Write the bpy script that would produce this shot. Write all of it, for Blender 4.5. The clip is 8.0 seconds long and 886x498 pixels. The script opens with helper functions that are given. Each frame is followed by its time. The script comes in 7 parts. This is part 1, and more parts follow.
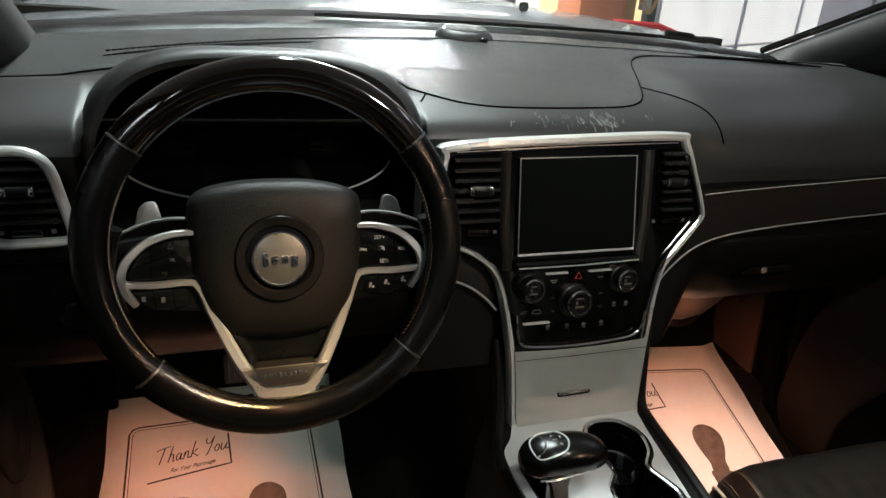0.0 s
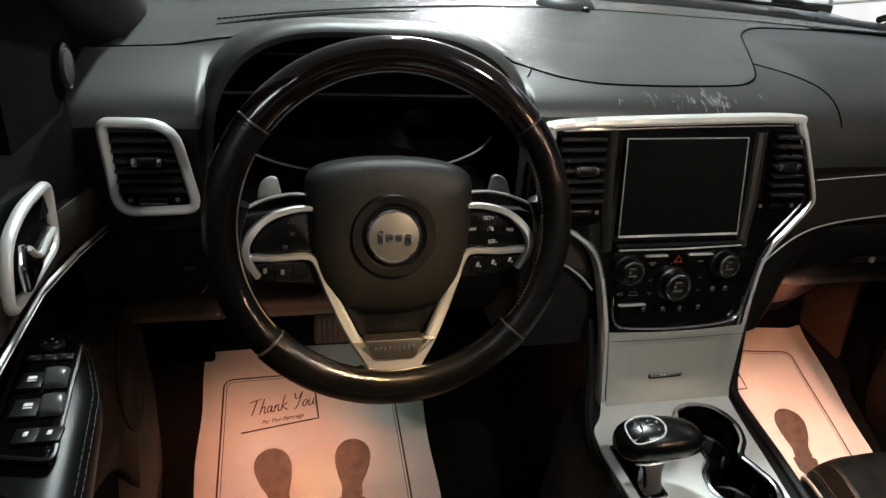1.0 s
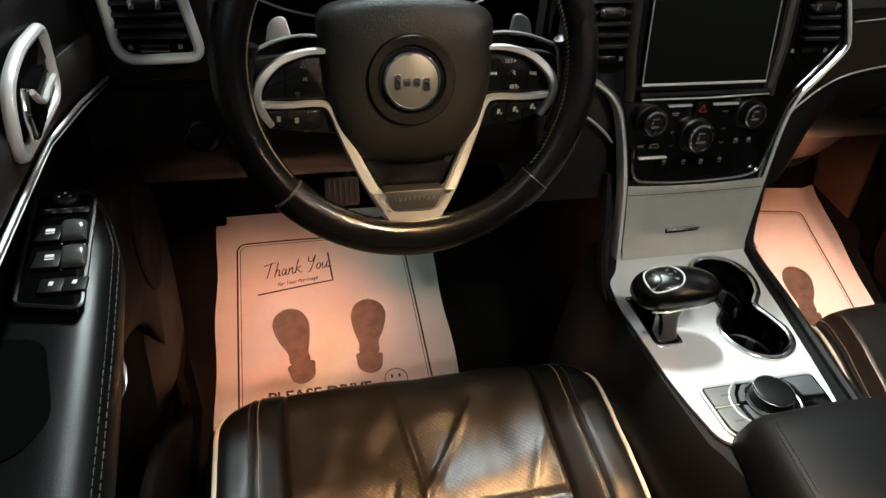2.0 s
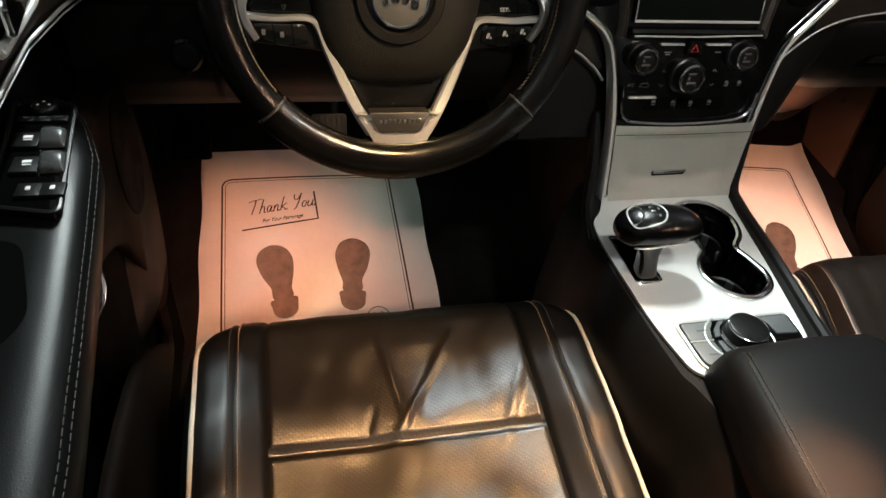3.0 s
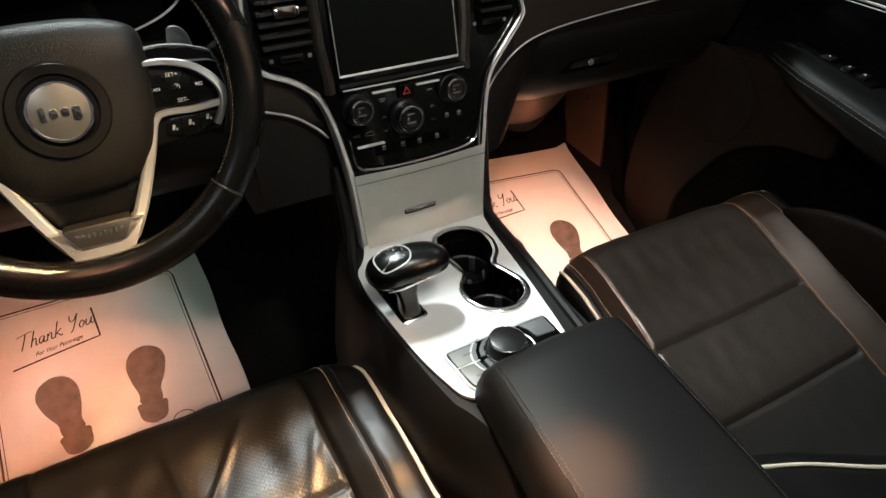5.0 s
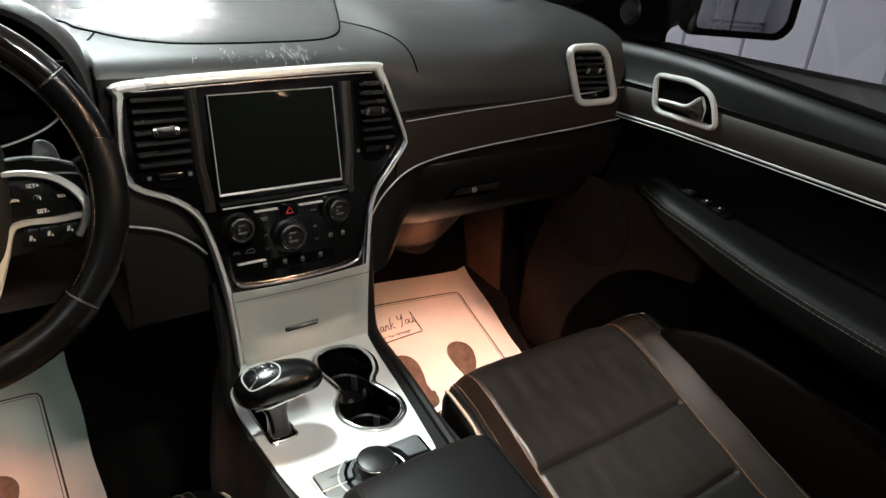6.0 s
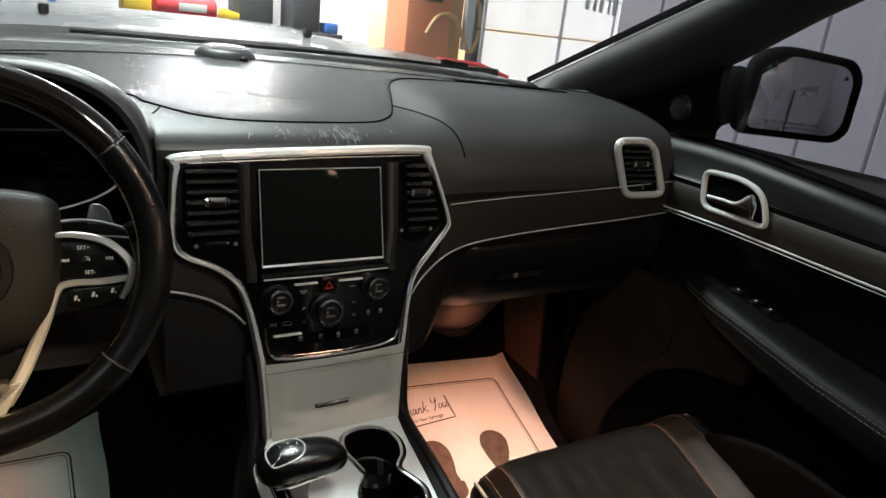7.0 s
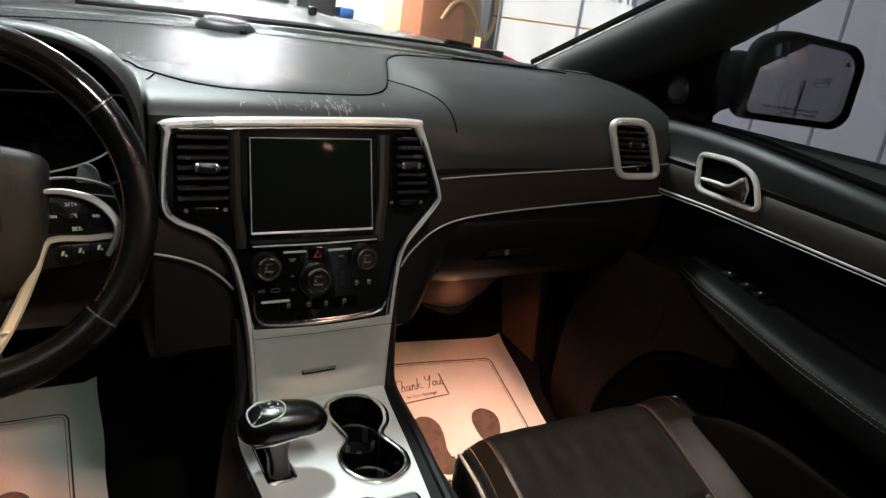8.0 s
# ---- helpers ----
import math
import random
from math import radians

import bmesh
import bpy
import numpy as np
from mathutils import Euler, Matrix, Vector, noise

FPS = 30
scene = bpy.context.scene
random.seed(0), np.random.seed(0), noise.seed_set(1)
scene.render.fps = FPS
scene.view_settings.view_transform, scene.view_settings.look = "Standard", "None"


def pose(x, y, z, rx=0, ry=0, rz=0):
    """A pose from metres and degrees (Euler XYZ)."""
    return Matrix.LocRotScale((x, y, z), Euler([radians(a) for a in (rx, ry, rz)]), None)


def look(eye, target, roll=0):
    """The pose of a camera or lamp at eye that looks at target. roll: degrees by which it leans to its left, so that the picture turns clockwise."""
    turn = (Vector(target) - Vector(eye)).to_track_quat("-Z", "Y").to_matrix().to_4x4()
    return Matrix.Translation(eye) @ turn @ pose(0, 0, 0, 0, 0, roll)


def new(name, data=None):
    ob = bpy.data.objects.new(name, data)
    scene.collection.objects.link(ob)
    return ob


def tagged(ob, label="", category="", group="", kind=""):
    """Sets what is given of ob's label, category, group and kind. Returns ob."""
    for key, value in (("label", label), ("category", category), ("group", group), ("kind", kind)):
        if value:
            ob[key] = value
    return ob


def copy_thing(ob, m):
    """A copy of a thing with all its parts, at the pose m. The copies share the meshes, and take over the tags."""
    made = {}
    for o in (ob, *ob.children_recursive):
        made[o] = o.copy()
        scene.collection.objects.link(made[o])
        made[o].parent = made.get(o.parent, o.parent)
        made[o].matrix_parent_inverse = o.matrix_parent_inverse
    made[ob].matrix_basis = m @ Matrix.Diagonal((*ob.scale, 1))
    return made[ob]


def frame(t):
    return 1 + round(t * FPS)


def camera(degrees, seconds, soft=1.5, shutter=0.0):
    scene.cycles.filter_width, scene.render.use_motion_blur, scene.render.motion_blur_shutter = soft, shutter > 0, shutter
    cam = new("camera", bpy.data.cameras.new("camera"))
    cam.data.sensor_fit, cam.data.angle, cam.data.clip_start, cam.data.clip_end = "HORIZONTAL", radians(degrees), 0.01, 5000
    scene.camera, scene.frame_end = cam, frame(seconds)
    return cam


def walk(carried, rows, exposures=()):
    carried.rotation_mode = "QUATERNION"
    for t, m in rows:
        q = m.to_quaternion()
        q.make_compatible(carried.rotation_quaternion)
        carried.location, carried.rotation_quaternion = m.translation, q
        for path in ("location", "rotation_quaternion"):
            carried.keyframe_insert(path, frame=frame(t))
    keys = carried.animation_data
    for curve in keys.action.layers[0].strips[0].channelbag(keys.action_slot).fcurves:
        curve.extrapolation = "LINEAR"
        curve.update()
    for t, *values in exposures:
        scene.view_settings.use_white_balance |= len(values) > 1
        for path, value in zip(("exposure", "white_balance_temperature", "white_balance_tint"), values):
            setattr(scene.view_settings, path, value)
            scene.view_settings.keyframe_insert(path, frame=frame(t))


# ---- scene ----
cam = camera(66.5, 8.0)
PATH = [
    (0, (-0.051, -0.657, 0.922), (0.556, 1.088, 0.156), 4.3),
    (0.5, (-0.091, -0.636, 0.931), (0.364, 1.112, 0.072), 4.9),
    (1, (-0.105, -0.636, 0.945), (0.328, 1.099, 0.051), 4.5),
    (1.5, (-0.112, -0.629, 0.936), (0.319, 1.012, -0.124), 3.9),
    (2, (-0.123, -0.631, 0.909), (0.286, 0.913, -0.295), 4.2),
    (2.2, (-0.121, -0.65, 0.896), (0.267, 0.883, -0.328), 3.7),
    (3.3, (-0.118, -0.657, 0.877), (0.326, 0.8, -0.42), 7.8),
    (3.5, (-0.104, -0.657, 0.88), (0.348, 0.8, -0.414), 6.9),
    (4, (-0.074, -0.662, 0.885), (0.425, 0.794, -0.391), 4.1),
    (4.5, (-0.031, -0.676, 0.895), (0.585, 0.766, -0.346), 1.4),
    (5, (0.018, -0.694, 0.905), (0.838, 0.708, -0.263), 0.9),
    (5.2, (0.035, -0.712, 0.905), (0.964, 0.658, -0.217), 2.8),
    (6.3, (0.067, -0.747, 0.908), (1.154, 0.763, 0.176), 4.3),
    (6.5, (0.065, -0.739, 0.909), (1.127, 0.817, 0.237), 4.9),
    (7, (0.076, -0.743, 0.906), (1.089, 0.863, 0.278), 6.5),
    (7.5, (0.09, -0.756, 0.9), (1.063, 0.871, 0.261), 7.4),
    (8, (0.103, -0.781, 0.89), (1.078, 0.835, 0.229), 7.6),
]
walk(cam, [(t, look(eye, target, roll)) for t, eye, target, roll in PATH], [(0.0, 0.06), (0.5, 0.2), (1.0, 0.27), (2.0, 0.47), (3.5, 0.42), (4.5, 0.46), (5.2, 0.60), (6.3, 0.54), (6.6, 0.44), (7.1, 0.18), (8.0, 0.16)])

# ---- world, sun, lamps ----
world = bpy.data.worlds.new("sky")
scene.world = world
world.use_nodes = True
wn = world.node_tree.nodes
sky = wn.new("ShaderNodeTexSky")
sky.sky_type = 'NISHITA'
sky.sun_disc = False
sky.sun_elevation = radians(27)
sky.sun_rotation = radians(8)
world.node_tree.links.new(sky.outputs[0], wn["Background"].inputs[0])
wn["Background"].inputs[1].default_value = 0.15


def lamp(name, kind, where, target, energy, colour, **more):
    data = bpy.data.lights.new(name, kind)
    data.energy, data.color = energy, colour
    for key, value in more.items():
        if key == "size":
            data.size = value
        elif key == "size_y":
            data.shape = 'RECTANGLE'
            data.size_y = value
        elif key == "angle":
            data.angle = value
        elif key == "spot":
            data.spot_size, data.spot_blend = value
        elif key == "radius":
            data.shadow_soft_size = value
    ob = new(name, data)
    ob.matrix_world = look(where, target)
    return ob


SUN = lamp("sun", 'SUN', (2.9, 14, 6), (2, 3, 0), 6.0, (1.0, 0.95, 0.88), angle=radians(0.6))
# garage ceiling lamps
lamp("garage_lamp_front", 'AREA', (1.59, 5.70, 2.70), (1.2, 4.0, 0), 190, (0.95, 1.0, 0.97), size=0.28, size_y=0.22)
lamp("garage_lamp_wall", 'AREA', (1.8, 5.7, 2.85), (1.8, 6.0, 0), 60, (0.95, 1.0, 0.98), size=2.0, size_y=0.3)
lamp("garage_lamp_rear", 'AREA', (-1.2, -3.2, 2.75), (-0.8, -2.6, 0), 25, (0.90, 0.98, 1.0), size=1.5, size_y=0.5)
lamp("garage_lamp_side", 'AREA', (2.9, 0.6, 2.75), (2.9, 0.6, 0), 7, (0.86, 0.84, 1.0), size=0.4, size_y=1.3)
lamp("garage_lamp_middle", 'AREA', (0.36, 1.40, 2.80), (0.36, 1.40, 0), 120, (0.88, 1.0, 0.99), size=0.12, size_y=0.40)
# warm cabin lamps in the headliner
lamp("dome_lamp_left", 'SPOT', (-0.15, -0.80, 1.17), (-0.085, 0.24, -0.03), 46, (1.0, 0.42, 0.25), spot=(radians(19), 0.6), radius=0.035)
lamp("dome_lamp_rear", 'AREA', (0.95, -1.20, 1.17), (0.55, 0.2, 0.5), 3.8, (1.0, 0.62, 0.40), size=0.07, size_y=0.05)
lamp("map_lamp", 'SPOT', (0.30, -0.34, 1.19), (0.070, -0.31, 0.2), 106, (1.0, 0.50, 0.17), spot=(radians(35), 0.8), radius=0.06)
lamp("map_lamp", 'SPOT', (0.27, -0.33, 1.19), (-0.03, -0.015, 0.49), 46, (1.0, 0.62, 0.25), spot=(radians(24), 0.9), radius=0.03)
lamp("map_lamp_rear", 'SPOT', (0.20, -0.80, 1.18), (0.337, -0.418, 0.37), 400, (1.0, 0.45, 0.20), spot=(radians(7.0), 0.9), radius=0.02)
lamp("dome_lamp_right", 'SPOT', (0.52, -0.36, 1.19), (0.84, -0.06, 0.20), 50, (1.0, 0.84, 0.70), spot=(radians(35), 0.8), radius=0.08)
lamp("overhead_console_lamp", 'AREA', (0.41, -0.42, 1.185), (0.36, 0.25, 0.30), 3.8, (0.97, 1.0, 0.94), size=0.07, size_y=0.04)
# footwell lamps under the dash
lamp("footwell_lamp", 'SPOT', (0.79, 0.265, 0.372), (0.86, 0.37, 0), 8.0, (1.0, 0.40, 0.22), spot=(radians(118), 0.6), radius=0.03)
lamp("footwell_lamp", 'POINT', (0.80, 0.285, 0.290), (0.80, 0.285, 0), 0.11, (1.0, 0.40, 0.20), radius=0.012)
lamp("footwell_lamp", 'SPOT', (-0.16, 0.22, 0.375), (-0.195, 0.345, 0.0), 6.5, (1.0, 0.40, 0.235), spot=(radians(74), 0.7), radius=0.015)
# added fill that tints the mat's shaded corner green, not a lamp of the car
lamp("green_fill", 'AREA', (0.09, 0.40, 0.36), (0.08, 0.47, 0), 0.075, (0.66, 1.0, 0.78), size=0.05, size_y=0.04)

# ---- materials ----


def material(name, colour, rough=0.5, metal=0.0, vary=0.25, scale=40.0, grain=0.0, grain_scale=900.0, grain_kind="noise", coat=0.0, colour2=None, rough_vary=0.12, stretch=None, spec=0.5):
    m = bpy.data.materials.new(name)
    m.use_nodes = True
    nt = m.node_tree
    N, L = nt.nodes, nt.links
    b = N["Principled BSDF"]
    b.inputs["Metallic"].default_value = metal
    b.inputs["Coat Weight"].default_value = coat
    b.inputs["Coat Roughness"].default_value = 0.06
    b.inputs["Specular IOR Level"].default_value = spec
    tc = N.new("ShaderNodeTexCoord")
    mp = N.new("ShaderNodeMapping")
    L.new(tc.outputs["Object"], mp.inputs[0])
    if stretch:
        mp.inputs["Scale"].default_value = stretch
    big = N.new("ShaderNodeTexNoise")
    big.inputs["Scale"].default_value, big.inputs["Detail"].default_value = scale, 6
    L.new(mp.outputs[0], big.inputs["Vector"])
    ramp = N.new("ShaderNodeMix")
    ramp.data_type = 'RGBA'
    c2 = colour2 or tuple(c * (1 - vary) for c in colour)
    ramp.inputs["A"].default_value, ramp.inputs["B"].default_value = (*c2, 1), (*[min(1, c * (1 + vary * 0.4)) for c in colour], 1)
    L.new(big.outputs["Fac"], ramp.inputs["Factor"])
    L.new(ramp.outputs["Result"], b.inputs["Base Color"])
    mr = N.new("ShaderNodeMapRange")
    mr.inputs["From Min"].default_value, mr.inputs["From Max"].default_value = 0.3, 0.7
    mr.inputs["To Min"].default_value, mr.inputs["To Max"].default_value = max(0.02, rough - rough_vary), min(1, rough + rough_vary)
    wear = N.new("ShaderNodeTexNoise")
    wear.inputs["Scale"].default_value, wear.inputs["Detail"].default_value = scale * 0.35, 4
    L.new(mp.outputs[0], wear.inputs["Vector"])
    L.new(wear.outputs["Fac"], mr.inputs["Value"])
    L.new(mr.outputs[0], b.inputs["Roughness"])
    if grain:
        bump = N.new("ShaderNodeBump")
        bump.inputs["Strength"].default_value = grain
        bump.inputs["Distance"].default_value = 0.001
        if grain_kind == "cells":
            g = N.new("ShaderNodeTexVoronoi")
            g.feature = 'DISTANCE_TO_EDGE'
            g.inputs["Scale"].default_value = grain_scale
            out = g.outputs["Distance"]
        else:
            g = N.new("ShaderNodeTexNoise")
            g.inputs["Scale"].default_value, g.inputs["Detail"].default_value = grain_scale, 3
            out = g.outputs["Fac"]
        L.new(mp.outputs[0], g.inputs["Vector"])
        L.new(out, bump.inputs["Height"])
        L.new(bump.outputs[0], b.inputs["Normal"])
    return m


def perforated(name, colour, rough):
    """Leather with rows of small punched holes, 5 mm apart."""
    m = material(name, colour, rough, rough_vary=0.04, spec=0.55, vary=0.35, scale=14, grain=0.25, grain_scale=420, grain_kind="cells")
    nt = m.node_tree
    N, L = nt.nodes, nt.links
    b = N["Principled BSDF"]
    tc = N.new("ShaderNodeTexCoord")
    rot = N.new("ShaderNodeMapping")
    rot.inputs["Rotation"].default_value = (0, 0, radians(45))
    rot.inputs["Scale"].default_value = (200, 200, 0)
    L.new(tc.outputs["Object"], rot.inputs[0])
    v = N.new("ShaderNodeTexVoronoi")
    v.inputs["Randomness"].default_value = 0.0
    v.inputs["Scale"].default_value = 1.0
    v.voronoi_dimensions = '2D'
    L.new(rot.outputs[0], v.inputs["Vector"])
    mr = N.new("ShaderNodeMapRange")
    mr.inputs["From Min"].default_value, mr.inputs["From Max"].default_value = 0.18, 0.30
    L.new(v.outputs["Distance"], mr.inputs["Value"])
    mul = N.new("ShaderNodeMix")
    mul.data_type, mul.blend_type = 'RGBA', 'MULTIPLY'
    mul.inputs["Factor"].default_value = 0.75
    old = b.inputs["Base Color"].links[0].from_socket
    L.new(old, mul.inputs["A"])
    L.new(mr.outputs[0], mul.inputs["B"])
    L.new(mul.outputs["Result"], b.inputs["Base Color"])
    bump = N.new("ShaderNodeBump")
    bump.inputs["Strength"].default_value, bump.inputs["Distance"].default_value = 0.2, 0.001
    L.new(mr.outputs[0], bump.inputs["Height"])
    prev = b.inputs["Normal"].links[0].from_socket
    L.new(prev, bump.inputs["Normal"])
    L.new(bump.outputs[0], b.inputs["Normal"])
    return m


def grained_wood(name):
    m = material(name, (0.0088, 0.0060, 0.0040), 0.50, vary=0.25, scale=22, coat=0.05, colour2=(0.0062, 0.0042, 0.0028), stretch=(1.2, 1.2, 34), rough_vary=0.06, grain=0.06, grain_scale=160)
    return m


def glass(name, tint=(1, 1, 1), clear=0.93, veil=0.0):
    m = bpy.data.materials.new(name)
    m.use_nodes = True
    N, L = m.node_tree.nodes, m.node_tree.links
    N.remove(N["Principled BSDF"])
    tr, gl, mx = N.new("ShaderNodeBsdfTransparent"), N.new("ShaderNodeBsdfGlossy"), N.new("ShaderNodeMixShader")
    tr.inputs[0].default_value = (*[c * clear for c in tint], 1)
    gl.inputs["Roughness"].default_value = 0.02
    mx.inputs[0].default_value = 0.05
    L.new(tr.outputs[0], mx.inputs[1])
    L.new(gl.outputs[0], mx.inputs[2])
    out = mx
    # patchy white diffuse mixed in, imitating the veil of glare on the glass
    if veil:
        df, m2 = N.new("ShaderNodeBsdfDiffuse"), N.new("ShaderNodeMixShader")
        nz, mr = N.new("ShaderNodeTexNoise"), N.new("ShaderNodeMapRange")
        nz.inputs["Scale"].default_value, nz.inputs["Detail"].default_value = 6, 5
        mr.inputs["To Min"].default_value, mr.inputs["To Max"].default_value = veil * 0.5, veil * 1.5
        df.inputs[0].default_value = (0.8, 0.8, 0.8, 1)
        L.new(nz.outputs["Fac"], mr.inputs["Value"])
        L.new(mr.outputs[0], m2.inputs[0])
        L.new(mx.outputs[0], m2.inputs[1])
        L.new(df.outputs[0], m2.inputs[2])
        out = m2
    L.new(out.outputs[0], N["Material Output"].inputs[0])
    return m


def translucent_panel(name, colour, through_share=0.5):
    m = bpy.data.materials.new(name)
    m.use_nodes = True
    N, L = m.node_tree.nodes, m.node_tree.links
    b = N["Principled BSDF"]
    b.inputs["Base Color"].default_value, b.inputs["Roughness"].default_value = (*colour, 1), 0.5
    tl, mx, nz = N.new("ShaderNodeBsdfTranslucent"), N.new("ShaderNodeMixShader"), N.new("ShaderNodeTexNoise")
    nz.inputs["Scale"].default_value = 3
    mr = N.new("ShaderNodeMapRange")
    mr.inputs["To Min"].default_value, mr.inputs["To Max"].default_value = through_share - 0.12, through_share + 0.12
    L.new(nz.outputs["Fac"], mr.inputs["Value"])
    L.new(mr.outputs[0], mx.inputs[0])
    tl.inputs[0].default_value = (*colour, 1)
    L.new(b.outputs[0], mx.inputs[1])
    L.new(tl.outputs[0], mx.inputs[2])
    L.new(mx.outputs[0], N["Material Output"].inputs[0])
    return m


# shaded copy of DASH for the lower dash, darkness put into the colour
DASHSHADE = material("shaded_dash_vinyl", (0.0054, 0.0050, 0.0047), 0.50, spec=0.15, vary=0.3, scale=6, grain=0.22, grain_scale=700, grain_kind="cells")
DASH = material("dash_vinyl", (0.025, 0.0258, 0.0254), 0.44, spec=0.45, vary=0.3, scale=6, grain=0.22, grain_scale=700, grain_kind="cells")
# paler than DASH: the sheen from the windscreen is put into the base colour
PAD = material("dash_vinyl_with_sheen", (0.150, 0.154, 0.152), 0.22, rough_vary=0.012, vary=0.05, scale=3, grain=0.55, grain_scale=420, grain_kind="cells", spec=0.22)
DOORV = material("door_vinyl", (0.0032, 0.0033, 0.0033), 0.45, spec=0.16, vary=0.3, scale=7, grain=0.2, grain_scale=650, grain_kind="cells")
LOWER = material("lower_trim_plastic", (0.0080, 0.0048, 0.0034), 0.66, spec=0.08, vary=0.25, scale=12, grain=0.25, grain_scale=900)
LEATHER = material("black_leather", (0.0038, 0.0036, 0.0034), 0.39, rough_vary=0.05, spec=0.3, vary=0.35, scale=16, grain=0.16, grain_scale=420, grain_kind="cells")
BROWN = material("brown_leather", (0.0135, 0.0078, 0.0053), 0.46, spec=0.2, vary=0.4, scale=18, grain=0.3, grain_scale=420, grain_kind="cells")
TANEDGE = material("worn_tan_edge", (0.17, 0.085, 0.040), 0.5, vary=0.6, scale=60)
GRILLE = material("speaker_mesh", (0.0072, 0.0046, 0.0034), 0.8, vary=0.2, scale=60, grain=0.6, grain_scale=700, spec=0.1)
CONSOLE = material("console_vinyl", (0.0056, 0.0053, 0.0051), 0.55, spec=0.2, vary=0.3, scale=7, grain=0.2, grain_scale=650, grain_kind="cells")
PERF = perforated("perforated_leather", (0.009, 0.0075, 0.0055), 0.33)
# lit copy of PERF for the passenger cushion, brightness put into its grey
PERFLIT = perforated("perforated_leather_lit_copy", (0.0155, 0.0143, 0.0132), 0.38)
HUBSKIN = material("airbag_cover_skin", (0.0060, 0.0060, 0.0054), 0.5, vary=0.3, scale=20, grain=0.5, grain_scale=480, grain_kind="cells", spec=0.2)
WHEELLEATHER = material("worn_wheel_leather", (0.0022, 0.0022, 0.002), 0.22, spec=0.4, vary=0.4, scale=25, grain=0.2, grain_scale=500, grain_kind="cells")
ARMSKIN = material("door_arm_leather", (0.0030, 0.0033, 0.0034), 0.36, rough_vary=0.06, vary=0.3, scale=16, grain=0.16, grain_scale=450, grain_kind="cells", spec=0.16)
ARMDULL = material("dull_arm_leather", (0.0030, 0.0032, 0.0031), 0.50, rough_vary=0.06, vary=0.3, scale=16, grain=0.22, grain_scale=450, grain_kind="cells", spec=0.10)
PALETHREAD = material("pale_thread", (0.11, 0.095, 0.075), 0.7, vary=0.3, scale=200)
PIPING = material("cream_piping", (0.62, 0.53, 0.42), 0.5, vary=0.2, scale=60)
THREAD = material("tan_thread", (0.22, 0.16, 0.10), 0.7, vary=0.3, scale=200)
GREYTHREAD = material("grey_thread", (0.030, 0.026, 0.021), 0.7, vary=0.3, scale=200)
WOOD = grained_wood("dark_wood")
RIMWOOD = material("dark_wood_lacquer", (0.005, 0.003, 0.002), 0.14, vary=0.5, scale=40, coat=0.8, stretch=(1, 1, 6))
SILVER = material("satin_silver", (0.52, 0.525, 0.51), 0.38, metal=0.4, vary=0.08, scale=30, grain=0.05, grain_scale=1500)
PLATE = material("console_silver", (0.66, 0.67, 0.66), 0.40, metal=0.3, vary=0.06, scale=20, grain=0.05, grain_scale=1800)
SCUFFED = material("scuffed_silver", (0.16, 0.16, 0.155), 0.5, metal=0.5, vary=0.6, scale=90, grain=0.3, grain_scale=300)
WHEELSILVER = material("wheel_spoke_silver", (0.50, 0.50, 0.48), 0.38, metal=0.75, vary=0.08, scale=30, grain=0.05, grain_scale=1500)
LIDLEATHER = material("armrest_lid_leather", (0.0056, 0.0055, 0.0054), 0.52, rough_vary=0.05, spec=0.14, vary=0.3, scale=16, grain=0.2, grain_scale=420, grain_kind="cells")
KEYGLOSS = material("wheel_key_plastic", (0.0028, 0.0032, 0.0028), 0.24, spec=0.4, vary=0.2, scale=40)
BADGE = material("badge_silver", (0.30, 0.30, 0.29), 0.30, metal=0.9, vary=0.05, scale=30)
SCUFF = material("pale_scuff", (0.26, 0.26, 0.25), 0.6, vary=0.5, scale=120)
CHROME = material("chrome", (0.80, 0.79, 0.77), 0.12, metal=1.0, vary=0.05, scale=30, rough_vary=0.05)
PIANO = material("gloss_black", (0.002, 0.002, 0.002), 0.10, vary=0.2, scale=30, coat=0.3, rough_vary=0.04)
# lifted, warm black: part of the lamp gleam sits in the base colour
RIDGE = material("ridge_with_warm_gleam", (0.016, 0.013, 0.010), 0.40, spec=0.8, vary=0.2, scale=30, rough_vary=0.03)
MATTE = material("matte_black", (0.0035, 0.0035, 0.0035), 0.38, spec=0.3, vary=0.3, scale=40, grain=0.1, grain_scale=1200)
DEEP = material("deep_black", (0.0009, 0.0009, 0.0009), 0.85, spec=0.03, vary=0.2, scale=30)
SCREEN = material("screen_glass", (0.005, 0.006, 0.005), 0.10, spec=0.012, vary=0.2, scale=10, rough_vary=0.03)
CLUSTER = material("cluster_lens", (0.002, 0.002, 0.002), 0.08, vary=0.1, scale=10, spec=0.08)
MARK = material("white_print", (0.62, 0.62, 0.60), 0.6, vary=0.1, scale=80)
SOFTMARK = material("pale_grey_print", (0.26, 0.26, 0.25), 0.6, vary=0.1, scale=80)
DIMMARK = material("grey_print", (0.085, 0.085, 0.082), 0.6, vary=0.1, scale=80)
REDMARK = material("red_print", (0.55, 0.03, 0.02), 0.5, vary=0.1, scale=80)
CARPET = material("black_carpet", (0.010, 0.0085, 0.0078), 0.95, vary=0.5, scale=60, grain=0.9, grain_scale=600, spec=0.15)
PAPER = material("white_mat_paper", (0.80, 0.77, 0.74), 0.75, vary=0.10, scale=9, grain=0.10, grain_scale=160, spec=0.2)
INK = material("brown_print", (0.14, 0.10, 0.08), 0.8, vary=0.75, scale=45, spec=0.2)
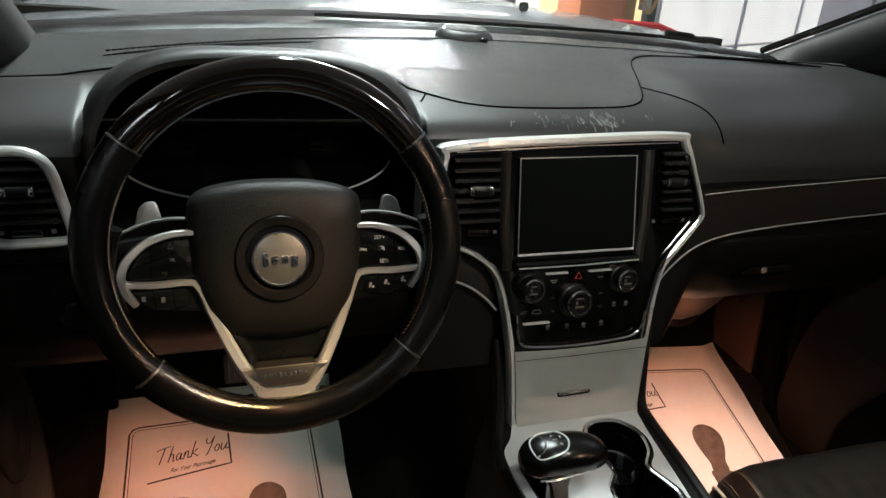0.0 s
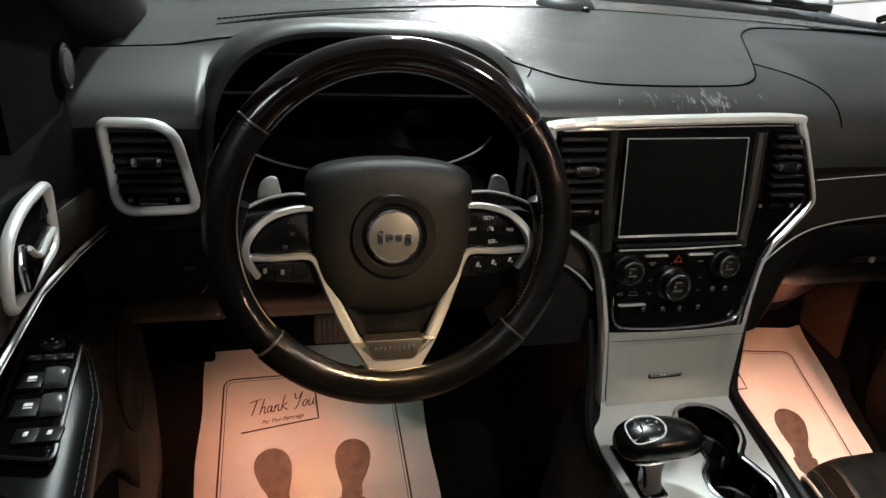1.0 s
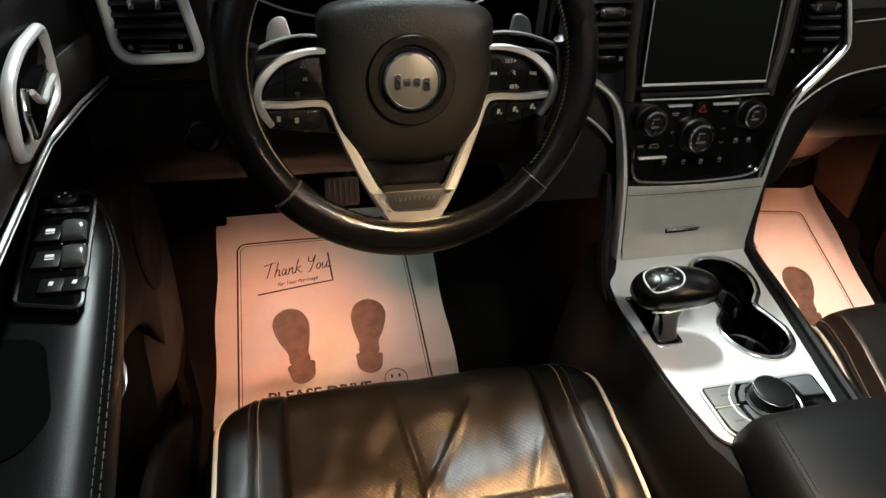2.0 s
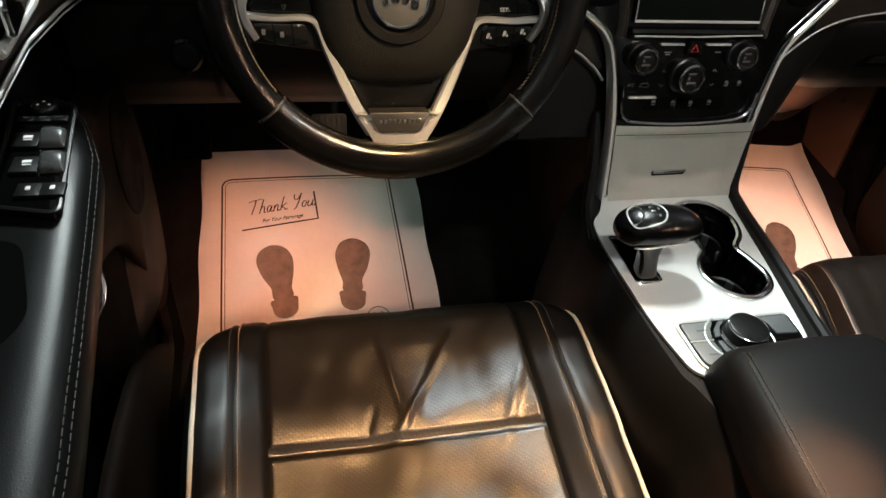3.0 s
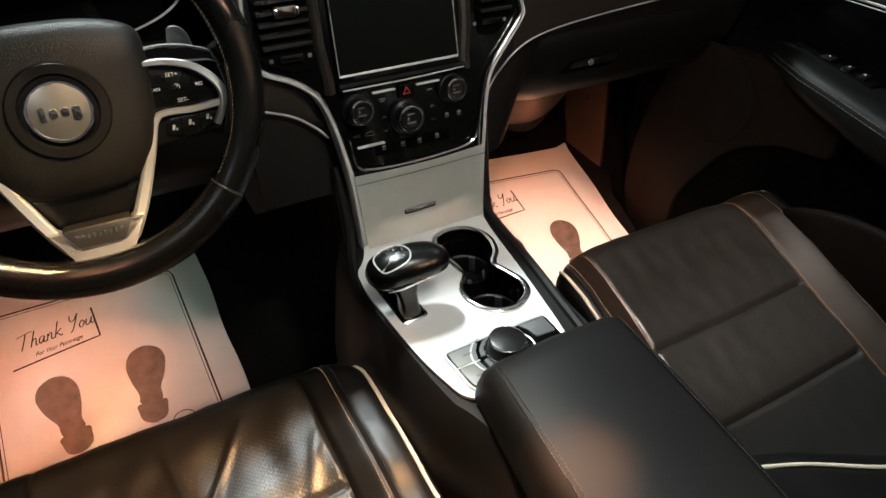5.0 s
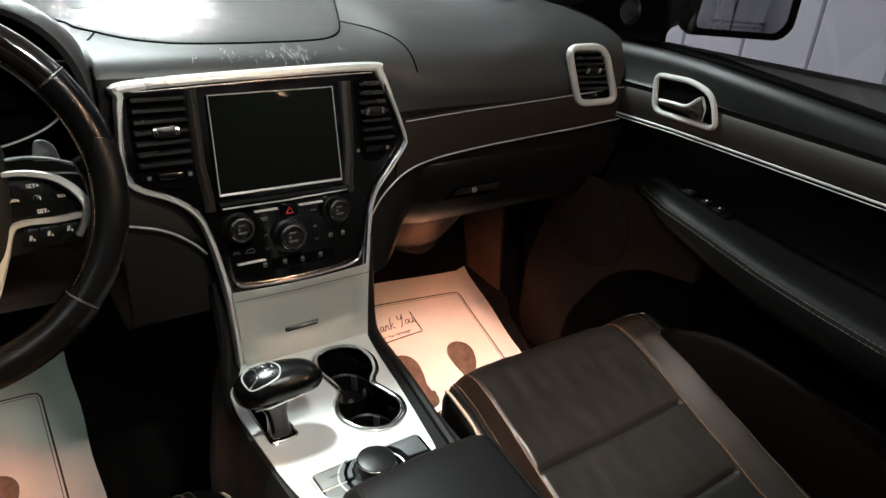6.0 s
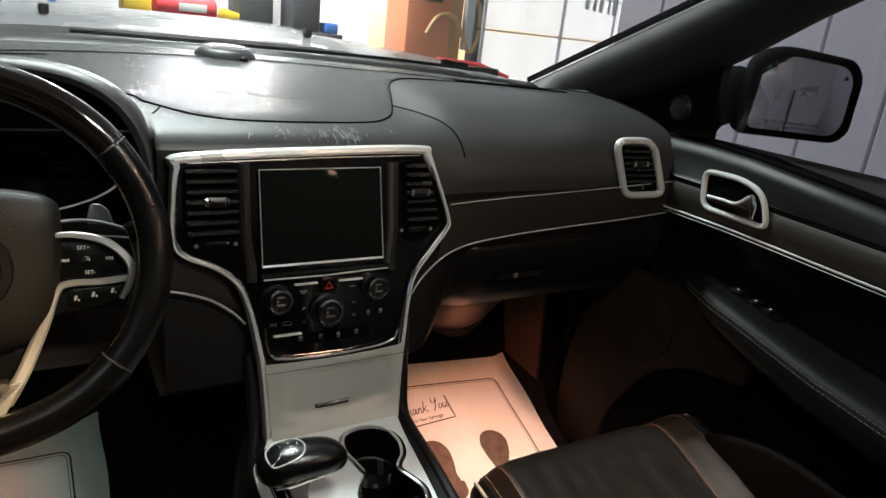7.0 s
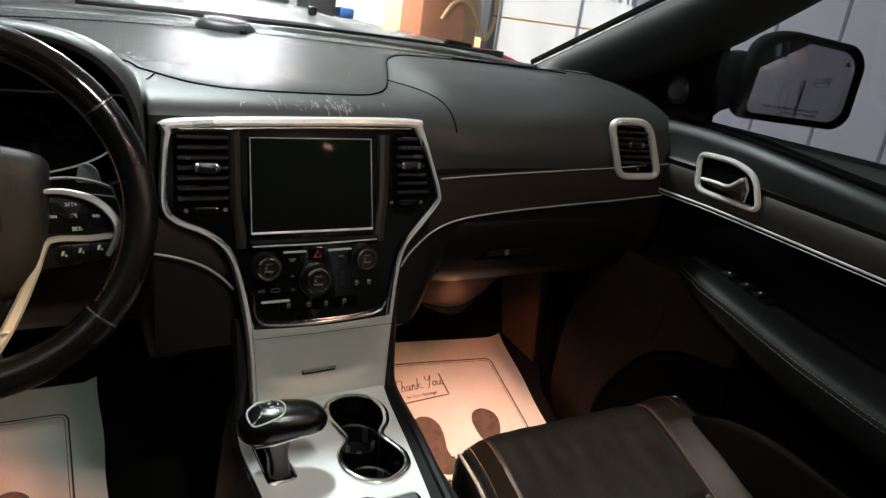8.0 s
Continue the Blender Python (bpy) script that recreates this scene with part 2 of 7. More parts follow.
INKSOLID = material("black_print", (0.05, 0.04, 0.034), 0.8, vary=0.3, scale=60, spec=0.2)
# the reddish light on the brake pedal is put into the rubber's colour
PEDALRUBBER = material("red_lit_pedal_rubber", (0.11, 0.055, 0.042), 0.6, vary=0.3, scale=80, grain=0.2)
GLASS = glass("windscreen_glass", veil=0.085)
SIDEGLASS = glass("side_glass", (0.97, 0.97, 1.0), 0.92)
MIRROR = material("mirror_glass", (0.86, 0.86, 0.90), 0.02, metal=1.0, vary=0.02, scale=5, rough_vary=0.0)
CARPAINT = material("silver_car_paint", (0.40, 0.40, 0.41), 0.25, vary=0.06, scale=4, coat=0.8)
HEADLINER = material("grey_headliner", (0.12, 0.115, 0.11), 0.95, vary=0.1, scale=50, grain=0.3, grain_scale=900)
CONCRETE = material("concrete_floor", (0.22, 0.22, 0.21), 0.6, vary=0.35, scale=2.2, grain=0.2, grain_scale=60)
WALLPAINT = material("white_wall", (0.66, 0.65, 0.66), 0.7, vary=0.10, scale=1.5, grain=0.05, grain_scale=80)
LILAC = material("painted_metal_wall", (0.22, 0.205, 0.245), 0.5, vary=0.10, scale=1.2, grain=0.05, grain_scale=40)
DOORPANEL = translucent_panel("garage_door_panel", (0.90, 0.91, 0.92), 0.7)
ORANGE = material("orange_plastic", (0.66, 0.24, 0.12), 0.45, vary=0.2, scale=6)
RED = material("red_fabric", (0.60, 0.03, 0.04), 0.7, vary=0.2, scale=20)
YELLOW = material("yellow_plastic", (0.75, 0.50, 0.03), 0.5, vary=0.2, scale=12)
BLUE = material("blue_plastic", (0.04, 0.18, 0.55), 0.5, vary=0.2, scale=12)
CARDBOARD = material("plywood", (0.45, 0.29, 0.15), 0.8, vary=0.25, scale=5, stretch=(1, 1, 6))
DARKGREY = material("dark_grey_plastic", (0.07, 0.075, 0.08), 0.6, vary=0.2, scale=15)
GREYKEY = material("grey_key_plastic", (0.14, 0.15, 0.15), 0.45, vary=0.15, scale=40)
GREYKEY2 = material("satin_key_plastic", (0.045, 0.047, 0.047), 0.22, vary=0.15, scale=40)
LINE = material("bright_trim", (0.46, 0.46, 0.45), 0.42, metal=0.55, vary=0.05, scale=30)
SLAT = material("vent_slat_plastic", (0.010, 0.010, 0.010), 0.24, vary=0.2, scale=40)
STACKSILVER = material("stack_silver", (0.62, 0.65, 0.61), 0.46, metal=0.35, vary=0.06, scale=20, grain=0.05, grain_scale=1800)
INSERT = material("dark_insert", (0.012, 0.010, 0.008), 0.5, vary=0.3, scale=60)
# warm lamp light on the kick wall put into a lighter red-brown
KICKLIT = material("lit_kick_plastic", (0.044, 0.0255, 0.0180), 0.7, vary=0.3, scale=14, grain=0.3, grain_scale=700, spec=0.25)
COVERSKIN = material("brown_cover_plastic", (0.0095, 0.0058, 0.0042), 0.75, vary=0.3, scale=14, grain=0.5, grain_scale=600, spec=0.15)
PILLARSKIN = material("pillar_trim_vinyl", (0.010, 0.0105, 0.0105), 0.6, spec=0.12, vary=0.3, scale=8, grain=0.2, grain_scale=700, grain_kind="cells")
DOORRAIL = translucent_panel("garage_door_rail", (0.62, 0.62, 0.66), 0.45)
HOSE = material("tan_hose", (0.55, 0.35, 0.16), 0.5, vary=0.2, scale=30)

# ---- building helpers ----
POSES = {}


def thing(name, m, label, category, group="", kind=""):
    """An Empty that carries the parts of one thing."""
    ob = new(name)
    ob.empty_display_size = 0.05
    ob.matrix_world = m
    POSES[ob.name] = m.copy()
    return tagged(ob, label, category, group, kind)


def part(name, bm, mat, parent=None, label="", local=False, angle=35, kind=""):
    """One bmesh as one mesh object, under a thing or a part. Its points are in the world unless local."""
    if parent is not None and not local:
        bm.transform(POSES[parent.name].inverted())
    bmesh.ops.recalc_face_normals(bm, faces=bm.faces)
    me = bpy.data.meshes.new(name)
    bm.to_mesh(me)
    bm.free()
    me.polygons.foreach_set("use_smooth", [True] * len(me.polygons))
    me.set_sharp_from_angle(angle=radians(angle))
    me.materials.append(mat)
    ob = new(name, me)
    if parent is not None:
        ob.parent = parent
        POSES[ob.name] = POSES[parent.name]
    return tagged(ob, label, kind=kind)


def solo(name, bm, mat, label, category="", kind="", angle=35):
    ob = part(name, bm, mat, None, label, angle=angle)
    POSES[ob.name] = Matrix()
    return tagged(ob, label, category, kind=kind)


def smooth(e0, e1, v):
    k = min(1.0, max(0.0, (v - e0) / (e1 - e0)))
    return k * k * (3 - 2 * k)


def curve_at(pts, v):
    """Straight-line table look-up."""
    if v <= pts[0][0]:
        return pts[0][1]
    for (a, p), (b, q) in zip(pts, pts[1:]):
        if v <= b:
            return p + (q - p) * (v - a) / (b - a)
    return pts[-1][1]


def spline(pts, n=8, closed=False):
    """Catmull-Rom through the points."""
    P = [Vector(p) for p in pts]
    out, m = [], len(P)
    for i in range(m if closed else m - 1):
        p0, p1, p2, p3 = (P[(i - 1) % m], P[i], P[(i + 1) % m], P[(i + 2) % m]) if closed else (P[max(i - 1, 0)], P[i], P[i + 1], P[min(i + 2, m - 1)])
        for k in range(n):
            t = k / n
            out.append(0.5 * ((2 * p1) + (p2 - p0) * t + (2 * p0 - 5 * p1 + 4 * p2 - p3) * t * t + (3 * p1 - p0 - 3 * p2 + p3) * t ** 3))
    if not closed:
        out.append(P[-1])
    return out


def rounded(pts, r, n=5):
    """A closed 2D outline with its corners rounded; r: one radius or one for each corner."""
    out, m = [], len(pts)
    for i in range(m):
        a, b, c = Vector(pts[i - 1]), Vector(pts[i]), Vector(pts[(i + 1) % m])
        rr = r[i] if isinstance(r, (list, tuple)) else r
        rr = min(rr, (a - b).length * 0.48, (c - b).length * 0.48)
        p, q = b + (a - b).normalized() * rr, b + (c - b).normalized() * rr
        for k in range(n + 1):
            t = k / n
            out.append((1 - t) ** 2 * p + 2 * t * (1 - t) * b + t * t * q)
    return out


def loft(bm, rings, closed=True, caps=True, loop=False):
    V = [[bm.verts.new(p) for p in ring] for ring in rings]
    n = len(V[0])
    pairs = list(zip(V, V[1:])) + ([(V[-1], V[0])] if loop else [])
    for a, b in pairs:
        for i in range(n if closed else n - 1):
            j = (i + 1) % n
            bm.faces.new((a[i], a[j], b[j], b[i]))
    if caps and closed and not loop:
        bm.faces.new(V[0][::-1])
        bm.faces.new(V[-1])
    return V


def sweep(bm, pts, rx, ry=None, segs=8, closed=False, up=(0, 0, 1), power=1.0):
    """A rounded section swept along points; rx: half-width across, ry: half-height along up."""
    ry = ry or rx
    P = [Vector(p) for p in pts]
    m, rings = len(P), []
    for i in range(m):
        d = (P[(i + 1) % m] - P[i - 1]) if closed else (P[min(i + 1, m - 1)] - P[max(i - 1, 0)])
        d.normalize()
        side = d.cross(Vector(up))
        side = side.normalized() if side.length > 1e-5 else Vector((1, 0, 0))
        top = side.cross(d).normalized()
        ring = []
        for k in range(segs):
            a = 2 * math.pi * (k + 0.5) / segs
            c, s = math.cos(a), math.sin(a)
            c, s = math.copysign(abs(c) ** power, c), math.copysign(abs(s) ** power, s)
            ring.append(P[i] + side * (rx * c) + top * (ry * s))
        rings.append(ring)
    loft(bm, rings, loop=closed)
    return bm


def prism(bm, outline, place, low, high, edge=0.0):
    """A plate: a 2D outline between two heights, with its top edge rounded. place(u, v, w) gives the point."""
    O = [Vector(p) for p in outline]
    c = sum(O, Vector((0, 0))) / len(O)

    def ring(w, inset):
        out, m = [], len(O)
        for i in range(m):
            t = O[(i + 1) % m] - O[i - 1]
            nrm = Vector((t.y, -t.x))
            nrm = nrm.normalized() if nrm.length > 1e-9 else Vector((0, 0))
            out.append(O[i] - nrm * inset * turn)
        return [place(p.x, p.y, w) for p in out]

    area = sum(O[i - 1].x * O[i].y - O[i].x * O[i - 1].y for i in range(len(O)))
    turn = 1 if area > 0 else -1
    rings = [ring(low, 0), ring(high - edge, 0)]
    if edge:
        rings += [ring(high - edge * 0.3, edge * 0.3), ring(high, edge)]
    loft(bm, rings)
    return bm


def box(bm, c, size, edge=0.0, m=None):
    made = bmesh.ops.create_cube(bm, size=1.0)
    bmesh.ops.scale(bm, vec=size, verts=made["verts"])
    if edge:
        es = list({e for v in made["verts"] for e in v.link_edges})
        res = bmesh.ops.bevel(bm, geom=es, offset=edge, segments=2, affect='EDGES', profile=0.5)
        vs = list({v for f in res["faces"] for v in f.verts})
    else:
        vs = made["verts"]
    if m is not None:
        bmesh.ops.transform(bm, matrix=m, verts=vs)
    bmesh.ops.translate(bm, vec=c, verts=vs)
    return bm


def turned(bm, profile, m, segs=32):
    """A solid of revolution: (radius, height) pairs about local z, at the pose m."""
    rings = []
    for r, h in profile:
        rings.append([m @ Vector((r * math.cos(2 * math.pi * k / segs), r * math.sin(2 * math.pi * k / segs), h)) for k in range(segs)])
    loft(bm, rings)
    return bm


def lettering(text, size, m, depth=0.0003, shear=0.0, width=1.0, bold=0.0):
    """The built-in font as a bmesh, centred, lying in the local xy plane of the pose m."""
    cu = bpy.data.curves.new("lettering", 'FONT')
    cu.body, cu.size, cu.shear, cu.align_x, cu.align_y, cu.extrude, cu.resolution_u, cu.offset = text, size, shear, 'CENTER', 'CENTER', depth, 3, bold
    ob = bpy.data.objects.new("lettering", cu)
    me = bpy.data.meshes.new_from_object(ob)
    bm = bmesh.new()
    bm.from_mesh(me)
    bpy.data.objects.remove(ob)
    bpy.data.meshes.remove(me)
    bmesh.ops.scale(bm, vec=(width, 1, 1), verts=bm.verts)
    bm.transform(m)
    return bm


def B():
    return bmesh.new()

# ---- plan of the cabin ----
MID = 0.405                       # middle of the car across
STACK_X = 0.43                    # middle of the screen


def screen_base(x):
    return 0.82 - 0.2 * ((x - MID) / 0.78) ** 2


def dash_top(x, y):
    """Height of the dash's upper face."""
    z = curve_at([(0.15, 0.728), (0.21, 0.741), (0.25, 0.753), (0.304, 0.764), (0.36, 0.775), (0.45, 0.790), (0.56, 0.805), (0.70, 0.803), (0.82, 0.790)], y)
    return z - 0.026 * ((x - MID) / 0.78) ** 2


def floor_at(y):
    return curve_at([(-2.4, -0.06), (0.08, -0.066), (0.16, -0.054), (0.25, -0.032), (0.62, 0.061), (0.72, 0.12), (0.86, 0.34), (0.90, 0.52)], y)


ARM_Z = [(-1, 0.41), (-0.45, 0.432), (-0.25, 0.454), (-0.1, 0.480), (0.0, 0.495), (0.05, 0.500), (0.08, 0.493)]   # armrest top along the door
ARM_X = [(0, 1.150), (0.06, 1.128), (0.12, 1.112), (0.25, 1.102), (0.5, 1.085), (1, 1.075)]                        # and its inner edge

# ---- cabin shell ----
bm = B()
ys = [-2.4, -1.2, -0.4, 0.0, 0.08, 0.12, 0.16, 0.2, 0.25, 0.4, 0.52, 0.62, 0.66, 0.72, 0.80, 0.86, 0.90]
loft(bm, [[Vector((x, y, floor_at(y) + 0.002 * math.sin(17 * x + 9 * y))) for x in np.linspace(-0.44, 1.25, 24)] for y in ys], closed=False)
bmesh.ops.solidify(bm, geom=bm.faces, thickness=0.02)
solo("floor", bm, CARPET, "black cabin carpet that rises to the toe board", "car floor", "structure")

bm = B()
loft(bm, [[Vector((MID + s * w, y, 1.215 + 0.03 * (1 - (s * w / 0.66) ** 2) + dz)) for s in np.linspace(-1, 1, 13)] for y, w, dz in ((-0.36, 0.60, -0.02), (-0.8, 0.66, 0.01), (-1.6, 0.66, 0.01), (-2.35, 0.60, -0.04))], closed=False)
bmesh.ops.solidify(bm, geom=bm.faces, thickness=-0.05)
solo("ceiling", bm, HEADLINER, "grey cloth headliner of the cabin", "headliner", "structure")

bm = B()
box(bm, (MID, -2.42, 0.35), (1.66, 0.05, 0.90))
solo("wall_rear", bm, LOWER, "dark rear wall of the cabin", "car body", "structure")

bm = B()
loft(bm, [[Vector((MID + s * 0.80 * (1 - 0.16 * k), screen_base(MID + s * 0.78) + 0.035 - k * (screen_base(MID + s * 0.78) + 0.42) - 0.02 * k * s * s, 0.797 - 0.024 * s * s + 0.440 * k + 0.02 * math.sin(math.pi * k))) for s in np.linspace(-1, 1, 25)] for k in np.linspace(0, 1, 9)], closed=False)
ob = solo("window_1", bm, GLASS, "clear raked windscreen above the dash", "windscreen", "structure")
ob.visible_shadow = False


def shell_side(sign):
    """A pillar, door panel, window and sill of one side; sign +1: passenger."""
    def X(x):
        return x if sign > 0 else 2 * MID - 0.008 - x

    low = 0.0 if sign > 0 else -0.030      # the driver's trim sits a little lower
    sill = -0.022 if sign > 0 else 0.0
    near = 0.0 if sign > 0 else 0.035      # and its corner further in

    # windscreen pillar
    p = thing("windscreen_pillar", pose(X(1.18), 0.5, 0.79), "dark grey padded windscreen pillar trim beside the dash", "pillar", "windscreen pillars", "structure")
    bm = B()
    rings = []
    for k in np.linspace(0, 1, 14):
        fx, fy, fz = 1.215 - 0.125 * k - 1.6 * near * (1 - k), 0.72 - 1.10 * k, 0.785 + 0.415 * k + low
        ry = curve_at([(0, 0.42), (0.35, 0.10), (0.55, -0.075), (1, -0.46)], k)
        rz = curve_at([(0, 0.755), (0.35, 0.888), (0.55, 0.985), (1, 1.165)], k) + low
        rx = 1.205 - 0.10 * k - 1.3 * near * (1 - k)
        f, r = Vector((fx, fy, fz)), Vector((rx, ry, rz))
        mid = (f + r) / 2
        rings.append([Vector((X(v.x), v.y, v.z)) for v in (f + Vector((0.03, 0.01, 0.0)), f, f.lerp(mid, 0.35) + Vector((-0.034, 0, 0.004)), mid + Vector((-0.046, 0, 0)), r.lerp(mid, 0.35) + Vector((-0.032, 0, -0.002)), r, r + Vector((0.03, 0.01, 0.0)))])
    loft(bm, rings)
    part("pillar_trim", bm, PILLARSKIN, p, angle=60)
    # black seal along the glass
    bm = B()
    sweep(bm, [Vector((X(1.212 - 0.125 * k), 0.728 - 1.10 * k, 0.792 + 0.415 * k)) for k in np.linspace(0, 1, 9)], 0.008, segs=6)
    part("seal", bm, DEEP, p)

    # door
    d = thing("door_%d" % (2 if sign > 0 else 1), pose(X(1.16), -0.3, 0.0), "closed black car door with dark wood strip and stitched armrest", "car door", "front doors", "structure")
    ys = [0.30, 0.26, 0.20, 0.10, 0.0, -0.15, -0.3, -0.5, -0.75, -1.0]
    rows = []
    for y in ys:
        lift = 0.0 - 0.10 * max(0, -y) * 0.35
        rows.append([Vector((X(x - near * smooth(0.03, 0.2, y)), y, z + lift + (low if z > 0.58 else 0) + (sill if z > 0.69 else 0) - (0.075 * min(0.6, max(0, 0.06 - y)) if z > 0.69 else 0))) for x, z in (
            (1.235, 0.768), (1.195, 0.766), (1.178, 0.757), (1.170, 0.74), (1.163, 0.70), (1.158, 0.672), (1.160, 0.668), (1.162, 0.606), (1.168, 0.598),
            (1.19, 0.575), (1.215, 0.545), (1.228, 0.50), (1.225, 0.44), (1.185, 0.40), (1.172, 0.32), (1.168, 0.20), (1.172, 0.06), (1.20, -0.02), (1.24, -0.045), (1.27, 0.35))])
    bm = B()
    loft(bm, rows)
    part("door_panel", bm, DOORV, d, angle=50)
    bm = B()
    loft(bm, [[Vector((X(1.157 + dx - near * smooth(0.03, 0.2, y)), y, z + low - 0.035 * max(0, -y))) for dx, z in ((0.012, 0.663), (0.001, 0.662), (-0.004, 0.652), (-0.004, 0.620), (0.001, 0.611), (0.012, 0.610))] for y in np.linspace(0.27, -1.0, 14)])
    part("wood_strip", bm, WOOD, d, "dark glossy wood strip")
    for z0, r in ((0.6085, 0.0022), (0.6020, 0.0010)):
        bm = B()
        sweep(bm, [Vector((X(1.153 - near * smooth(0.03, 0.2, y)), y, z0 + low - 0.035 * max(0, -y))) for y in np.linspace(0.27, -1.0, 16)], r, segs=6)
        part("chrome_line", bm, LINE, d, "thin chrome line")
    # inner handle: silver frame, dark cup, chrome lever
    def hp(u, v, w):
        return Vector((X(1.157 - w), u, v + low))
    outline = rounded([(0.074, 0.700), (0.0, 0.703), (-0.052, 0.690), (-0.074, 0.632), (0.0, 0.633), (0.064, 0.634)], [0.016, 0.02, 0.03, 0.018, 0.02, 0.02])
    bm = B()
    sweep(bm, [hp(p.x, p.y, 0.007) for p in outline], 0.0052, 0.006, segs=10, closed=True, up=(1, 0, 0))
    h = part("handle_frame", bm, SILVER, d, "satin silver handle frame")
    bm = B()
    prism(bm, outline, hp, 0.001, 0.0045)
    part("handle_cup", bm, DEEP, h)
    bm = B()
    prism(bm, rounded([(0.057, 0.661), (-0.012, 0.664), (-0.038, 0.686), (-0.050, 0.665), (-0.050, 0.640), (0.0, 0.646), (0.054, 0.648)], 0.006), lambda u, v, w: hp(u, v, w + 0.008 * smooth(0.05, -0.03, u)), 0.005, 0.012, 0.003)
    part("handle_lever", bm, CHROME, h, "chrome pull lever")
    bm = B()
    sweep(bm, spline([hp(u, v, 0.0125 + 0.008 * smooth(0.05, -0.03, u)) for u, v in ((0.054, 0.657), (0.02, 0.659), (-0.012, 0.661), (-0.036, 0.680))], 5), 0.0028, segs=8)
    part("lever_lip", bm, SILVER, d, "bright rounded lip of the pull lever")
    # armrest
    bm = B()
    rings = []
    for k in np.linspace(0, 1, 16):
        y = 0.075 - 0.85 * k
        z = curve_at(ARM_Z, y)
        inn = curve_at(ARM_X, k) + low * 0.25 * (1 - smooth(0.1, 0.5, k))
        h = curve_at([(0, 0.03), (0.08, 0.07), (0.3, 0.10), (1, 0.11)], k)
        rings.append([Vector((X(x), y, zz)) for x, zz in ((1.235, z - 0.004), (1.19, z - 0.002), (inn + 0.048, z), (inn + 0.032, z - 0.001), (inn + 0.018, z - 0.005), (inn + 0.008, z - 0.012), (inn + 0.002, z - 0.022), (inn, z - 0.034), (inn + 0.002, z - h * 0.6), (inn + 0.03, z - h * 0.85), (1.20, z - h), (1.235, z - h))])
    loft(bm, rings)
    arm = part("armrest", bm, ARMSKIN if sign < 0 else ARMDULL, d, "padded black armrest with stitched edge", angle=60)
    for off in (0.020, 0.0265):
        bm = B()
        pts = []
        for k in np.linspace(0.03, 0.98, 90):
            y = 0.075 - 0.85 * k
            z = curve_at(ARM_Z, y)
            inn = curve_at(ARM_X, k)
            if sign > 0:
                pts.append(Vector((inn + 0.0046 if off > 0.024 else inn + 0.0008, y, z - (0.0155 if off > 0.024 else 0.0225))))
                continue
            pts.append(Vector((X(inn + (0.0065 if off > 0.024 else 0.0025) + low * 0.25 * (1 - smooth(0.1, 0.5, k))), y, z - (0.0125 if off > 0.024 else 0.0195))))
        for i in range(0, len(pts) - 1, 1):
            a, b = pts[i], pts[i].lerp(pts[i + 1], 0.7)
            sweep(bm, [a, (a + b) / 2 + Vector((0, 0, 0.0006)), b], 0.0006, segs=4)
        part("stitching", bm, GREYTHREAD if sign < 0 else PALETHREAD, arm, "pale double stitching")
    # lower panel round the speaker, with the pocket's mouth cut out of its rear
    def lp(u, v, w):
        return Vector((X(1.134 + 0.04 * (0.30 - v) - w), u, v))
    O = rounded([(0.30, 0.32), (0.335, 0.20), (0.350, 0.04), (0.30, -0.035), (0.198, -0.035), (0.190, 0.11), (0.085, 0.275), (-0.01, 0.328), (-0.12, 0.345), (-0.13, 0.42), (0.05, 0.470), (0.22, 0.46)], [0.05, 0.05, 0.05, 0.03, 0.01, 0.06, 0.05, 0.03, 0.01, 0.01, 0.03, 0.08], 6)
    bm = B()
    prism(bm, O, lp, -0.035, 0.0, 0.006)
    part("lower_panel", bm, LOWER, d, "brown-black moulded lower door panel", angle=50)
    bm = B()
    cy, ry, cz, rz = (0.160, 0.112, 0.372, 0.100) if sign > 0 else (0.185, 0.066, 0.340, 0.105)
    prism(bm, [(cy + ry * math.cos(a) - 0.03 * math.sin(a) * (sign < 0), cz + rz * math.sin(a)) for a in np.linspace(0, 2 * math.pi, 44, endpoint=False)], lp, -0.004, 0.0025, 0.0015)
    part("speaker_grille", bm, GRILLE, d, "dark oval speaker grille")
    # inner wall of the map pocket; added near-black sheets imitate the shade inside it
    bm = B()
    rings = []
    for k in np.linspace(0, 1, 20):
        y = 0.29 - 0.92 * k
        top = curve_at([(0, -0.03), (0.12, 0.0), (0.20, 0.05), (0.28, 0.13), (0.36, 0.20), (0.44, 0.25), (0.55, 0.275), (1, 0.26)], k)
        inn = curve_at([(0, 1.150), (0.12, 1.138), (0.24, 1.130), (0.5, 1.128), (1, 1.13)], k) if sign > 0 else curve_at([(0, 1.150), (0.12, 1.128), (0.24, 1.104), (0.5, 1.094), (1, 1.10)], k)
        rings.append([Vector((X(x), y, z)) for x, z in ((inn + 0.018, top - 0.006), (inn + 0.012, top), (inn + 0.004, top - 0.002), (inn, top - 0.012), (inn + 0.003, top * 0.5), (inn + 0.012, 0.02), (inn + 0.03, -0.04))])
    loft(bm, rings, closed=False)
    bmesh.ops.solidify(bm, geom=bm.faces, thickness=0.004)
    part("map_pocket", bm, LOWER, d, "brown-black plastic map pocket", angle=60)
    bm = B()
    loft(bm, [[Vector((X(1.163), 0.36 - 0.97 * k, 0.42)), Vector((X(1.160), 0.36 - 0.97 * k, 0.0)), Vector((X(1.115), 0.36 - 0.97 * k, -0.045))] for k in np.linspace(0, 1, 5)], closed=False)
    part("pocket_shade", bm, DEEP, d)
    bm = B()
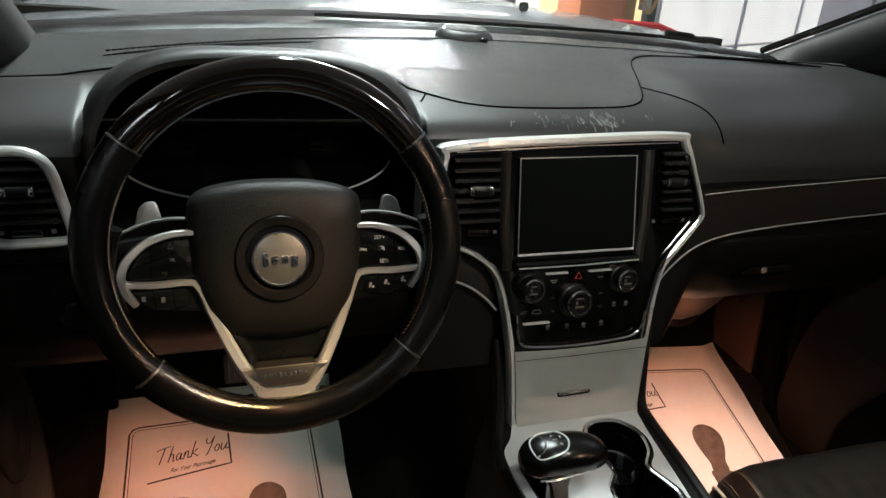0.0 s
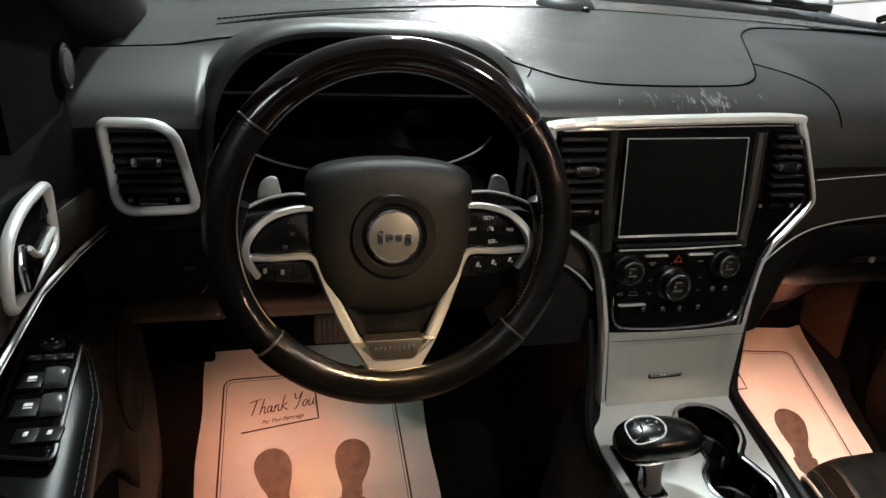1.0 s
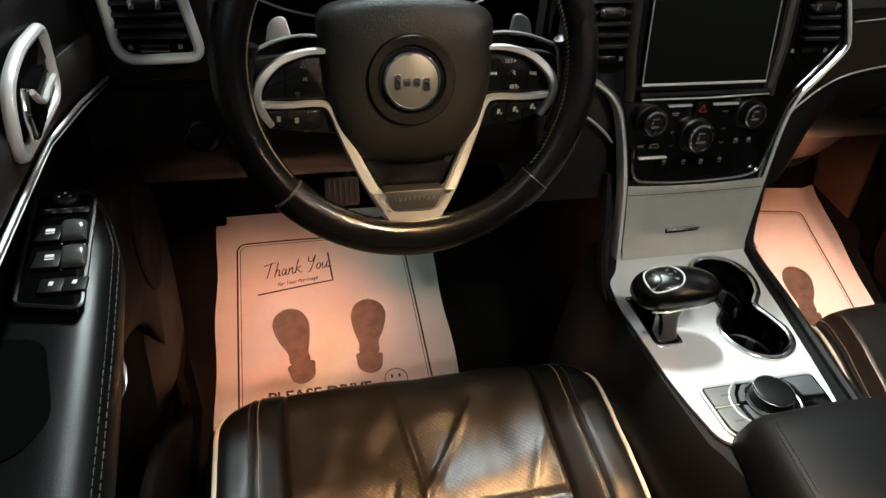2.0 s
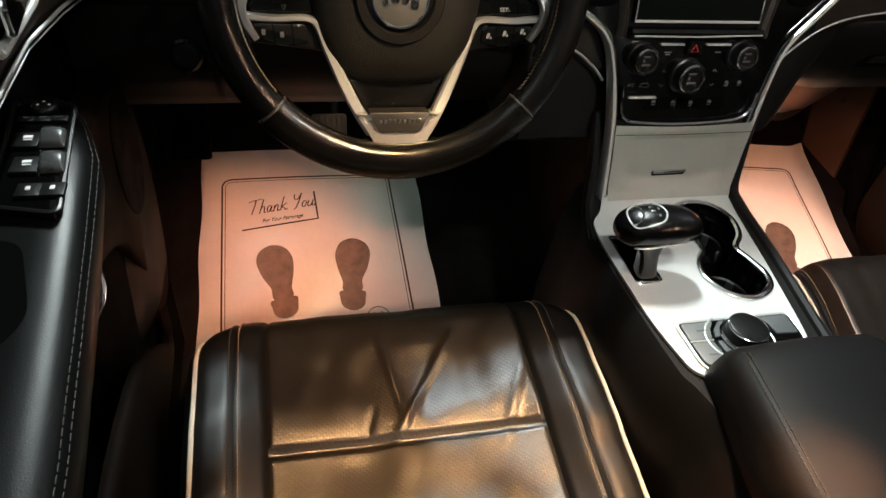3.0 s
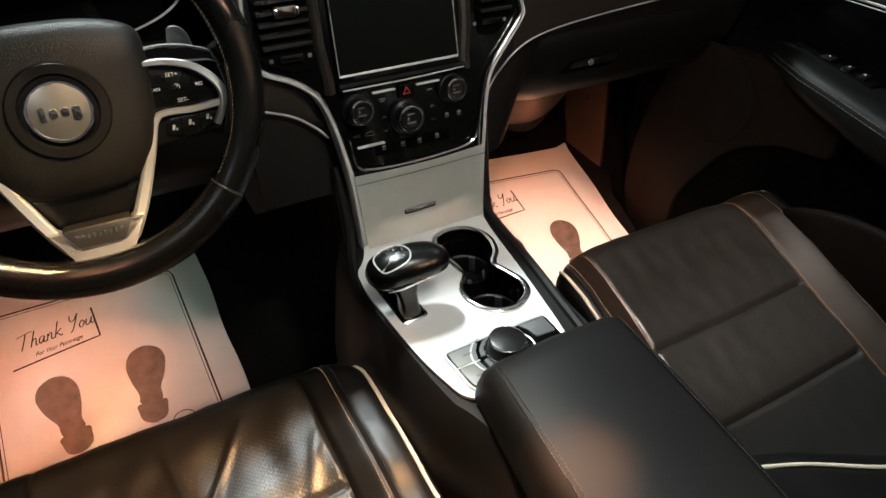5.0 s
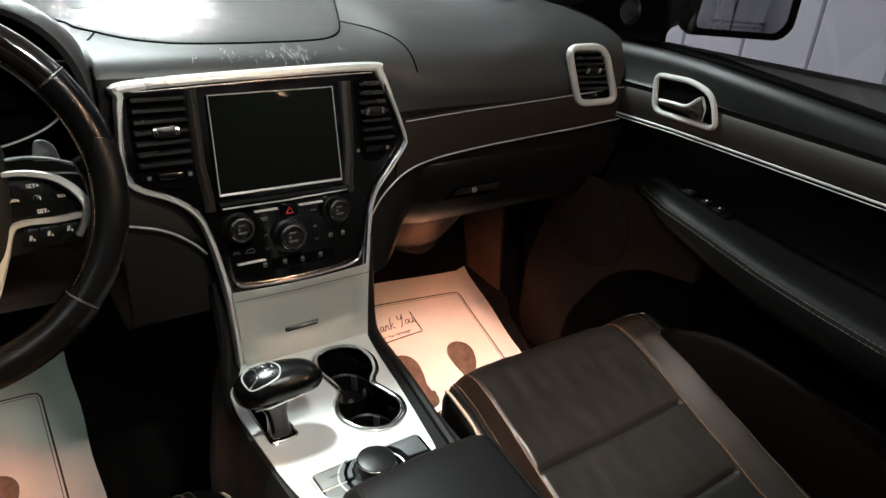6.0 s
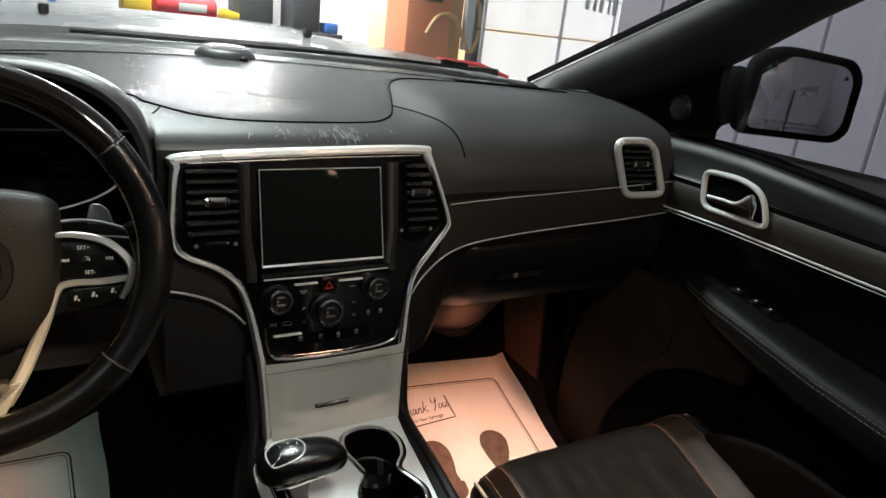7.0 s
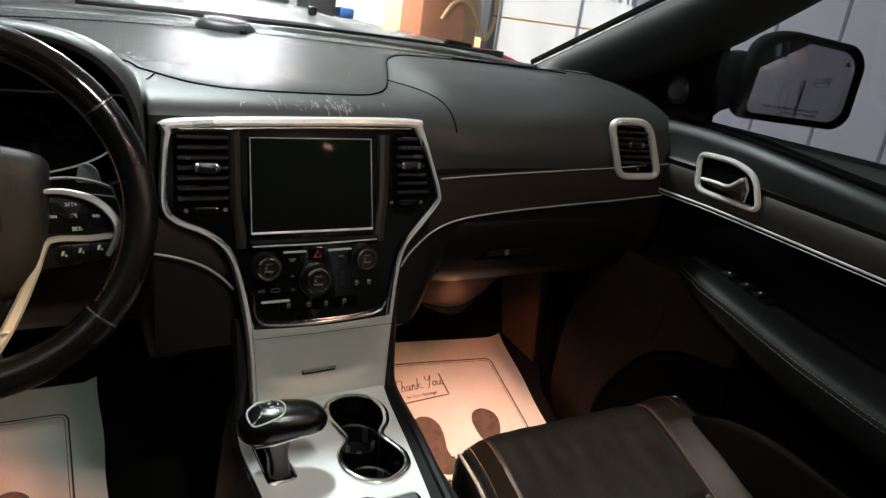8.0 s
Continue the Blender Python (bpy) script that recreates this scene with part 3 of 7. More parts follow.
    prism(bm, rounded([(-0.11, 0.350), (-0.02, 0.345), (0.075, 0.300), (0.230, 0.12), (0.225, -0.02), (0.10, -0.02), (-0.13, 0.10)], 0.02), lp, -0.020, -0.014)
    part("pocket_shade", bm, DEEP, d)
    # tweeter in the sail panel
    bm = B()
    loft(bm, [[Vector((X(1.185 + dx - near), y, z + low)) for y, z in ((0.44, 0.745), (0.112 - 3 * near, 0.752), (0.112 - 3 * near, 0.90 + 1.4 * near), (0.24, 0.845), (0.40, 0.785))] for dx in (0.02, 0.0)])
    sail = part("sail_panel", bm, DEEP, d, "black corner panel")
    bm = B()
    m = pose(X(1.184 - near), 0.19, 0.800 + 1.3 * low, 0, -90 * sign, 0)
    turned(bm, [(0.0, 0.0), (0.026, 0.0), (0.026, 0.004), (0.023, 0.006), (0.021, 0.0045), (0.019, 0.007), (0.0, 0.009)], m, 36)
    part("tweeter", bm, MATTE, sail, "round ribbed tweeter cover")
    # window sill seal and glass
    bm = B()
    sweep(bm, [Vector((X(1.20), y, 0.768 + low + sill - 0.11 * min(0.6, max(0, 0.06 - y)))) for y in np.linspace(0.11, -2.2, 12)], 0.012, 0.006, segs=8)
    part("window_seal", bm, DEEP, d)
    w = thing("window_%d" % (3 if sign > 0 else 2), pose(X(1.2), 0, 0.77), "clear side window of the car", "car window", kind="structure")
    bm = B()
    loft(bm, [[Vector((X(1.212 - 0.11 * k), y0 + (y1 - y0) * s, 0.74 + 0.45 * k - (0.06 if k == 0 else 0))) for s in np.linspace(0, 1, 6)] for k, y0, y1 in ((0, 0.112, -2.2), (0.3, 0.112, -2.2), (0.5, -0.05, -2.1), (1, -0.42, -2.0))], closed=False)
    g = part("pane", bm, SIDEGLASS, w)
    g.visible_shadow = False
    # outer flank of the body, roof rail
    f = thing("body_side", pose(X(1.36), -1, 0), "silver-grey painted car flank with chrome door handles", "car body", "car flanks", "structure")
    bm = B()
    rows = []
    for y in (1.9, 1.2, 0.7, 0.2, -0.4, -1.0, -1.6, -2.2, -2.6):
        rows.append([Vector((X(x), y, z)) for x, z in ((1.215, 0.752), (1.235, 0.745), (1.268, 0.69), (1.280, 0.55), (1.285, 0.35), (1.276, 0.10), (1.285, -0.05), (1.26, -0.22))])
    loft(bm, rows, closed=False)
    part("flank", bm, CARPAINT, f, angle=60)
    for y in (-0.62, -1.55):
        bm = B()
        sweep(bm, spline([Vector((X(1.281), y + 0.09, 0.60)), Vector((X(1.312), y + 0.06, 0.605)), Vector((X(1.314), y - 0.06, 0.605)), Vector((X(1.281), y - 0.09, 0.60))], 5), 0.012, 0.009, segs=8)
        part("door_handle", bm, CHROME, f, "chrome outer door handle")
    for y in (-0.30, -1.12):
        bm = B()
        sweep(bm, [Vector((X(1.284), y, -0.15)), Vector((X(1.287), y, 0.35)), Vector((X(1.277), y, 0.66))], 0.004, segs=4)
        part("door_gap", bm, DEEP, f)
    for y in (-0.95, -1.75):
        bm = B()
        sweep(bm, [Vector((X(1.205), y + 0.04, 0.75)), Vector((X(1.10), y - 0.02, 1.19))], 0.02, 0.045, segs=8, up=(0, 1, 0))
        part("pillar", bm, MATTE, f)
    bm = B()
    sweep(bm, spline([Vector((X(1.10), -0.36, 1.19)), Vector((X(1.09), -0.9, 1.215)), Vector((X(1.08), -2.3, 1.18))], 6), 0.03, 0.025, segs=8)
    part("roof_rail", bm, MATTE, f)
    return d


for sg, nm in ((1, "wall_kick_right"), (-1, "wall_kick_left")):
    bm = B()
    xk = MID + sg * 0.785
    loft(bm, [[Vector((xk + sg * (0.03 if y < 0.3 else 0.0) - sg * 0.012 * math.sin(9 * y), y, z)) for z in (-0.08, 0.1, 0.3, 0.5, 0.72)] for y in (0.20, 0.27, 0.34, 0.45, 0.6, 0.75, 0.92)], closed=False)
    bmesh.ops.solidify(bm, geom=bm.faces, thickness=0.03 * sg)
    solo(nm, bm, MATTE if sg > 0 else LOWER, "dark trim wall beside the footwell", "trim wall", "structure")
# kick wall's lit patch as a lighter brown plate; black door seal behind it
kick = thing("kick_lit_patch", pose(1.19, 0.56, 0.02), "brown plate standing for the lit patch of the passenger kick wall", "kick cover", kind="structure")
bm = B()
loft(bm, [[Vector((x - dx, y, z)) for x, y, z in ((1.200, 0.485, 0.005), (1.176, 0.600 - 0.2 * dx, 0.02 + 0.01), (1.168, 0.640 - 0.2 * dx, 0.235), (1.196, 0.505, 0.300))] for dx in (-0.02, 0.0, 0.005, 0.007)])
part("cover", bm, KICKLIT, kick, angle=30)
bm = B()
turned(bm, [(0, 0), (0.006, 0), (0.005, 0.003), (0, 0.0035)], pose(1.176, 0.555, 0.20, 0, -90, 0), 16)
part("clip", bm, MATTE, kick)
bm = B()
sweep(bm, spline([(1.178, 0.40, 0.46), (1.176, 0.43, 0.30), (1.176, 0.42, 0.12), (1.170, 0.36, -0.01), (1.150, 0.26, -0.055)], 8), 0.016, 0.022, segs=10, up=(0, 1, 0))
solo("door_seal", bm, DEEP, "black rubber door seal along the passenger opening", "door seal", "structure")
bm = B()
box(bm, (MID, 0.93, 0.35), (1.66, 0.05, 0.9))
solo("wall_front", bm, CARPET, "dark carpeted bulkhead under the dash", "bulkhead", "structure")

door_right = shell_side(1)
door_left = shell_side(-1)
door_left["label"] = "closed car door with window switches on its stitched armrest"

# ---- dashboard ----
dash = thing("dashboard", pose(MID, 0.3, 0.34), "black soft dashboard with sheen-grey top pad, wood strip and silver vents", "dashboard")
# four profiles with the same number of points, from the windscreen down
PRO_C = [(0.82, 0), (0.70, 0), (0.56, 0), (0.45, 0), (0.36, 0), (0.304, 0), (0.25, 0), (0.215, 0.742), (0.192, 0.731), (0.178, 0.714), (0.176, 0.69), (0.176, 0.64), (0.168, 0.58), (0.155, 0.52), (0.145, 0.45), (0.14, 0.38), (0.20, 0.34), (0.45, 0.36), (0.80, 0.50)]
PRO_P = [(0.82, 0), (0.70, 0), (0.56, 0), (0.45, 0.796), (0.36, 0.788), (0.29, 0.776), (0.235, 0.759), (0.200, 0.740), (0.179, 0.718), (0.167, 0.694), (0.163, 0.670), (0.168, 0.646), (0.174, 0.590), (0.160, 0.580), (0.168, 0.53), (0.19, 0.47), (0.235, 0.425), (0.42, 0.41), (0.80, 0.50)]
PRO_D = [(0.82, 0), (0.70, 0), (0.56, 0), (0.45, 0), (0.36, 0), (0.29, 0.764), (0.235, 0.752), (0.195, 0.738), (0.172, 0.722), (0.162, 0.70), (0.162, 0.650), (0.163, 0.60), (0.164, 0.575), (0.185, 0.560), (0.195, 0.52), (0.20, 0.45), (0.24, 0.39), (0.42, 0.37), (0.80, 0.50)]
PRO_TOP = [(0.82, 0), (0.70, 0), (0.56, 0), (0.45, 0), (0.36, 0), (0.29, 0.764)]
PRO_LOW = [(0.175, 0.52), (0.19, 0.45), (0.24, 0.39), (0.42, 0.37), (0.80, 0.50)]


def hood_height(x):
    """Height of the cluster hood's outer edge at x."""
    return 0.600 + 0.206 * max(0.0, 1 - (abs(x) / 0.212) ** 3.5) ** (1 / 3.5)


def dash_profile(x):
    a = smooth(-0.206, -0.196, x)
    b = smooth(0.196, 0.208, x)
    zt = min(0.735, hood_height(x) - 0.010)
    PRO_K = PRO_TOP + [(0.215, 0.742), (0.198, 0.730), (0.196, max(zt, 0.60)), (0.335, max(zt, 0.60) - 0.003), (0.335, min(zt - 0.006, 0.66)), (0.33, 0.598), (0.20, 0.585), (0.17, 0.560)] + PRO_LOW
    c = smooth(0.60, 0.70, x)
    pts = []
    for D, K, C, P in zip(PRO_D, PRO_K, PRO_C, PRO_P):
        q = []
        for i in (0, 1):
            vals = []
            for src in (D, K, C, P):
                vals.append(src[i] if i == 0 or src[1] else None)
            vals = [dash_top(x, s[0]) if v is None else v for v, s in zip(vals, (D, K, C, P))]
            v = vals[0] + (vals[1] - vals[0]) * a
            v = v + (vals[2] - v) * b
            v = v + (vals[3] - v) * c
            q.append(v)
        y, z = q
        if y > 0.5:
            y = 0.5 + (y - 0.5) * (screen_base(x) - 0.5) / 0.32
        pts.append(Vector((x, y, z)))
    return pts


def dash_ring(x):
    p = dash_profile(x)
    out = []
    for i in range(len(p) - 1):
        p0, p1, p2, p3 = p[max(i - 1, 0)], p[i], p[i + 1], p[min(i + 2, len(p) - 1)]
        for k in range(3):
            t = k / 3
            q = 0.5 * ((2 * p1) + (p2 - p0) * t + (2 * p0 - 5 * p1 + 4 * p2 - p3) * t * t + (3 * p1 - p0 - 3 * p2 + p3) * t ** 3)
            out.append(q if 4 < i < 12 and not -0.208 < x < 0.210 else p1.lerp(p2, t))
    out.append(p[-1])
    return out


bm = B()
xs = list(np.linspace(-0.37, -0.22, 6)) + list(np.linspace(-0.212, -0.16, 16)) + list(np.linspace(-0.14, 0.14, 12)) + list(np.linspace(0.16, 0.215, 16)) + list(np.linspace(0.25, 0.59, 9)) + list(np.linspace(0.60, 0.71, 12)) + list(np.linspace(0.75, 1.185, 14))
RINGS = [dash_ring(x) for x in xs]
loft(bm, [r[:28] for r in RINGS if r[0].x < 0.45], closed=False)
loft(bm, [r[:34] for r in RINGS if r[0].x > 0.40], closed=False)
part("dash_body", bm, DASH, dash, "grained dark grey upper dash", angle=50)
# lower part of the same body takes the shade-darkened vinyl
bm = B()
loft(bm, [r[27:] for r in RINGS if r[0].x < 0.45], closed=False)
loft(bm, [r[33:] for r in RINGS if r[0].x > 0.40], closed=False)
part("lower_dash", bm, DASHSHADE, dash, "grained lower dash, its shade put into a darker vinyl", angle=50)


def pad_front(x):
    return curve_at(PAD_LINE, x)


def body_top(x, y):
    """Height of the dash body's upper face."""
    return curve_at([(p.y, p.z) for p in dash_profile(x)[7::-1]], y)


PAD_LINE = [(p.x, p.y) for p in spline([(a, b, 0) for a, b in ((-0.40, 0.335), (-0.28, 0.352), (-0.18, 0.385), (-0.02, 0.415), (0.06, 0.405), (0.12, 0.365), (0.18, 0.315), (0.22, 0.280), (0.26, 0.248), (0.30, 0.234), (0.34, 0.229), (0.42, 0.228), (0.52, 0.233), (0.56, 0.246), (0.585, 0.272), (0.605, 0.312), (0.625, 0.36), (0.645, 0.41), (0.665, 0.44), (0.70, 0.462), (0.75, 0.472), (0.90, 0.475), (1.06, 0.462), (1.19, 0.42))], 6)]


bm = B()
rows = []
for x in np.linspace(-0.365, 1.18, 200):
    f = (pad_front(x - 0.006) + 2 * pad_front(x) + pad_front(x + 0.006)) / 4
    back = 0.5 + 0.245 * (screen_base(x) - 0.5) / 0.32
    row = [Vector((x, f - 0.001, body_top(x, f) - 0.004)), Vector((x, f, body_top(x, f) + 0.0014))]
    for k in np.linspace(0.012, 1, 22):
        y = f + (back - f) * k
        row.append(Vector((x, y, body_top(x, y) + 0.0028)))
    row.append(Vector((x, back + 0.004, body_top(x, back) - 0.006)))
    rows.append(row)
loft(bm, rows, closed=False)
bmesh.ops.solidify(bm, geom=bm.faces, thickness=0.002)
pad = part("top_pad", bm, PAD, dash, "grained top pad with windscreen sheen in its grey", angle=50)
# dark joint round the pad's tongue
bm = B()
sweep(bm, [Vector((x, pad_front(x) - 0.0015, body_top(x, pad_front(x) - 0.001) + 0.0006)) for x in np.linspace(-0.36, 1.18, 240)], 0.0016, segs=6)
part("pad_joint", bm, DEEP, dash)
# airbag seam from the pad's corner over the passenger side's brow, and the seam beside the cluster hood
def on_dash(x, s):
    """Point of the dash's face at x, s steps down its profile."""
    ring = dash_ring(x)
    return ring[int(s)].lerp(ring[int(s) + 1], s - int(s))


for pts in ([(0.607, 14.5, 0), (0.637, 16.5, 0), (0.660, 19.0, 0), (0.671, 22.0, 0), (0.675, 26.0, 0)], [(0.238, 15.2, 0), (0.226, 17.0, 0), (0.214, 18.4, 0)]):
    bm = B()
    sweep(bm, [on_dash(p.x, p.y) for p in spline(pts, 10)], 0.0014, segs=6)
    part("seam", bm, DEEP, dash)
# second seam line of the pad towards the glass, with demister slots
bm = B()
for i, x in enumerate(np.linspace(-0.20, 1.02, 150)):
    y = 0.545 - 0.12 * ((x - MID) / 0.7) ** 2
    wide = 0.0026 if x < 0.18 or x > 0.75 else 0.0011
    box(bm, (x, y, body_top(x, y) + 0.0032), (0.0066, wide * 2, 0.002), m=pose(0, 0, 0, 0, 0, -math.degrees(math.atan(0.24 * (x - MID) / 0.49))))
part("demister_grille", bm, DEEP, dash, "row of dark demister slots")
for x0, x1, sg in ((-0.205, 0.10, 1), (0.82, 1.075, 1)):
    bm = B()
    out = [(x0, 0.0), ((x0 + x1) / 2, 0.012 if x0 < 0.3 else 0.010), (x1, 0.0), ((x0 + x1) / 2, -0.003)]
    O = spline([(p[0], p[1], 0) for p in out], 8, closed=True)
    prism(bm, [(p.x, 0.522 - 0.12 * ((p.x - MID) / 0.7) ** 2 + p.y) for p in O], lambda u, v, w: Vector((u, v, body_top(u, v) + w)), 0.001, 0.0038)
    part("side_vent_slot", bm, DEEP, dash, "long dark vent slot")
# speaker dome with ribbed grille
spk = thing("dash_speaker", pose(0.388, 0.575, dash_top(0.388, 0.575)), "oval raised speaker cover with ribbed grille on the dash", "speaker cover")
bm = B()
m = pose(0.388, 0.575, dash_top(0.388, 0.575) + 0.0025, 6, 0, 0) @ Matrix.Diagonal((0.92, 0.80, 0.70, 1))
turned(bm, [(0.060, 0.0), (0.058, 0.006), (0.050, 0.016), (0.044, 0.021), (0.0, 0.023)], m, 44)
part("cover", bm, DASH, spk)
for k in range(13):
    bm = B()
    u = (k - 6) / 6.6
    half = 0.043 * math.sqrt(max(0.02, 1 - u * u))
    box(bm, (0, 0, 0), (0.0032, 2 * half, 0.003), 0.0008)
    bm.transform(m @ pose(u * 0.043, 0, 0.0235, 0, 0, 0))
    part("rib", bm, PAD, spk)
bm = B()
turned(bm, [(0.0, 0), (0.007, 0), (0.007, 0.004), (0.004, 0.006), (0, 0.006)], pose(0.410, 0.530, dash_top(0.41, 0.530) + 0.0045, 20, 0, 0), 20)
part("sun_sensor", bm, PIANO, spk, "small black sun sensor")

# cluster hood, lens and chrome edge
hood = thing("instrument_cluster", pose(0, 0.25, 0.6), "dark instrument cluster under a black arched hood", "instrument cluster")


def arch(a, w, h, z0=0.600):
    c, s = math.cos(a), math.sin(a)
    return math.copysign(abs(c) ** 0.571, c) * w, z0 + abs(s) ** 0.571 * h


bm = B()
rings = []
for a in [math.pi * (k / 60 - 0.6 * math.sin(4 * math.pi * k / 60) / (4 * math.pi)) for k in range(61)]:
    ring = []
    for w, h, y in ((0.197, 0.196, 0.190), (0.204, 0.203, 0.184), (0.211, 0.209, 0.188), (0.218, 0.213, 0.205), (0.224, 0.211, 0.24), (0.228, 0.203, 0.30), (0.232, 0.180, 0.40)):
        x, z = arch(a, w, h)
        ring.append(Vector((x, y + 0.045 * math.sin(a) ** 3, z)))
    rings.append(ring)
loft(bm, rings, closed=False)
part("hood", bm, DASH, hood, "grained black cluster hood", angle=60)
# inside of the hood, its shade given by a near-black colour
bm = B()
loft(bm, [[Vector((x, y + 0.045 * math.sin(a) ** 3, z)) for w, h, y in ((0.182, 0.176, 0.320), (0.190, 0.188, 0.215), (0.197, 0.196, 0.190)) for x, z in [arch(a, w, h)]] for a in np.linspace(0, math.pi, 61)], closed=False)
part("hood_lining", bm, DEEP, hood, "hood lining with its shade put into near-black", angle=60)
# near-black sheet over the dash, added to imitate the shade under the hood
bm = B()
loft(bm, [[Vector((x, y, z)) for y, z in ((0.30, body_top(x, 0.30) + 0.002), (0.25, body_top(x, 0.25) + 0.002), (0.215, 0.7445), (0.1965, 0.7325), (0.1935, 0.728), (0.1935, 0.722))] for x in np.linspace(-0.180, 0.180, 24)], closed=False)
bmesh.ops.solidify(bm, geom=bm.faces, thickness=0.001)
part("hood_shade", bm, DEEP, hood, "added near-black sheet for the shade under the hood", angle=60)
bm = B()
O = [arch(a, 0.184, 0.180) for a in np.linspace(0, math.pi, 40)] + [(-0.16, 0.585), (0.16, 0.585)]
prism(bm, O, lambda u, v, w: Vector((u, 0.292 + 0.10 * (v - 0.6) - w, v)), 0, 0.003)
lens = part("lens", bm, CLUSTER, hood, "dark unlit cluster lens")
bm = B()
ring_pts = [Vector((0.178 * math.cos(a), 0.262, 0.668 + 0.062 * math.sin(a))) for a in np.linspace(math.pi + 0.1, 2 * math.pi - 0.1, 40)]
sweep(bm, ring_pts, 0.0016, segs=6)
part("chrome_edge", bm, SILVER, lens, "thin chrome edge")
bm = B()
sweep(bm, spline([Vector((-0.070, 0.245, 0.748)), Vector((-0.03, 0.245, 0.7475)), Vector((0.03, 0.245, 0.7475)), Vector((0.07, 0.245, 0.7505)), Vector((0.092, 0.245, 0.749))], 6), 0.0012, segs=6)
part("lens_edge", bm, SILVER, lens)


def air_vent(parent, place, outline, x0, x1, z0, z1, slats, tab, frame_w=0.008, frame_mat=None, slant=0.0, spread=0.0):
    """A well with tilted slats, a thumb tab and a wheel below, on a face given by place(u, v, w)."""
    bm = B()
    prism(bm, outline, place, -0.002, 0.003)
    part("vent_well", bm, DEEP, parent)
    if frame_mat:
        bm = B()
        up = place(0, 0, 1) - place(0, 0, 0)
        sweep(bm, [place(p.x, p.y, 0.0105) for p in outline], frame_w, 0.0075, segs=12, closed=True, up=up)
        part("vent_frame", bm, frame_mat, parent, "satin silver vent frame")
    zlow = z0 + (z1 - z0) * 0.20
    for k in range(slats):
        v = zlow + (z1 - zlow) * (k + 0.5) / slats
        bm = B()
        lean = slant * (z1 - v) / (z1 - z0)
        far = lean + spread * (z1 - v) / (z1 - z0)
        ins = 0.003
        loft(bm, [[place(xx, v + dv, w) for dv, w in ((0.0005, 0.002), (-0.0020, 0.0115), (-0.0030, 0.0130), (-0.0020, 0.0142), (0.0008, 0.0142), (0.0020, 0.0130), (0.0028, 0.002))] for xx in (x0 + ins + lean, x0 + ins + lean + 0.002, x1 - ins + far - 0.002, x1 - ins + far)])
        part("slat", bm, SLAT, parent)
    bm = B()
    xc, vc = (x0 + x1) / 2 + tab + 0.5 * slant, (zlow + z1) / 2
    prism(bm, rounded([(xc - 0.015, vc - 0.007), (xc + 0.015, vc - 0.007), (xc + 0.015, vc + 0.007), (xc - 0.015, vc + 0.007)], 0.004), place, 0.01, 0.019, 0.003)
    t = part("thumb_tab", bm, MATTE, parent)
    for s in (-1, 1):
        bm = B()
        prism(bm, rounded([(xc + s * 0.0135 - 0.003, vc - 0.005), (xc + s * 0.0135 + 0.003, vc - 0.005), (xc + s * 0.0135 + 0.003, vc + 0.005), (xc + s * 0.0135 - 0.003, vc + 0.005)], 0.0015), place, 0.015, 0.0195, 0.001)
        part("tab_end", bm, CHROME, t, "chrome tab end")
    bm = B()
    vw = z0 + (z1 - z0) * 0.11
    prism(bm, rounded([(xc - 0.016, vw - 0.004), (xc + 0.016, vw - 0.004), (xc + 0.016, vw + 0.004), (xc - 0.016, vw + 0.004)], 0.002), place, 0.003, 0.009, 0.001)
    part("vent_wheel", bm, PIANO, parent)
    bm = B()
    sweep(bm, [place(xc - 0.015, vw + 0.0043, 0.0085), place(xc + 0.015, vw + 0.0043, 0.0085)], 0.0008, segs=4)
    part("wheel_edge", bm, CHROME, parent)
    for s in (-1, 1):
        bm = B()
        prism(bm, [(xc + s * 0.026 - 0.0025, vw - 0.0025), (xc + s * 0.026 + 0.0025, vw - 0.0025), (xc + s * 0.026 + 0.0025, vw + 0.0025), (xc + s * 0.026 - 0.0025, vw + 0.0025)], place, 0.002, 0.0035)
        part("vent_mark", bm, DIMMARK, parent)


def face_left(u, v, w):
    return Vector((u, 0.152 - w, v))


vent_left = thing("side_air_vent", pose(-0.262, 0.15, 0.60), "black slatted air vent in a satin silver frame", "air vent", "outer dash vents")
air_vent(vent_left, face_left, rounded([(-0.306, 0.713), (-0.232, 0.712), (-0.213, 0.608), (-0.300, 0.606)], [0.010, 0.03, 0.016, 0.022]), -0.302, -0.236, 0.606, 0.711, 7, 0.006, 0.0058, SILVER, 0.002, 0.020)
vent_right = thing("side_air_vent", pose(1.08, 0.15, 0.63), "black slatted air vent in a satin silver frame", "air vent", "outer dash vents")


def face_right(u, v, w):
    return Vector((u - 0.15 * w, 0.158 - 0.15 * (u - 1.07) - w, v))


air_vent(vent_right, face_right, rounded([(0.994, 0.738), (1.077, 0.741), (1.124, 0.638), (1.036, 0.634)], [0.022, 0.03, 0.02, 0.02]), 0.996, 1.074, 0.638, 0.737, 7, 0.0, 0.0068, SILVER, 0.040)

# wood strip with chrome lines on the passenger's side
strip = [(0.588, 0.482), (0.606, 0.510), (0.643, 0.543), (0.692, 0.561), (0.78, 0.572), (0.90, 0.580), (1.03, 0.587), (1.16, 0.596)]
tops = [(0.60, 0.56), (0.625, 0.60), (0.645, 0.632), (0.70, 0.636), (0.77, 0.640), (0.90, 0.646), (1.02, 0.652), (1.16, 0.660)]
bm = B()
rows = []
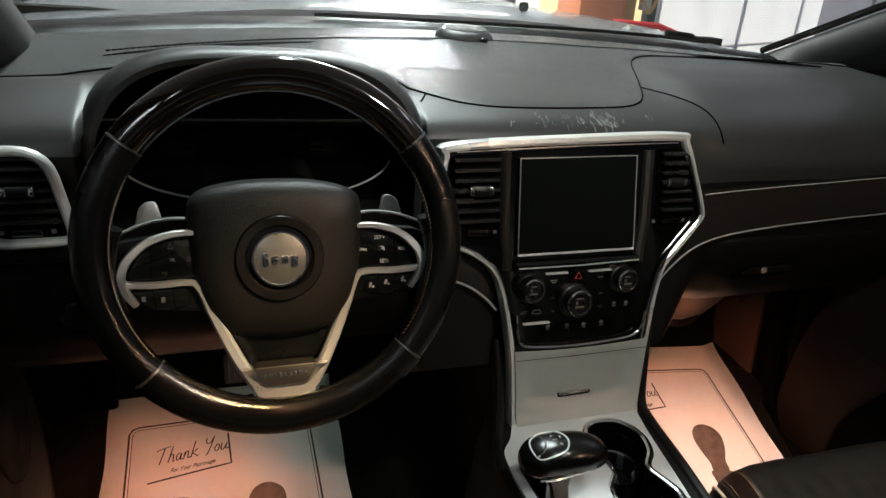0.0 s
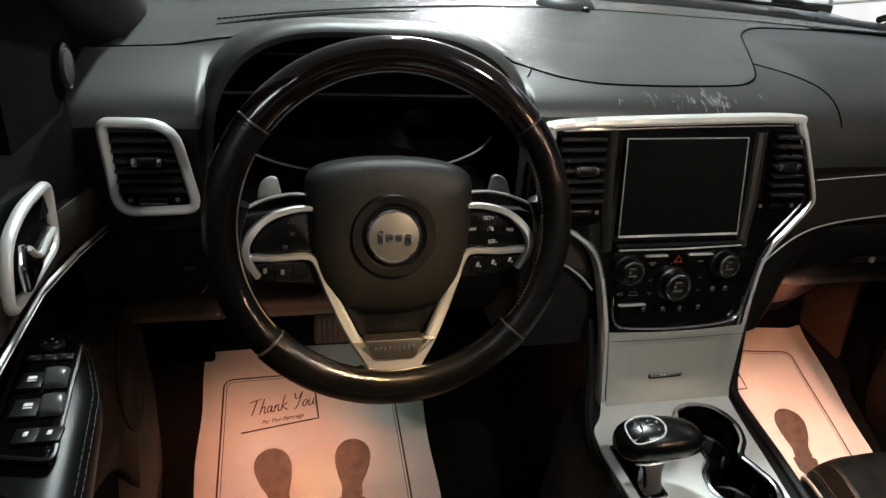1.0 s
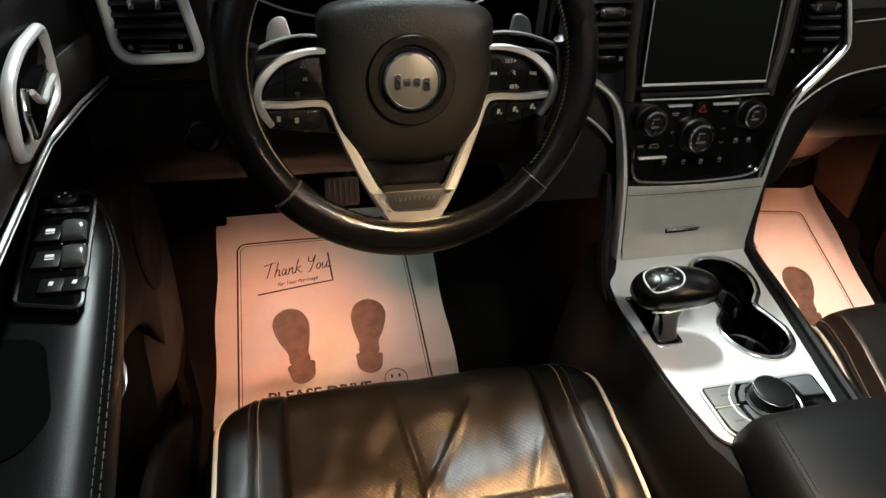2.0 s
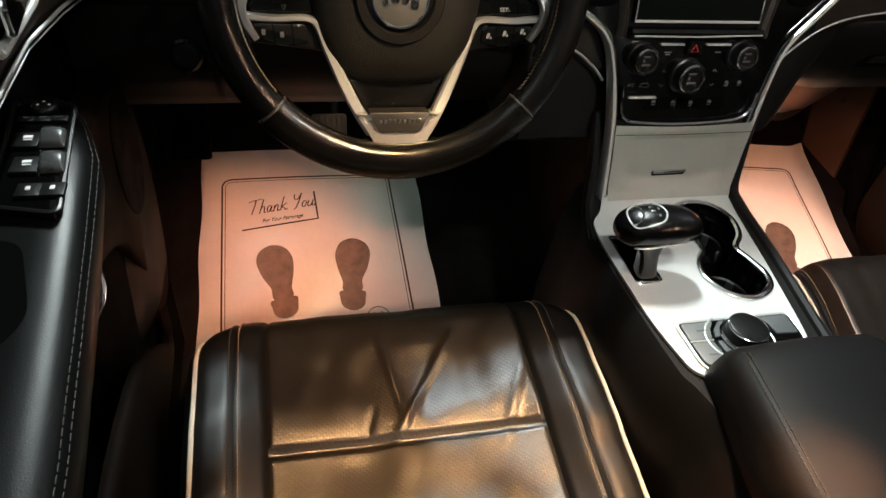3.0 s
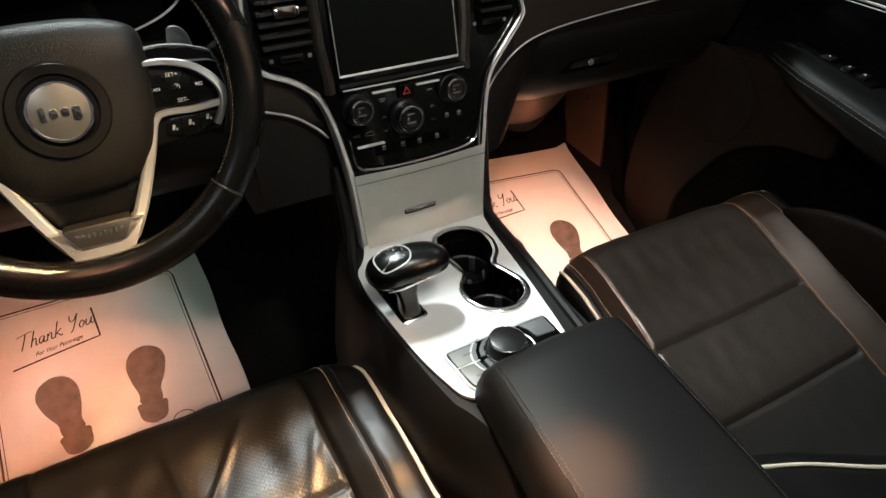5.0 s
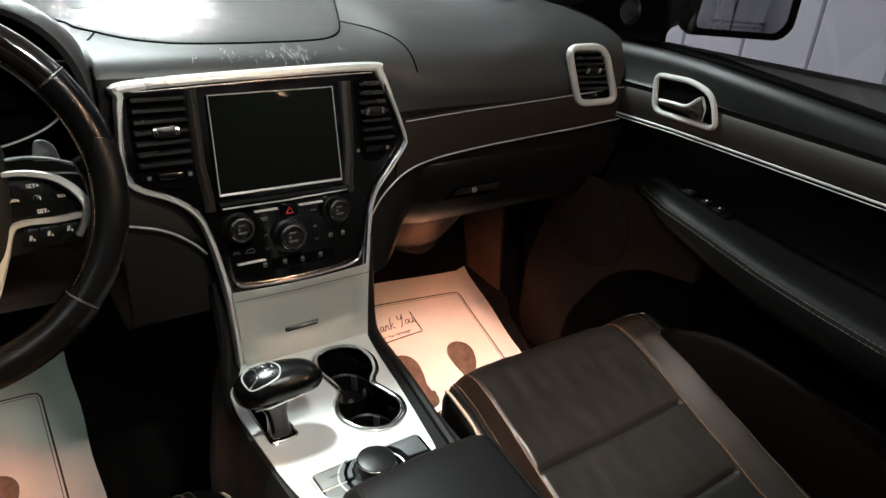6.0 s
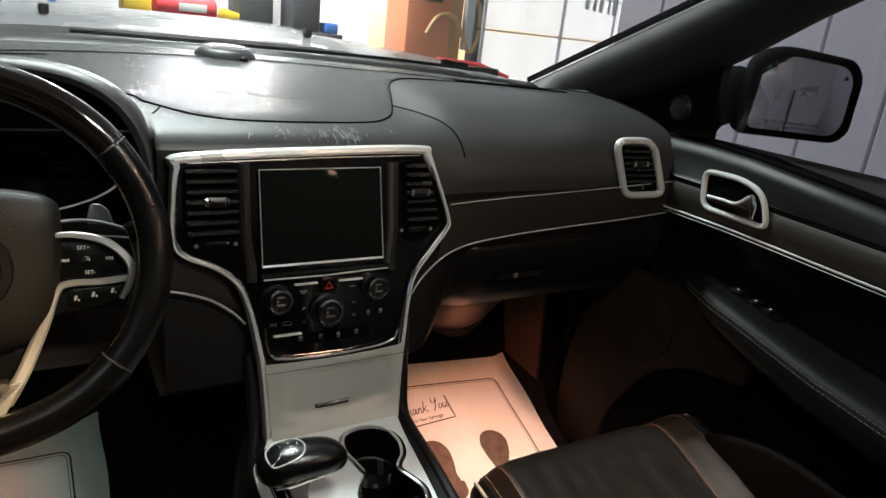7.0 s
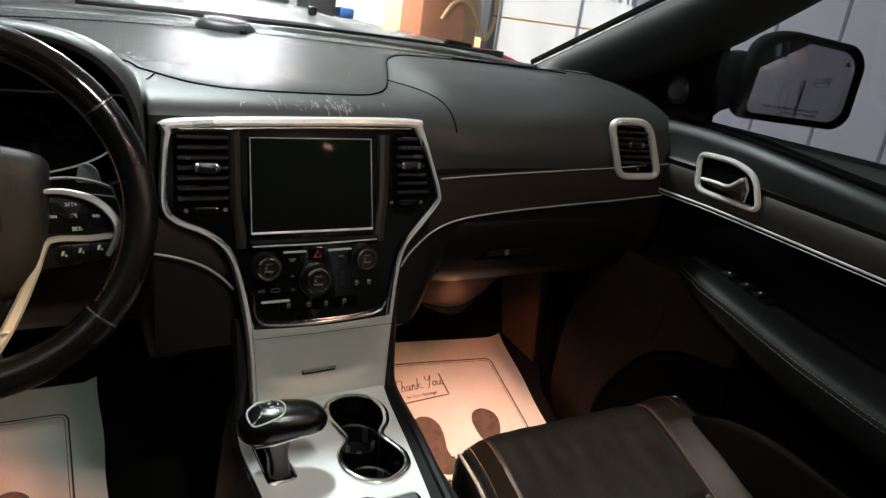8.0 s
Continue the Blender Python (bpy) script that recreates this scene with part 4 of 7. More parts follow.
for x in np.linspace(0.635, 1.165, 40):
    b, t = curve_at(strip, x), curve_at(tops, x)
    t = max(t, b + 0.002)
    rows.append([Vector((x, 0.18, b)), Vector((x, 0.155, b + 0.001)), Vector((x, 0.154, (b + t) / 2)), Vector((x, 0.156, t - 0.001)), Vector((x, 0.18, t))])
loft(bm, rows)
part("wood_strip", bm, WOOD, dash, "dark brown wood strip")
bm = B()
sweep(bm, spline([Vector((x, 0.1505, z)) for x, z in strip], 8), 0.0014, segs=12)
part("chrome_line", bm, LINE, dash, "thin chrome line")
bm = B()
sweep(bm, spline([Vector((x, 0.1515, z)) for x, z in tops[2:]], 8), 0.0011, segs=12)
part("chrome_line", bm, LINE, dash, "thin chrome line")
# short wood wing between the stack and the steering column
bm = B()
rows = []
for x in np.linspace(0.10, 0.312, 16):
    b = curve_at([(0.10, 0.545), (0.20, 0.532), (0.26, 0.515), (0.295, 0.492), (0.312, 0.48)], x)
    t = curve_at([(0.10, 0.580), (0.20, 0.585), (0.24, 0.575), (0.29, 0.543), (0.312, 0.50)], x)
    rows.append([Vector((x, 0.18, b)), Vector((x, 0.150, b + 0.001)), Vector((x, 0.145, (b + t) / 2)), Vector((x, 0.148, t)), Vector((x, 0.18, t + 0.002))])
loft(bm, rows)
part("wood_wing", bm, WOOD, dash, "dark brown wood wing")
bm = B()
sweep(bm, spline([Vector((0.10, 0.147, 0.545)), Vector((0.20, 0.147, 0.532)), Vector((0.26, 0.145, 0.515)), Vector((0.295, 0.142, 0.492)), Vector((0.314, 0.138, 0.472))], 6), 0.0018, segs=6)
part("chrome_line", bm, LINE, dash, "thin chrome line")
# glove box with latch, and lower cover
glove = thing("glove_box", pose(0.9, 0.18, 0.4), "dark brown-black glove box door under the dash", "glove box")
bm = B()
rows = []
for x in np.linspace(0.685, 1.12, 14):
    e = 0.012 * (1 - smooth(0.685, 0.715, x))
    rows.append([Vector((x, y + e, z)) for y, z in ((0.20, 0.552), (0.161, 0.550), (0.157, 0.540), (0.163, 0.500), (0.180, 0.452), (0.200, 0.424), (0.25, 0.418))])
loft(bm, rows)
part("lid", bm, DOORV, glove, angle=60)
bm = B()
prism(bm, rounded([(0.746, 0.474), (0.862, 0.472), (0.872, 0.500), (0.764, 0.498)], 0.004), lambda u, v, w: Vector((u, 0.163 + 0.36 * (0.500 - v) - w, v)), -0.006, 0.002, 0.001)
part("latch_recess", bm, DEEP, glove, "black latch recess")
bm = B()
prism(bm, rounded([(0.766, 0.484), (0.862, 0.483), (0.867, 0.4965), (0.772, 0.4955)], 0.003), lambda u, v, w: Vector((u, 0.163 + 0.36 * (0.500 - v) - w, v)), 0.000, 0.006, 0.0015)
part("latch", bm, MATTE, glove, "black pull latch")
bm = B()
turned(bm, [(0, 0), (0.0055, 0), (0.0055, 0.002), (0.004, 0.003), (0, 0.002)], pose(0.806, 0.160, 0.4905, 80, 0, 0), 18)
part("lock", bm, BADGE, glove, "small silver key lock")
# starter button and lower driver trim line
bm = B()
turned(bm, [(0, 0), (0.021, 0), (0.021, 0.006), (0.017, 0.008), (0.015, 0.005), (0, 0.005)], pose(-0.235, 0.192, 0.485, 80, 0, 0), 28)
part("light_switch", bm, PIANO, dash, "round black light switch")
bm = B()
sweep(bm, [Vector((-0.36, 0.166, 0.574)), Vector((-0.2, 0.166, 0.572))], 0.001, segs=5)
part("trim_line", bm, MATTE, dash)
# padded underside above the passenger's feet
def under_dip(x):
    return 0.046 * math.sin(math.pi * min(1, max(0, (x - 0.70) / 0.30)))


bm = B()
rows = []
for x in np.linspace(0.60, 1.16, 20):
    dip, lift = under_dip(x), 0.055 * smooth(0.84, 0.97, x)
    rows.append([Vector((x, y, z + lift)) for y, z in ((0.25, 0.417), (0.28, 0.395 - 0.1 * dip), (0.31, 0.368 - 0.4 * dip), (0.34, 0.340 - 0.85 * dip), (0.36, 0.331 - dip), (0.40, 0.340 - dip), (0.60, 0.40), (0.60, 0.45), (0.25, 0.432))])
loft(bm, rows)
part("under_cover", bm, COVERSKIN, dash, "brown plastic cover over the footwell", angle=60)
# the shadow below the cover's lip, shaped as a near-black crescent
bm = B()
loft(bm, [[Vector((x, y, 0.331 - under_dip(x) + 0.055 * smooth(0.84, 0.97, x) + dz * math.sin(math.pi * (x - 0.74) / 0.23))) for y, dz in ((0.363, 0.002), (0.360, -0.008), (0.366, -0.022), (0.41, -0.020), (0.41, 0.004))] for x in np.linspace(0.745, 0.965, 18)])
part("lip_shadow", bm, DEEP, dash, "black crescent standing for the shadow under the cover's lip", angle=60)
# pale scuffs on the brow over the screen
rng = random.Random(5)
bm = B()
for k in range(46):
    x0, s0 = rng.gauss(0.452, 0.042), rng.triangular(19.5, 25.0, 23.5)
    for q in range(rng.randint(1, 4)):
        x, st = x0 + rng.gauss(0, 0.004), s0 + rng.gauss(0, 0.5)
        dx, ds = rng.uniform(-0.004, 0.004), rng.uniform(0.1, 1.5)
        sweep(bm, [on_dash(x + dx * f, min(st + ds * f, 26.0)) for f in (0, 0.5, 1)], rng.uniform(0.00015, 0.0006), segs=4)
tagged(part("scuff_marks", bm, SCUFF, dash, "pale scuffs on the vinyl"), kind="stuff")

# ---- centre stack ----
stack = thing("center_stack", pose(STACK_X, 0.1, 0.31), "gloss black centre stack with blank touch screen, knobs and silver bezel", "centre console panel")


def sp(u, v, w):
    """On the tilted face of the stack: u across, v the height, w out of it."""
    return Vector((u, 0.093 + (v - 0.306) * 0.19 - 0.982 * w, v + 0.187 * w))


UPF = sp(0, 0.5, 1) - sp(0, 0.5, 0)
EDGE = [(0.336, 0.300), (0.334, 0.36), (0.330, 0.42), (0.316, 0.495), (0.300, 0.535), (0.270, 0.560), (0.232, 0.578), (0.219, 0.600), (0.221, 0.650), (0.227, 0.692), (0.240, 0.708), (0.43, 0.7165), (0.588, 0.7195), (0.604, 0.708), (0.624, 0.660), (0.641, 0.610), (0.638, 0.592), (0.610, 0.560), (0.582, 0.528), (0.570, 0.495), (0.560, 0.43), (0.552, 0.36), (0.547, 0.300)]
bm = B()
O = spline([(u, v, 0) for u, v in EDGE], 5)
prism(bm, [(p.x, p.y) for p in O], sp, -0.03, 0.0)
part("backing", bm, PIANO, stack, "gloss black face")
# silver bezel: broad along the top, slim down the legs
bm = B()
rings = []
for i, p in enumerate(O):
    a, b = O[max(i - 1, 0)], O[min(i + 1, len(O) - 1)]
    t = (b - a).normalized()
    nrm = Vector((t.y, -t.x, 0))
    top = smooth(0.66, 0.71, p.y)
    wide = 0.0055 + 0.0075 * top + 0.004 * (1 - smooth(0.42, 0.52, p.y))
    ring = []
    for s, w in ((-0.35, -0.01), (-0.35, 0.004), (-0.1, 0.009), (0.35, 0.0095), (0.62, 0.006), (0.65, -0.01)):
        q = p + nrm * s * wide
        ring.append(sp(q.x, q.y, w))
    rings.append(ring)
loft(bm, rings)
part("bezel", bm, SILVER, stack, "satin silver bezel", angle=40)
for sgn in (1, -1):
    pts = [p for p in O if p.y < 0.692 and (p.x < 0.43) == (sgn > 0)]
    bm = B()
    sweep(bm, [sp(p.x + sgn * 0.0052, p.y + 0.0025 * (0.53 < p.y < 0.6), 0.0065) for p in pts], 0.0018, 0.0024, segs=6, up=UPF)
    part("chrome_edge", bm, CHROME, stack, "narrow chrome edge")
bm = B()
sweep(bm, [sp(u, v, 0.006) for u, v in ((0.243, 0.6985), (0.43, 0.7055), (0.586, 0.7085))], 0.0014, 0.002, segs=6, up=UPF)
part("chrome_edge", bm, CHROME, stack, "narrow chrome edge")
# black ridges beside the screen, the lamps' warm gleam mixed into their colour
for u0, u1 in ((0.3085, 0.3235), (0.5315, 0.551)):
    bm = B()
    loft(bm, [[sp(u0 + (u1 - u0) * k + 0.006 * (v < 0.56) * (1 if u0 < 0.4 else -1), v, 0.001 + h) for k, h in ((0, 0), (0.12, 0.005), (0.4, 0.008), (0.7, 0.006), (1, 0.0))] for v in (0.536, 0.555, 0.60, 0.65, 0.698)])
    part("ridge", bm, RIDGE, stack)
# vents
air_vent(stack, sp, rounded([(0.236, 0.694), (0.306, 0.697), (0.309, 0.575), (0.276, 0.572), (0.234, 0.592)], [0.008, 0.008, 0.012, 0.012, 0.012]), 0.236, 0.307, 0.578, 0.696, 7, 0.004)
air_vent(stack, sp, rounded([(0.556, 0.700), (0.598, 0.702), (0.631, 0.606), (0.590, 0.574), (0.562, 0.580)], [0.008, 0.012, 0.012, 0.012, 0.008]), 0.557, 0.600, 0.582, 0.700, 7, 0.002, 0.008, None, 0.004, 0.022)
# screen
bm = B()
prism(bm, rounded([(0.334, 0.5545), (0.524, 0.5545), (0.520, 0.692), (0.3345, 0.690)], 0.003), sp, 0, 0.0055, 0.001)
scr = part("screen", bm, SCREEN, stack, "blank dark glass touch screen")
S4 = [(0.3355, 0.6895), (0.5185, 0.6915), (0.523, 0.5565), (0.3365, 0.5565)]
for a, b in zip(S4, S4[1:] + S4[:1]):
    bm = B()
    r = 0.0019 if a[1] < 0.6 and b[1] < 0.6 else 0.0007
    sweep(bm, [sp(a[0], a[1], 0.0058), sp(b[0], b[1], 0.0058)], r, 0.0012, segs=6, up=UPF)
    part("screen_edge", bm, SILVER, scr, "fine silver edge")
# ledge under the screen
bm = B()
loft(bm, [[sp(u, v, w) for v, w in ((0.548, 0.0), (0.547, 0.009), (0.543, 0.013), (0.538, 0.012), (0.534, 0.004), (0.533, 0.0))] for u in (0.333, 0.338, 0.43, 0.525, 0.531)])
part("ledge", bm, PIANO, stack)
bm = B()
sweep(bm, [sp(0.336, 0.539, 0.0125), sp(0.43, 0.5385, 0.0128), sp(0.528, 0.541, 0.0125)], 0.0011, segs=5, up=UPF)
part("ledge_edge", bm, SILVER, stack)


def knob(u, v, r, name="knob"):
    m = Matrix.Translation(sp(u, v, 0)) @ pose(0, 0, 0, 90 - 10.76, 0, 0)
    bm = B()
    turned(bm, [(r * 1.12, 0.0), (r * 1.10, 0.005), (r * 0.98, 0.007), (r * 0.96, 0.018), (r * 0.90, 0.021), (r * 0.66, 0.021), (r * 0.62, 0.019), (0, 0.0185)], m, 40)
    k = part(name, bm, MATTE, stack, "black rotary knob")
    bm = B()
    rings = []
    for a in np.linspace(0, 2 * math.pi, 40, endpoint=False):
        c, s = math.cos(a), math.sin(a)
        rings.append([m @ Vector((rr * c, rr * s, h)) for rr, h in ((r * 0.70, 0.0205), (r * 0.74, 0.0225), (r * 0.84, 0.0222), (r * 0.90, 0.0205))])
    loft(bm, rings, loop=True)
    part("chrome_ring", bm, CHROME, k, "chrome ring")
    bm = B()
    for du, dv, su, sv in ((0, 0.30, 0.5, 0.10), (0, -0.25, 0.62, 0.13), (-0.2, 0.02, 0.14, 0.2)):
        box(bm, (du * r, dv * r, 0.0192), (su * r, sv * r, 0.0008))
    bm.transform(m)
    part("knob_mark", bm, DIMMARK, k)


knob(0.357, 0.508, 0.0195)
knob(0.431, 0.484, 0.0225)
knob(0.509, 0.512, 0.0190)
# slim silver-topped buttons, print and the red warning triangle
for u0, u1, v in ((0.383, 0.418, 0.5265), (0.452, 0.490, 0.5265), (0.350, 0.392, 0.4545)):
    bm = B()
    prism(bm, rounded([(u0, v - 0.0015), (u1, v - 0.0015), (u1, v + 0.0012), (u0, v + 0.0012)], 0.001), sp, 0, 0.0045, 0.0005)
    part("button_edge", bm, SILVER, stack, "thin silver button edge")
bm = B()
prism(bm, rounded([(0.422, 0.512), (0.448, 0.512), (0.447, 0.532), (0.423, 0.532)], 0.003), sp, 0, 0.004, 0.001)
part("warning_button", bm, PIANO, stack)
bm = B()
sweep(bm, [sp(0.4295, 0.517, 0.0045), sp(0.4405, 0.517, 0.0045), sp(0.435, 0.5265, 0.0045)], 0.0008, segs=4, closed=True, up=UPF)
part("warning_triangle", bm, REDMARK, stack, "red warning triangle")
for u, v, su, sv in ((0.397, 0.5155, 0.011, 0.0016), (0.397, 0.5125, 0.007, 0.0014), (0.474, 0.5155, 0.009, 0.0016)):
    bm = B()
    prism(bm, [(u - su / 2, v - sv / 2), (u + su / 2, v - sv / 2), (u + su / 2, v + sv / 2), (u - su / 2, v + sv / 2)], sp, 0, 0.0006)
    part("print_mark", bm, DIMMARK, stack)
for u, v, flip in ((0.397, 0.490, 1), (0.397, 0.470, -1), (0.476, 0.491, 1), (0.476, 0.471, -1)):
    bm = B()
    sweep(bm, [sp(u - 0.003, v - 0.0015 * flip, 0.001), sp(u, v + 0.0015 * flip, 0.001), sp(u + 0.003, v - 0.0015 * flip, 0.001)], 0.0005, segs=4, up=UPF)
    part("arrow_mark", bm, DIMMARK, stack)
tilt_face = 90 - 10.76
for text, u, v, size in (("A/C", 0.351, 0.471, 0.0065), ("AUTO", 0.431, 0.4785, 0.0045)):
    w = 0.0195 if text == "AUTO" else 0.0008
    part("lettering", lettering(text, size, Matrix.Translation(sp(u, v, w)) @ pose(0, 0, 0, tilt_face, 0, 0), 0.0001), DIMMARK, stack)
for i, (u, v) in enumerate(((0.371, 0.471), (0.500, 0.473), (0.521, 0.473), (0.391, 0.447), (0.422, 0.446), (0.450, 0.445), (0.480, 0.446))):
    bm = B()
    if i == 0:
        sweep(bm, [sp(u + du, v + dv, 0.001) for du, dv in ((-0.007, -0.002), (-0.005, 0.002), (0.004, 0.003), (0.007, 0.0), (0.006, -0.003))], 0.0005, segs=4, closed=True, up=UPF)
    else:
        prism(bm, rounded([(u - 0.0035, v - 0.0012), (u + 0.0035, v - 0.0012), (u + 0.0025, v + 0.003), (u - 0.0025, v + 0.003)], 0.001), sp, 0, 0.0006)
        prism(bm, [(u - 0.003, v - 0.0042), (u + 0.003, v - 0.0042), (u + 0.003, v - 0.003), (u - 0.003, v - 0.003)], sp, 0, 0.0006)
    part("button_mark", bm, DIMMARK, stack)
# row of lower buttons and chrome lip under the black panel
for k in range(5):
    u0 = 0.376 + 0.0255 * k
    bm = B()
    prism(bm, rounded([(u0, 0.4365), (u0 + 0.024, 0.4355), (u0 + 0.024, 0.4525), (u0, 0.4535)], 0.002), sp, -0.001, 0.0005, 0.0003)
    part("button", bm, DEEP, stack)
bm = B()
lip = spline([(u, v, 0) for u, v in ((0.3365, 0.47), (0.339, 0.445), (0.346, 0.428), (0.365, 0.4205), (0.43, 0.4165), (0.505, 0.419), (0.535, 0.425), (0.547, 0.437), (0.551, 0.46))], 6)
sweep(bm, [sp(p.x, p.y, 0.006) for p in lip], 0.0022, 0.003, segs=6, up=UPF)
part("chrome_lip", bm, CHROME, stack, "chrome lip under the controls")
# silver lower panel with shallow tray door and finger slot
bm = B()
rows = []
for v in np.linspace(0.303, 0.4205, 22):
    row = []
    for s in np.linspace(0, 1, 30):
        u0 = curve_at([(0.30, 0.337), (0.36, 0.335), (0.42, 0.331)], v) + 0.003
        u1 = curve_at([(0.30, 0.546), (0.36, 0.551), (0.43, 0.559)], v) - 0.003
        u = u0 + (u1 - u0) * s
        dip = smooth(0.03, 0.16, s) * (1 - smooth(0.84, 0.97, s))
        dip *= smooth(0.330 - 0.012 * math.sin(math.pi * s), 0.348 - 0.012 * math.sin(math.pi * s), v) * (1 - smooth(0.398, 0.404, v))
        arch_edge = 0.4185 - 0.004 * math.sin(math.pi * s)
        row.append(sp(u, min(v, arch_edge), 0.0125 - 0.006 * dip + 0.006 * (1 - smooth(0.303, 0.325, v))))
    rows.append(row)
loft(bm, rows, closed=False)
bmesh.ops.solidify(bm, geom=bm.faces, thickness=0.003)
low = part("lower_panel", bm, STACKSILVER, stack, "satin silver tray door", angle=50)
bm = B()
sweep(bm, [sp(0.337, 0.404, 0.0122), sp(0.43, 0.4025, 0.0122), sp(0.556, 0.404, 0.0122)], 0.0006, segs=4, up=UPF)
part("panel_joint", bm, MATTE, low)
bm = B()
prism(bm, rounded([(0.409, 0.338), (0.463, 0.339), (0.463, 0.347), (0.409, 0.346)], 0.003), sp, -0.004, 0.0088, 0.001)
part("finger_slot", bm, DEEP, low)
bm = B()
sweep(bm, [sp(0.410, 0.3445, 0.0092), sp(0.436, 0.3448, 0.0100), sp(0.462, 0.3455, 0.0092)], 0.0028, 0.0026, segs=8, up=UPF)
part("slot_lip", bm, CHROME, low, "chrome lip")

# ---- centre console ----
cons = thing("center_console", pose(0.43, -0.2, -0.06), "dark centre console with satin silver top plate and two cup holders", "centre console")
bm = B()
rings = []
for y in (0.135, 0.105, 0.06, 0.0, -0.1, -0.17, -0.2, -0.245, -0.262, -0.3, -0.45, -0.65):
    l = curve_at([(-0.65, 0.314), (-0.30, 0.312), (-0.265, 0.303), (-0.24, 0.292), (-0.1, 0.284), (0.0, 0.282), (0.06, 0.298), (0.135, 0.318)], y)
    pr = curve_at([(-0.65, 0.44), (-0.262, 0.455), (-0.205, 0.478), (-0.09, 0.500), (0.03, 0.522), (0.135, 0.536)], y)
    pl = curve_at([(-0.65, 0.33), (-0.262, 0.352), (-0.245, 0.325), (-0.17, 0.304), (0.0, 0.300), (0.06, 0.33), (0.135, 0.345)], y)
    r = curve_at([(-0.65, 0.545), (-0.2, 0.535), (0.03, 0.552), (0.135, 0.566)], y)
    t = 0.303
    ring = [(l - 0.030, -0.06), (l - 0.028, 0.10), (l - 0.014, 0.24), (l - 0.003, t - 0.014), (l + 0.006, t), (pl, t), (pr, t), (r - 0.008, t), (r + 0.003, t - 0.014), (r + 0.012, 0.24), (r + 0.022, 0.10), (r + 0.026, -0.06)]
    rings.append([Vector((x, y, z)) for x, z in ring])
V = [[bm.verts.new(p) for p in ring] for ring in rings]
for a, b in zip(V, V[1:]):
    for i in range(len(a) - 1):
        if i == 5 and -0.25 < (a[0].co.y + b[0].co.y) / 2 < 0.1:
            continue
        bm.faces.new((a[i], a[i + 1], b[i + 1], b[i]))
part("console_body", bm, CONSOLE, cons, "grained black console side", angle=50)
# leg trim from the stack down to the console
for sgn, pts in ((1, [(0.322, 0.145, 0.42), (0.322, 0.115, 0.35), (0.318, 0.095, 0.31), (0.304, 0.055, 0.294), (0.290, 0.0, 0.288), (0.290, -0.06, 0.284)]), (-1, [(0.570, 0.135, 0.45), (0.563, 0.112, 0.37), (0.559, 0.092, 0.31), (0.552, 0.05, 0.300), (0.540, -0.05, 0.298), (0.516, -0.19, 0.298), (0.500, -0.30, 0.296)])):
    bm = B()
    sweep(bm, spline(pts, 8), 0.009, 0.012, segs=10)
    part("leg_trim", bm, CONSOLE, cons)

CUPS = spline([(0.426, 0.018, 0), (0.437, 0.049, 0), (0.468, 0.061, 0), (0.500, 0.050, 0), (0.513, 0.016, 0), (0.504, -0.020, 0), (0.484, -0.046, 0), (0.490, -0.072, 0), (0.496, -0.100, 0), (0.486, -0.127, 0), (0.455, -0.142, 0), (0.424, -0.131, 0), (0.408, -0.101, 0), (0.413, -0.070, 0), (0.431, -0.046, 0), (0.430, -0.018, 0)], 5, closed=True)
SLOT = rounded([(0.307, -0.004), (0.342, -0.012), (0.345, -0.100), (0.308, -0.103)], 0.008)
PLATE_EDGE = rounded([(0.337, 0.088), (0.544, 0.088), (0.530, 0.03), (0.510, -0.09), (0.487, -0.205), (0.470, -0.262), (0.345, -0.262), (0.312, -0.248), (0.297, -0.17), (0.292, -0.02), (0.298, 0.03), (0.318, 0.05)], [0.006, 0.006, 0.03, 0.05, 0.03, 0.02, 0.03, 0.02, 0.05, 0.03, 0.02, 0.02])
ZP = 0.3085
bm = B()
loops = []
for O in (PLATE_EDGE, CUPS, SLOT):
    vs = [bm.verts.new((p[0], p[1], ZP)) for p in O]
    loops.append([bm.edges.new((vs[i - 1], vs[i])) for i in range(len(vs))])
bmesh.ops.triangle_fill(bm, edges=[e for l in loops for e in l], use_beauty=True)
bmesh.ops.solidify(bm, geom=bm.faces, thickness=0.004)
top_plate = part("top_plate", bm, PLATE, cons, "satin silver top plate", angle=30)
bm = B()
sweep(bm, [Vector((p[0], p[1], ZP + 0.0012)) for p in CUPS], 0.0048, 0.0032, segs=8, closed=True)
cup = part("cup_ring", bm, CHROME, cons, "chrome ring round the cup holders")
bm = B()
c1 = Vector((0.46, -0.04, 0))
V = [[bm.verts.new((c1.x + (p.x - c1.x) * k, c1.y + (p.y - c1.y) * k, z)) for p in CUPS] for k, z in ((1, ZP), (0.97, ZP - 0.01), (0.93, 0.235))]
for a, b in zip(V, V[1:]):
    for i in range(len(a)):
        bm.faces.new((a[i - 1], a[i], b[i], b[i - 1]))
bm.faces.new(V[-1])
part("cup_well", bm, PIANO, cup, "gloss black cup wells")
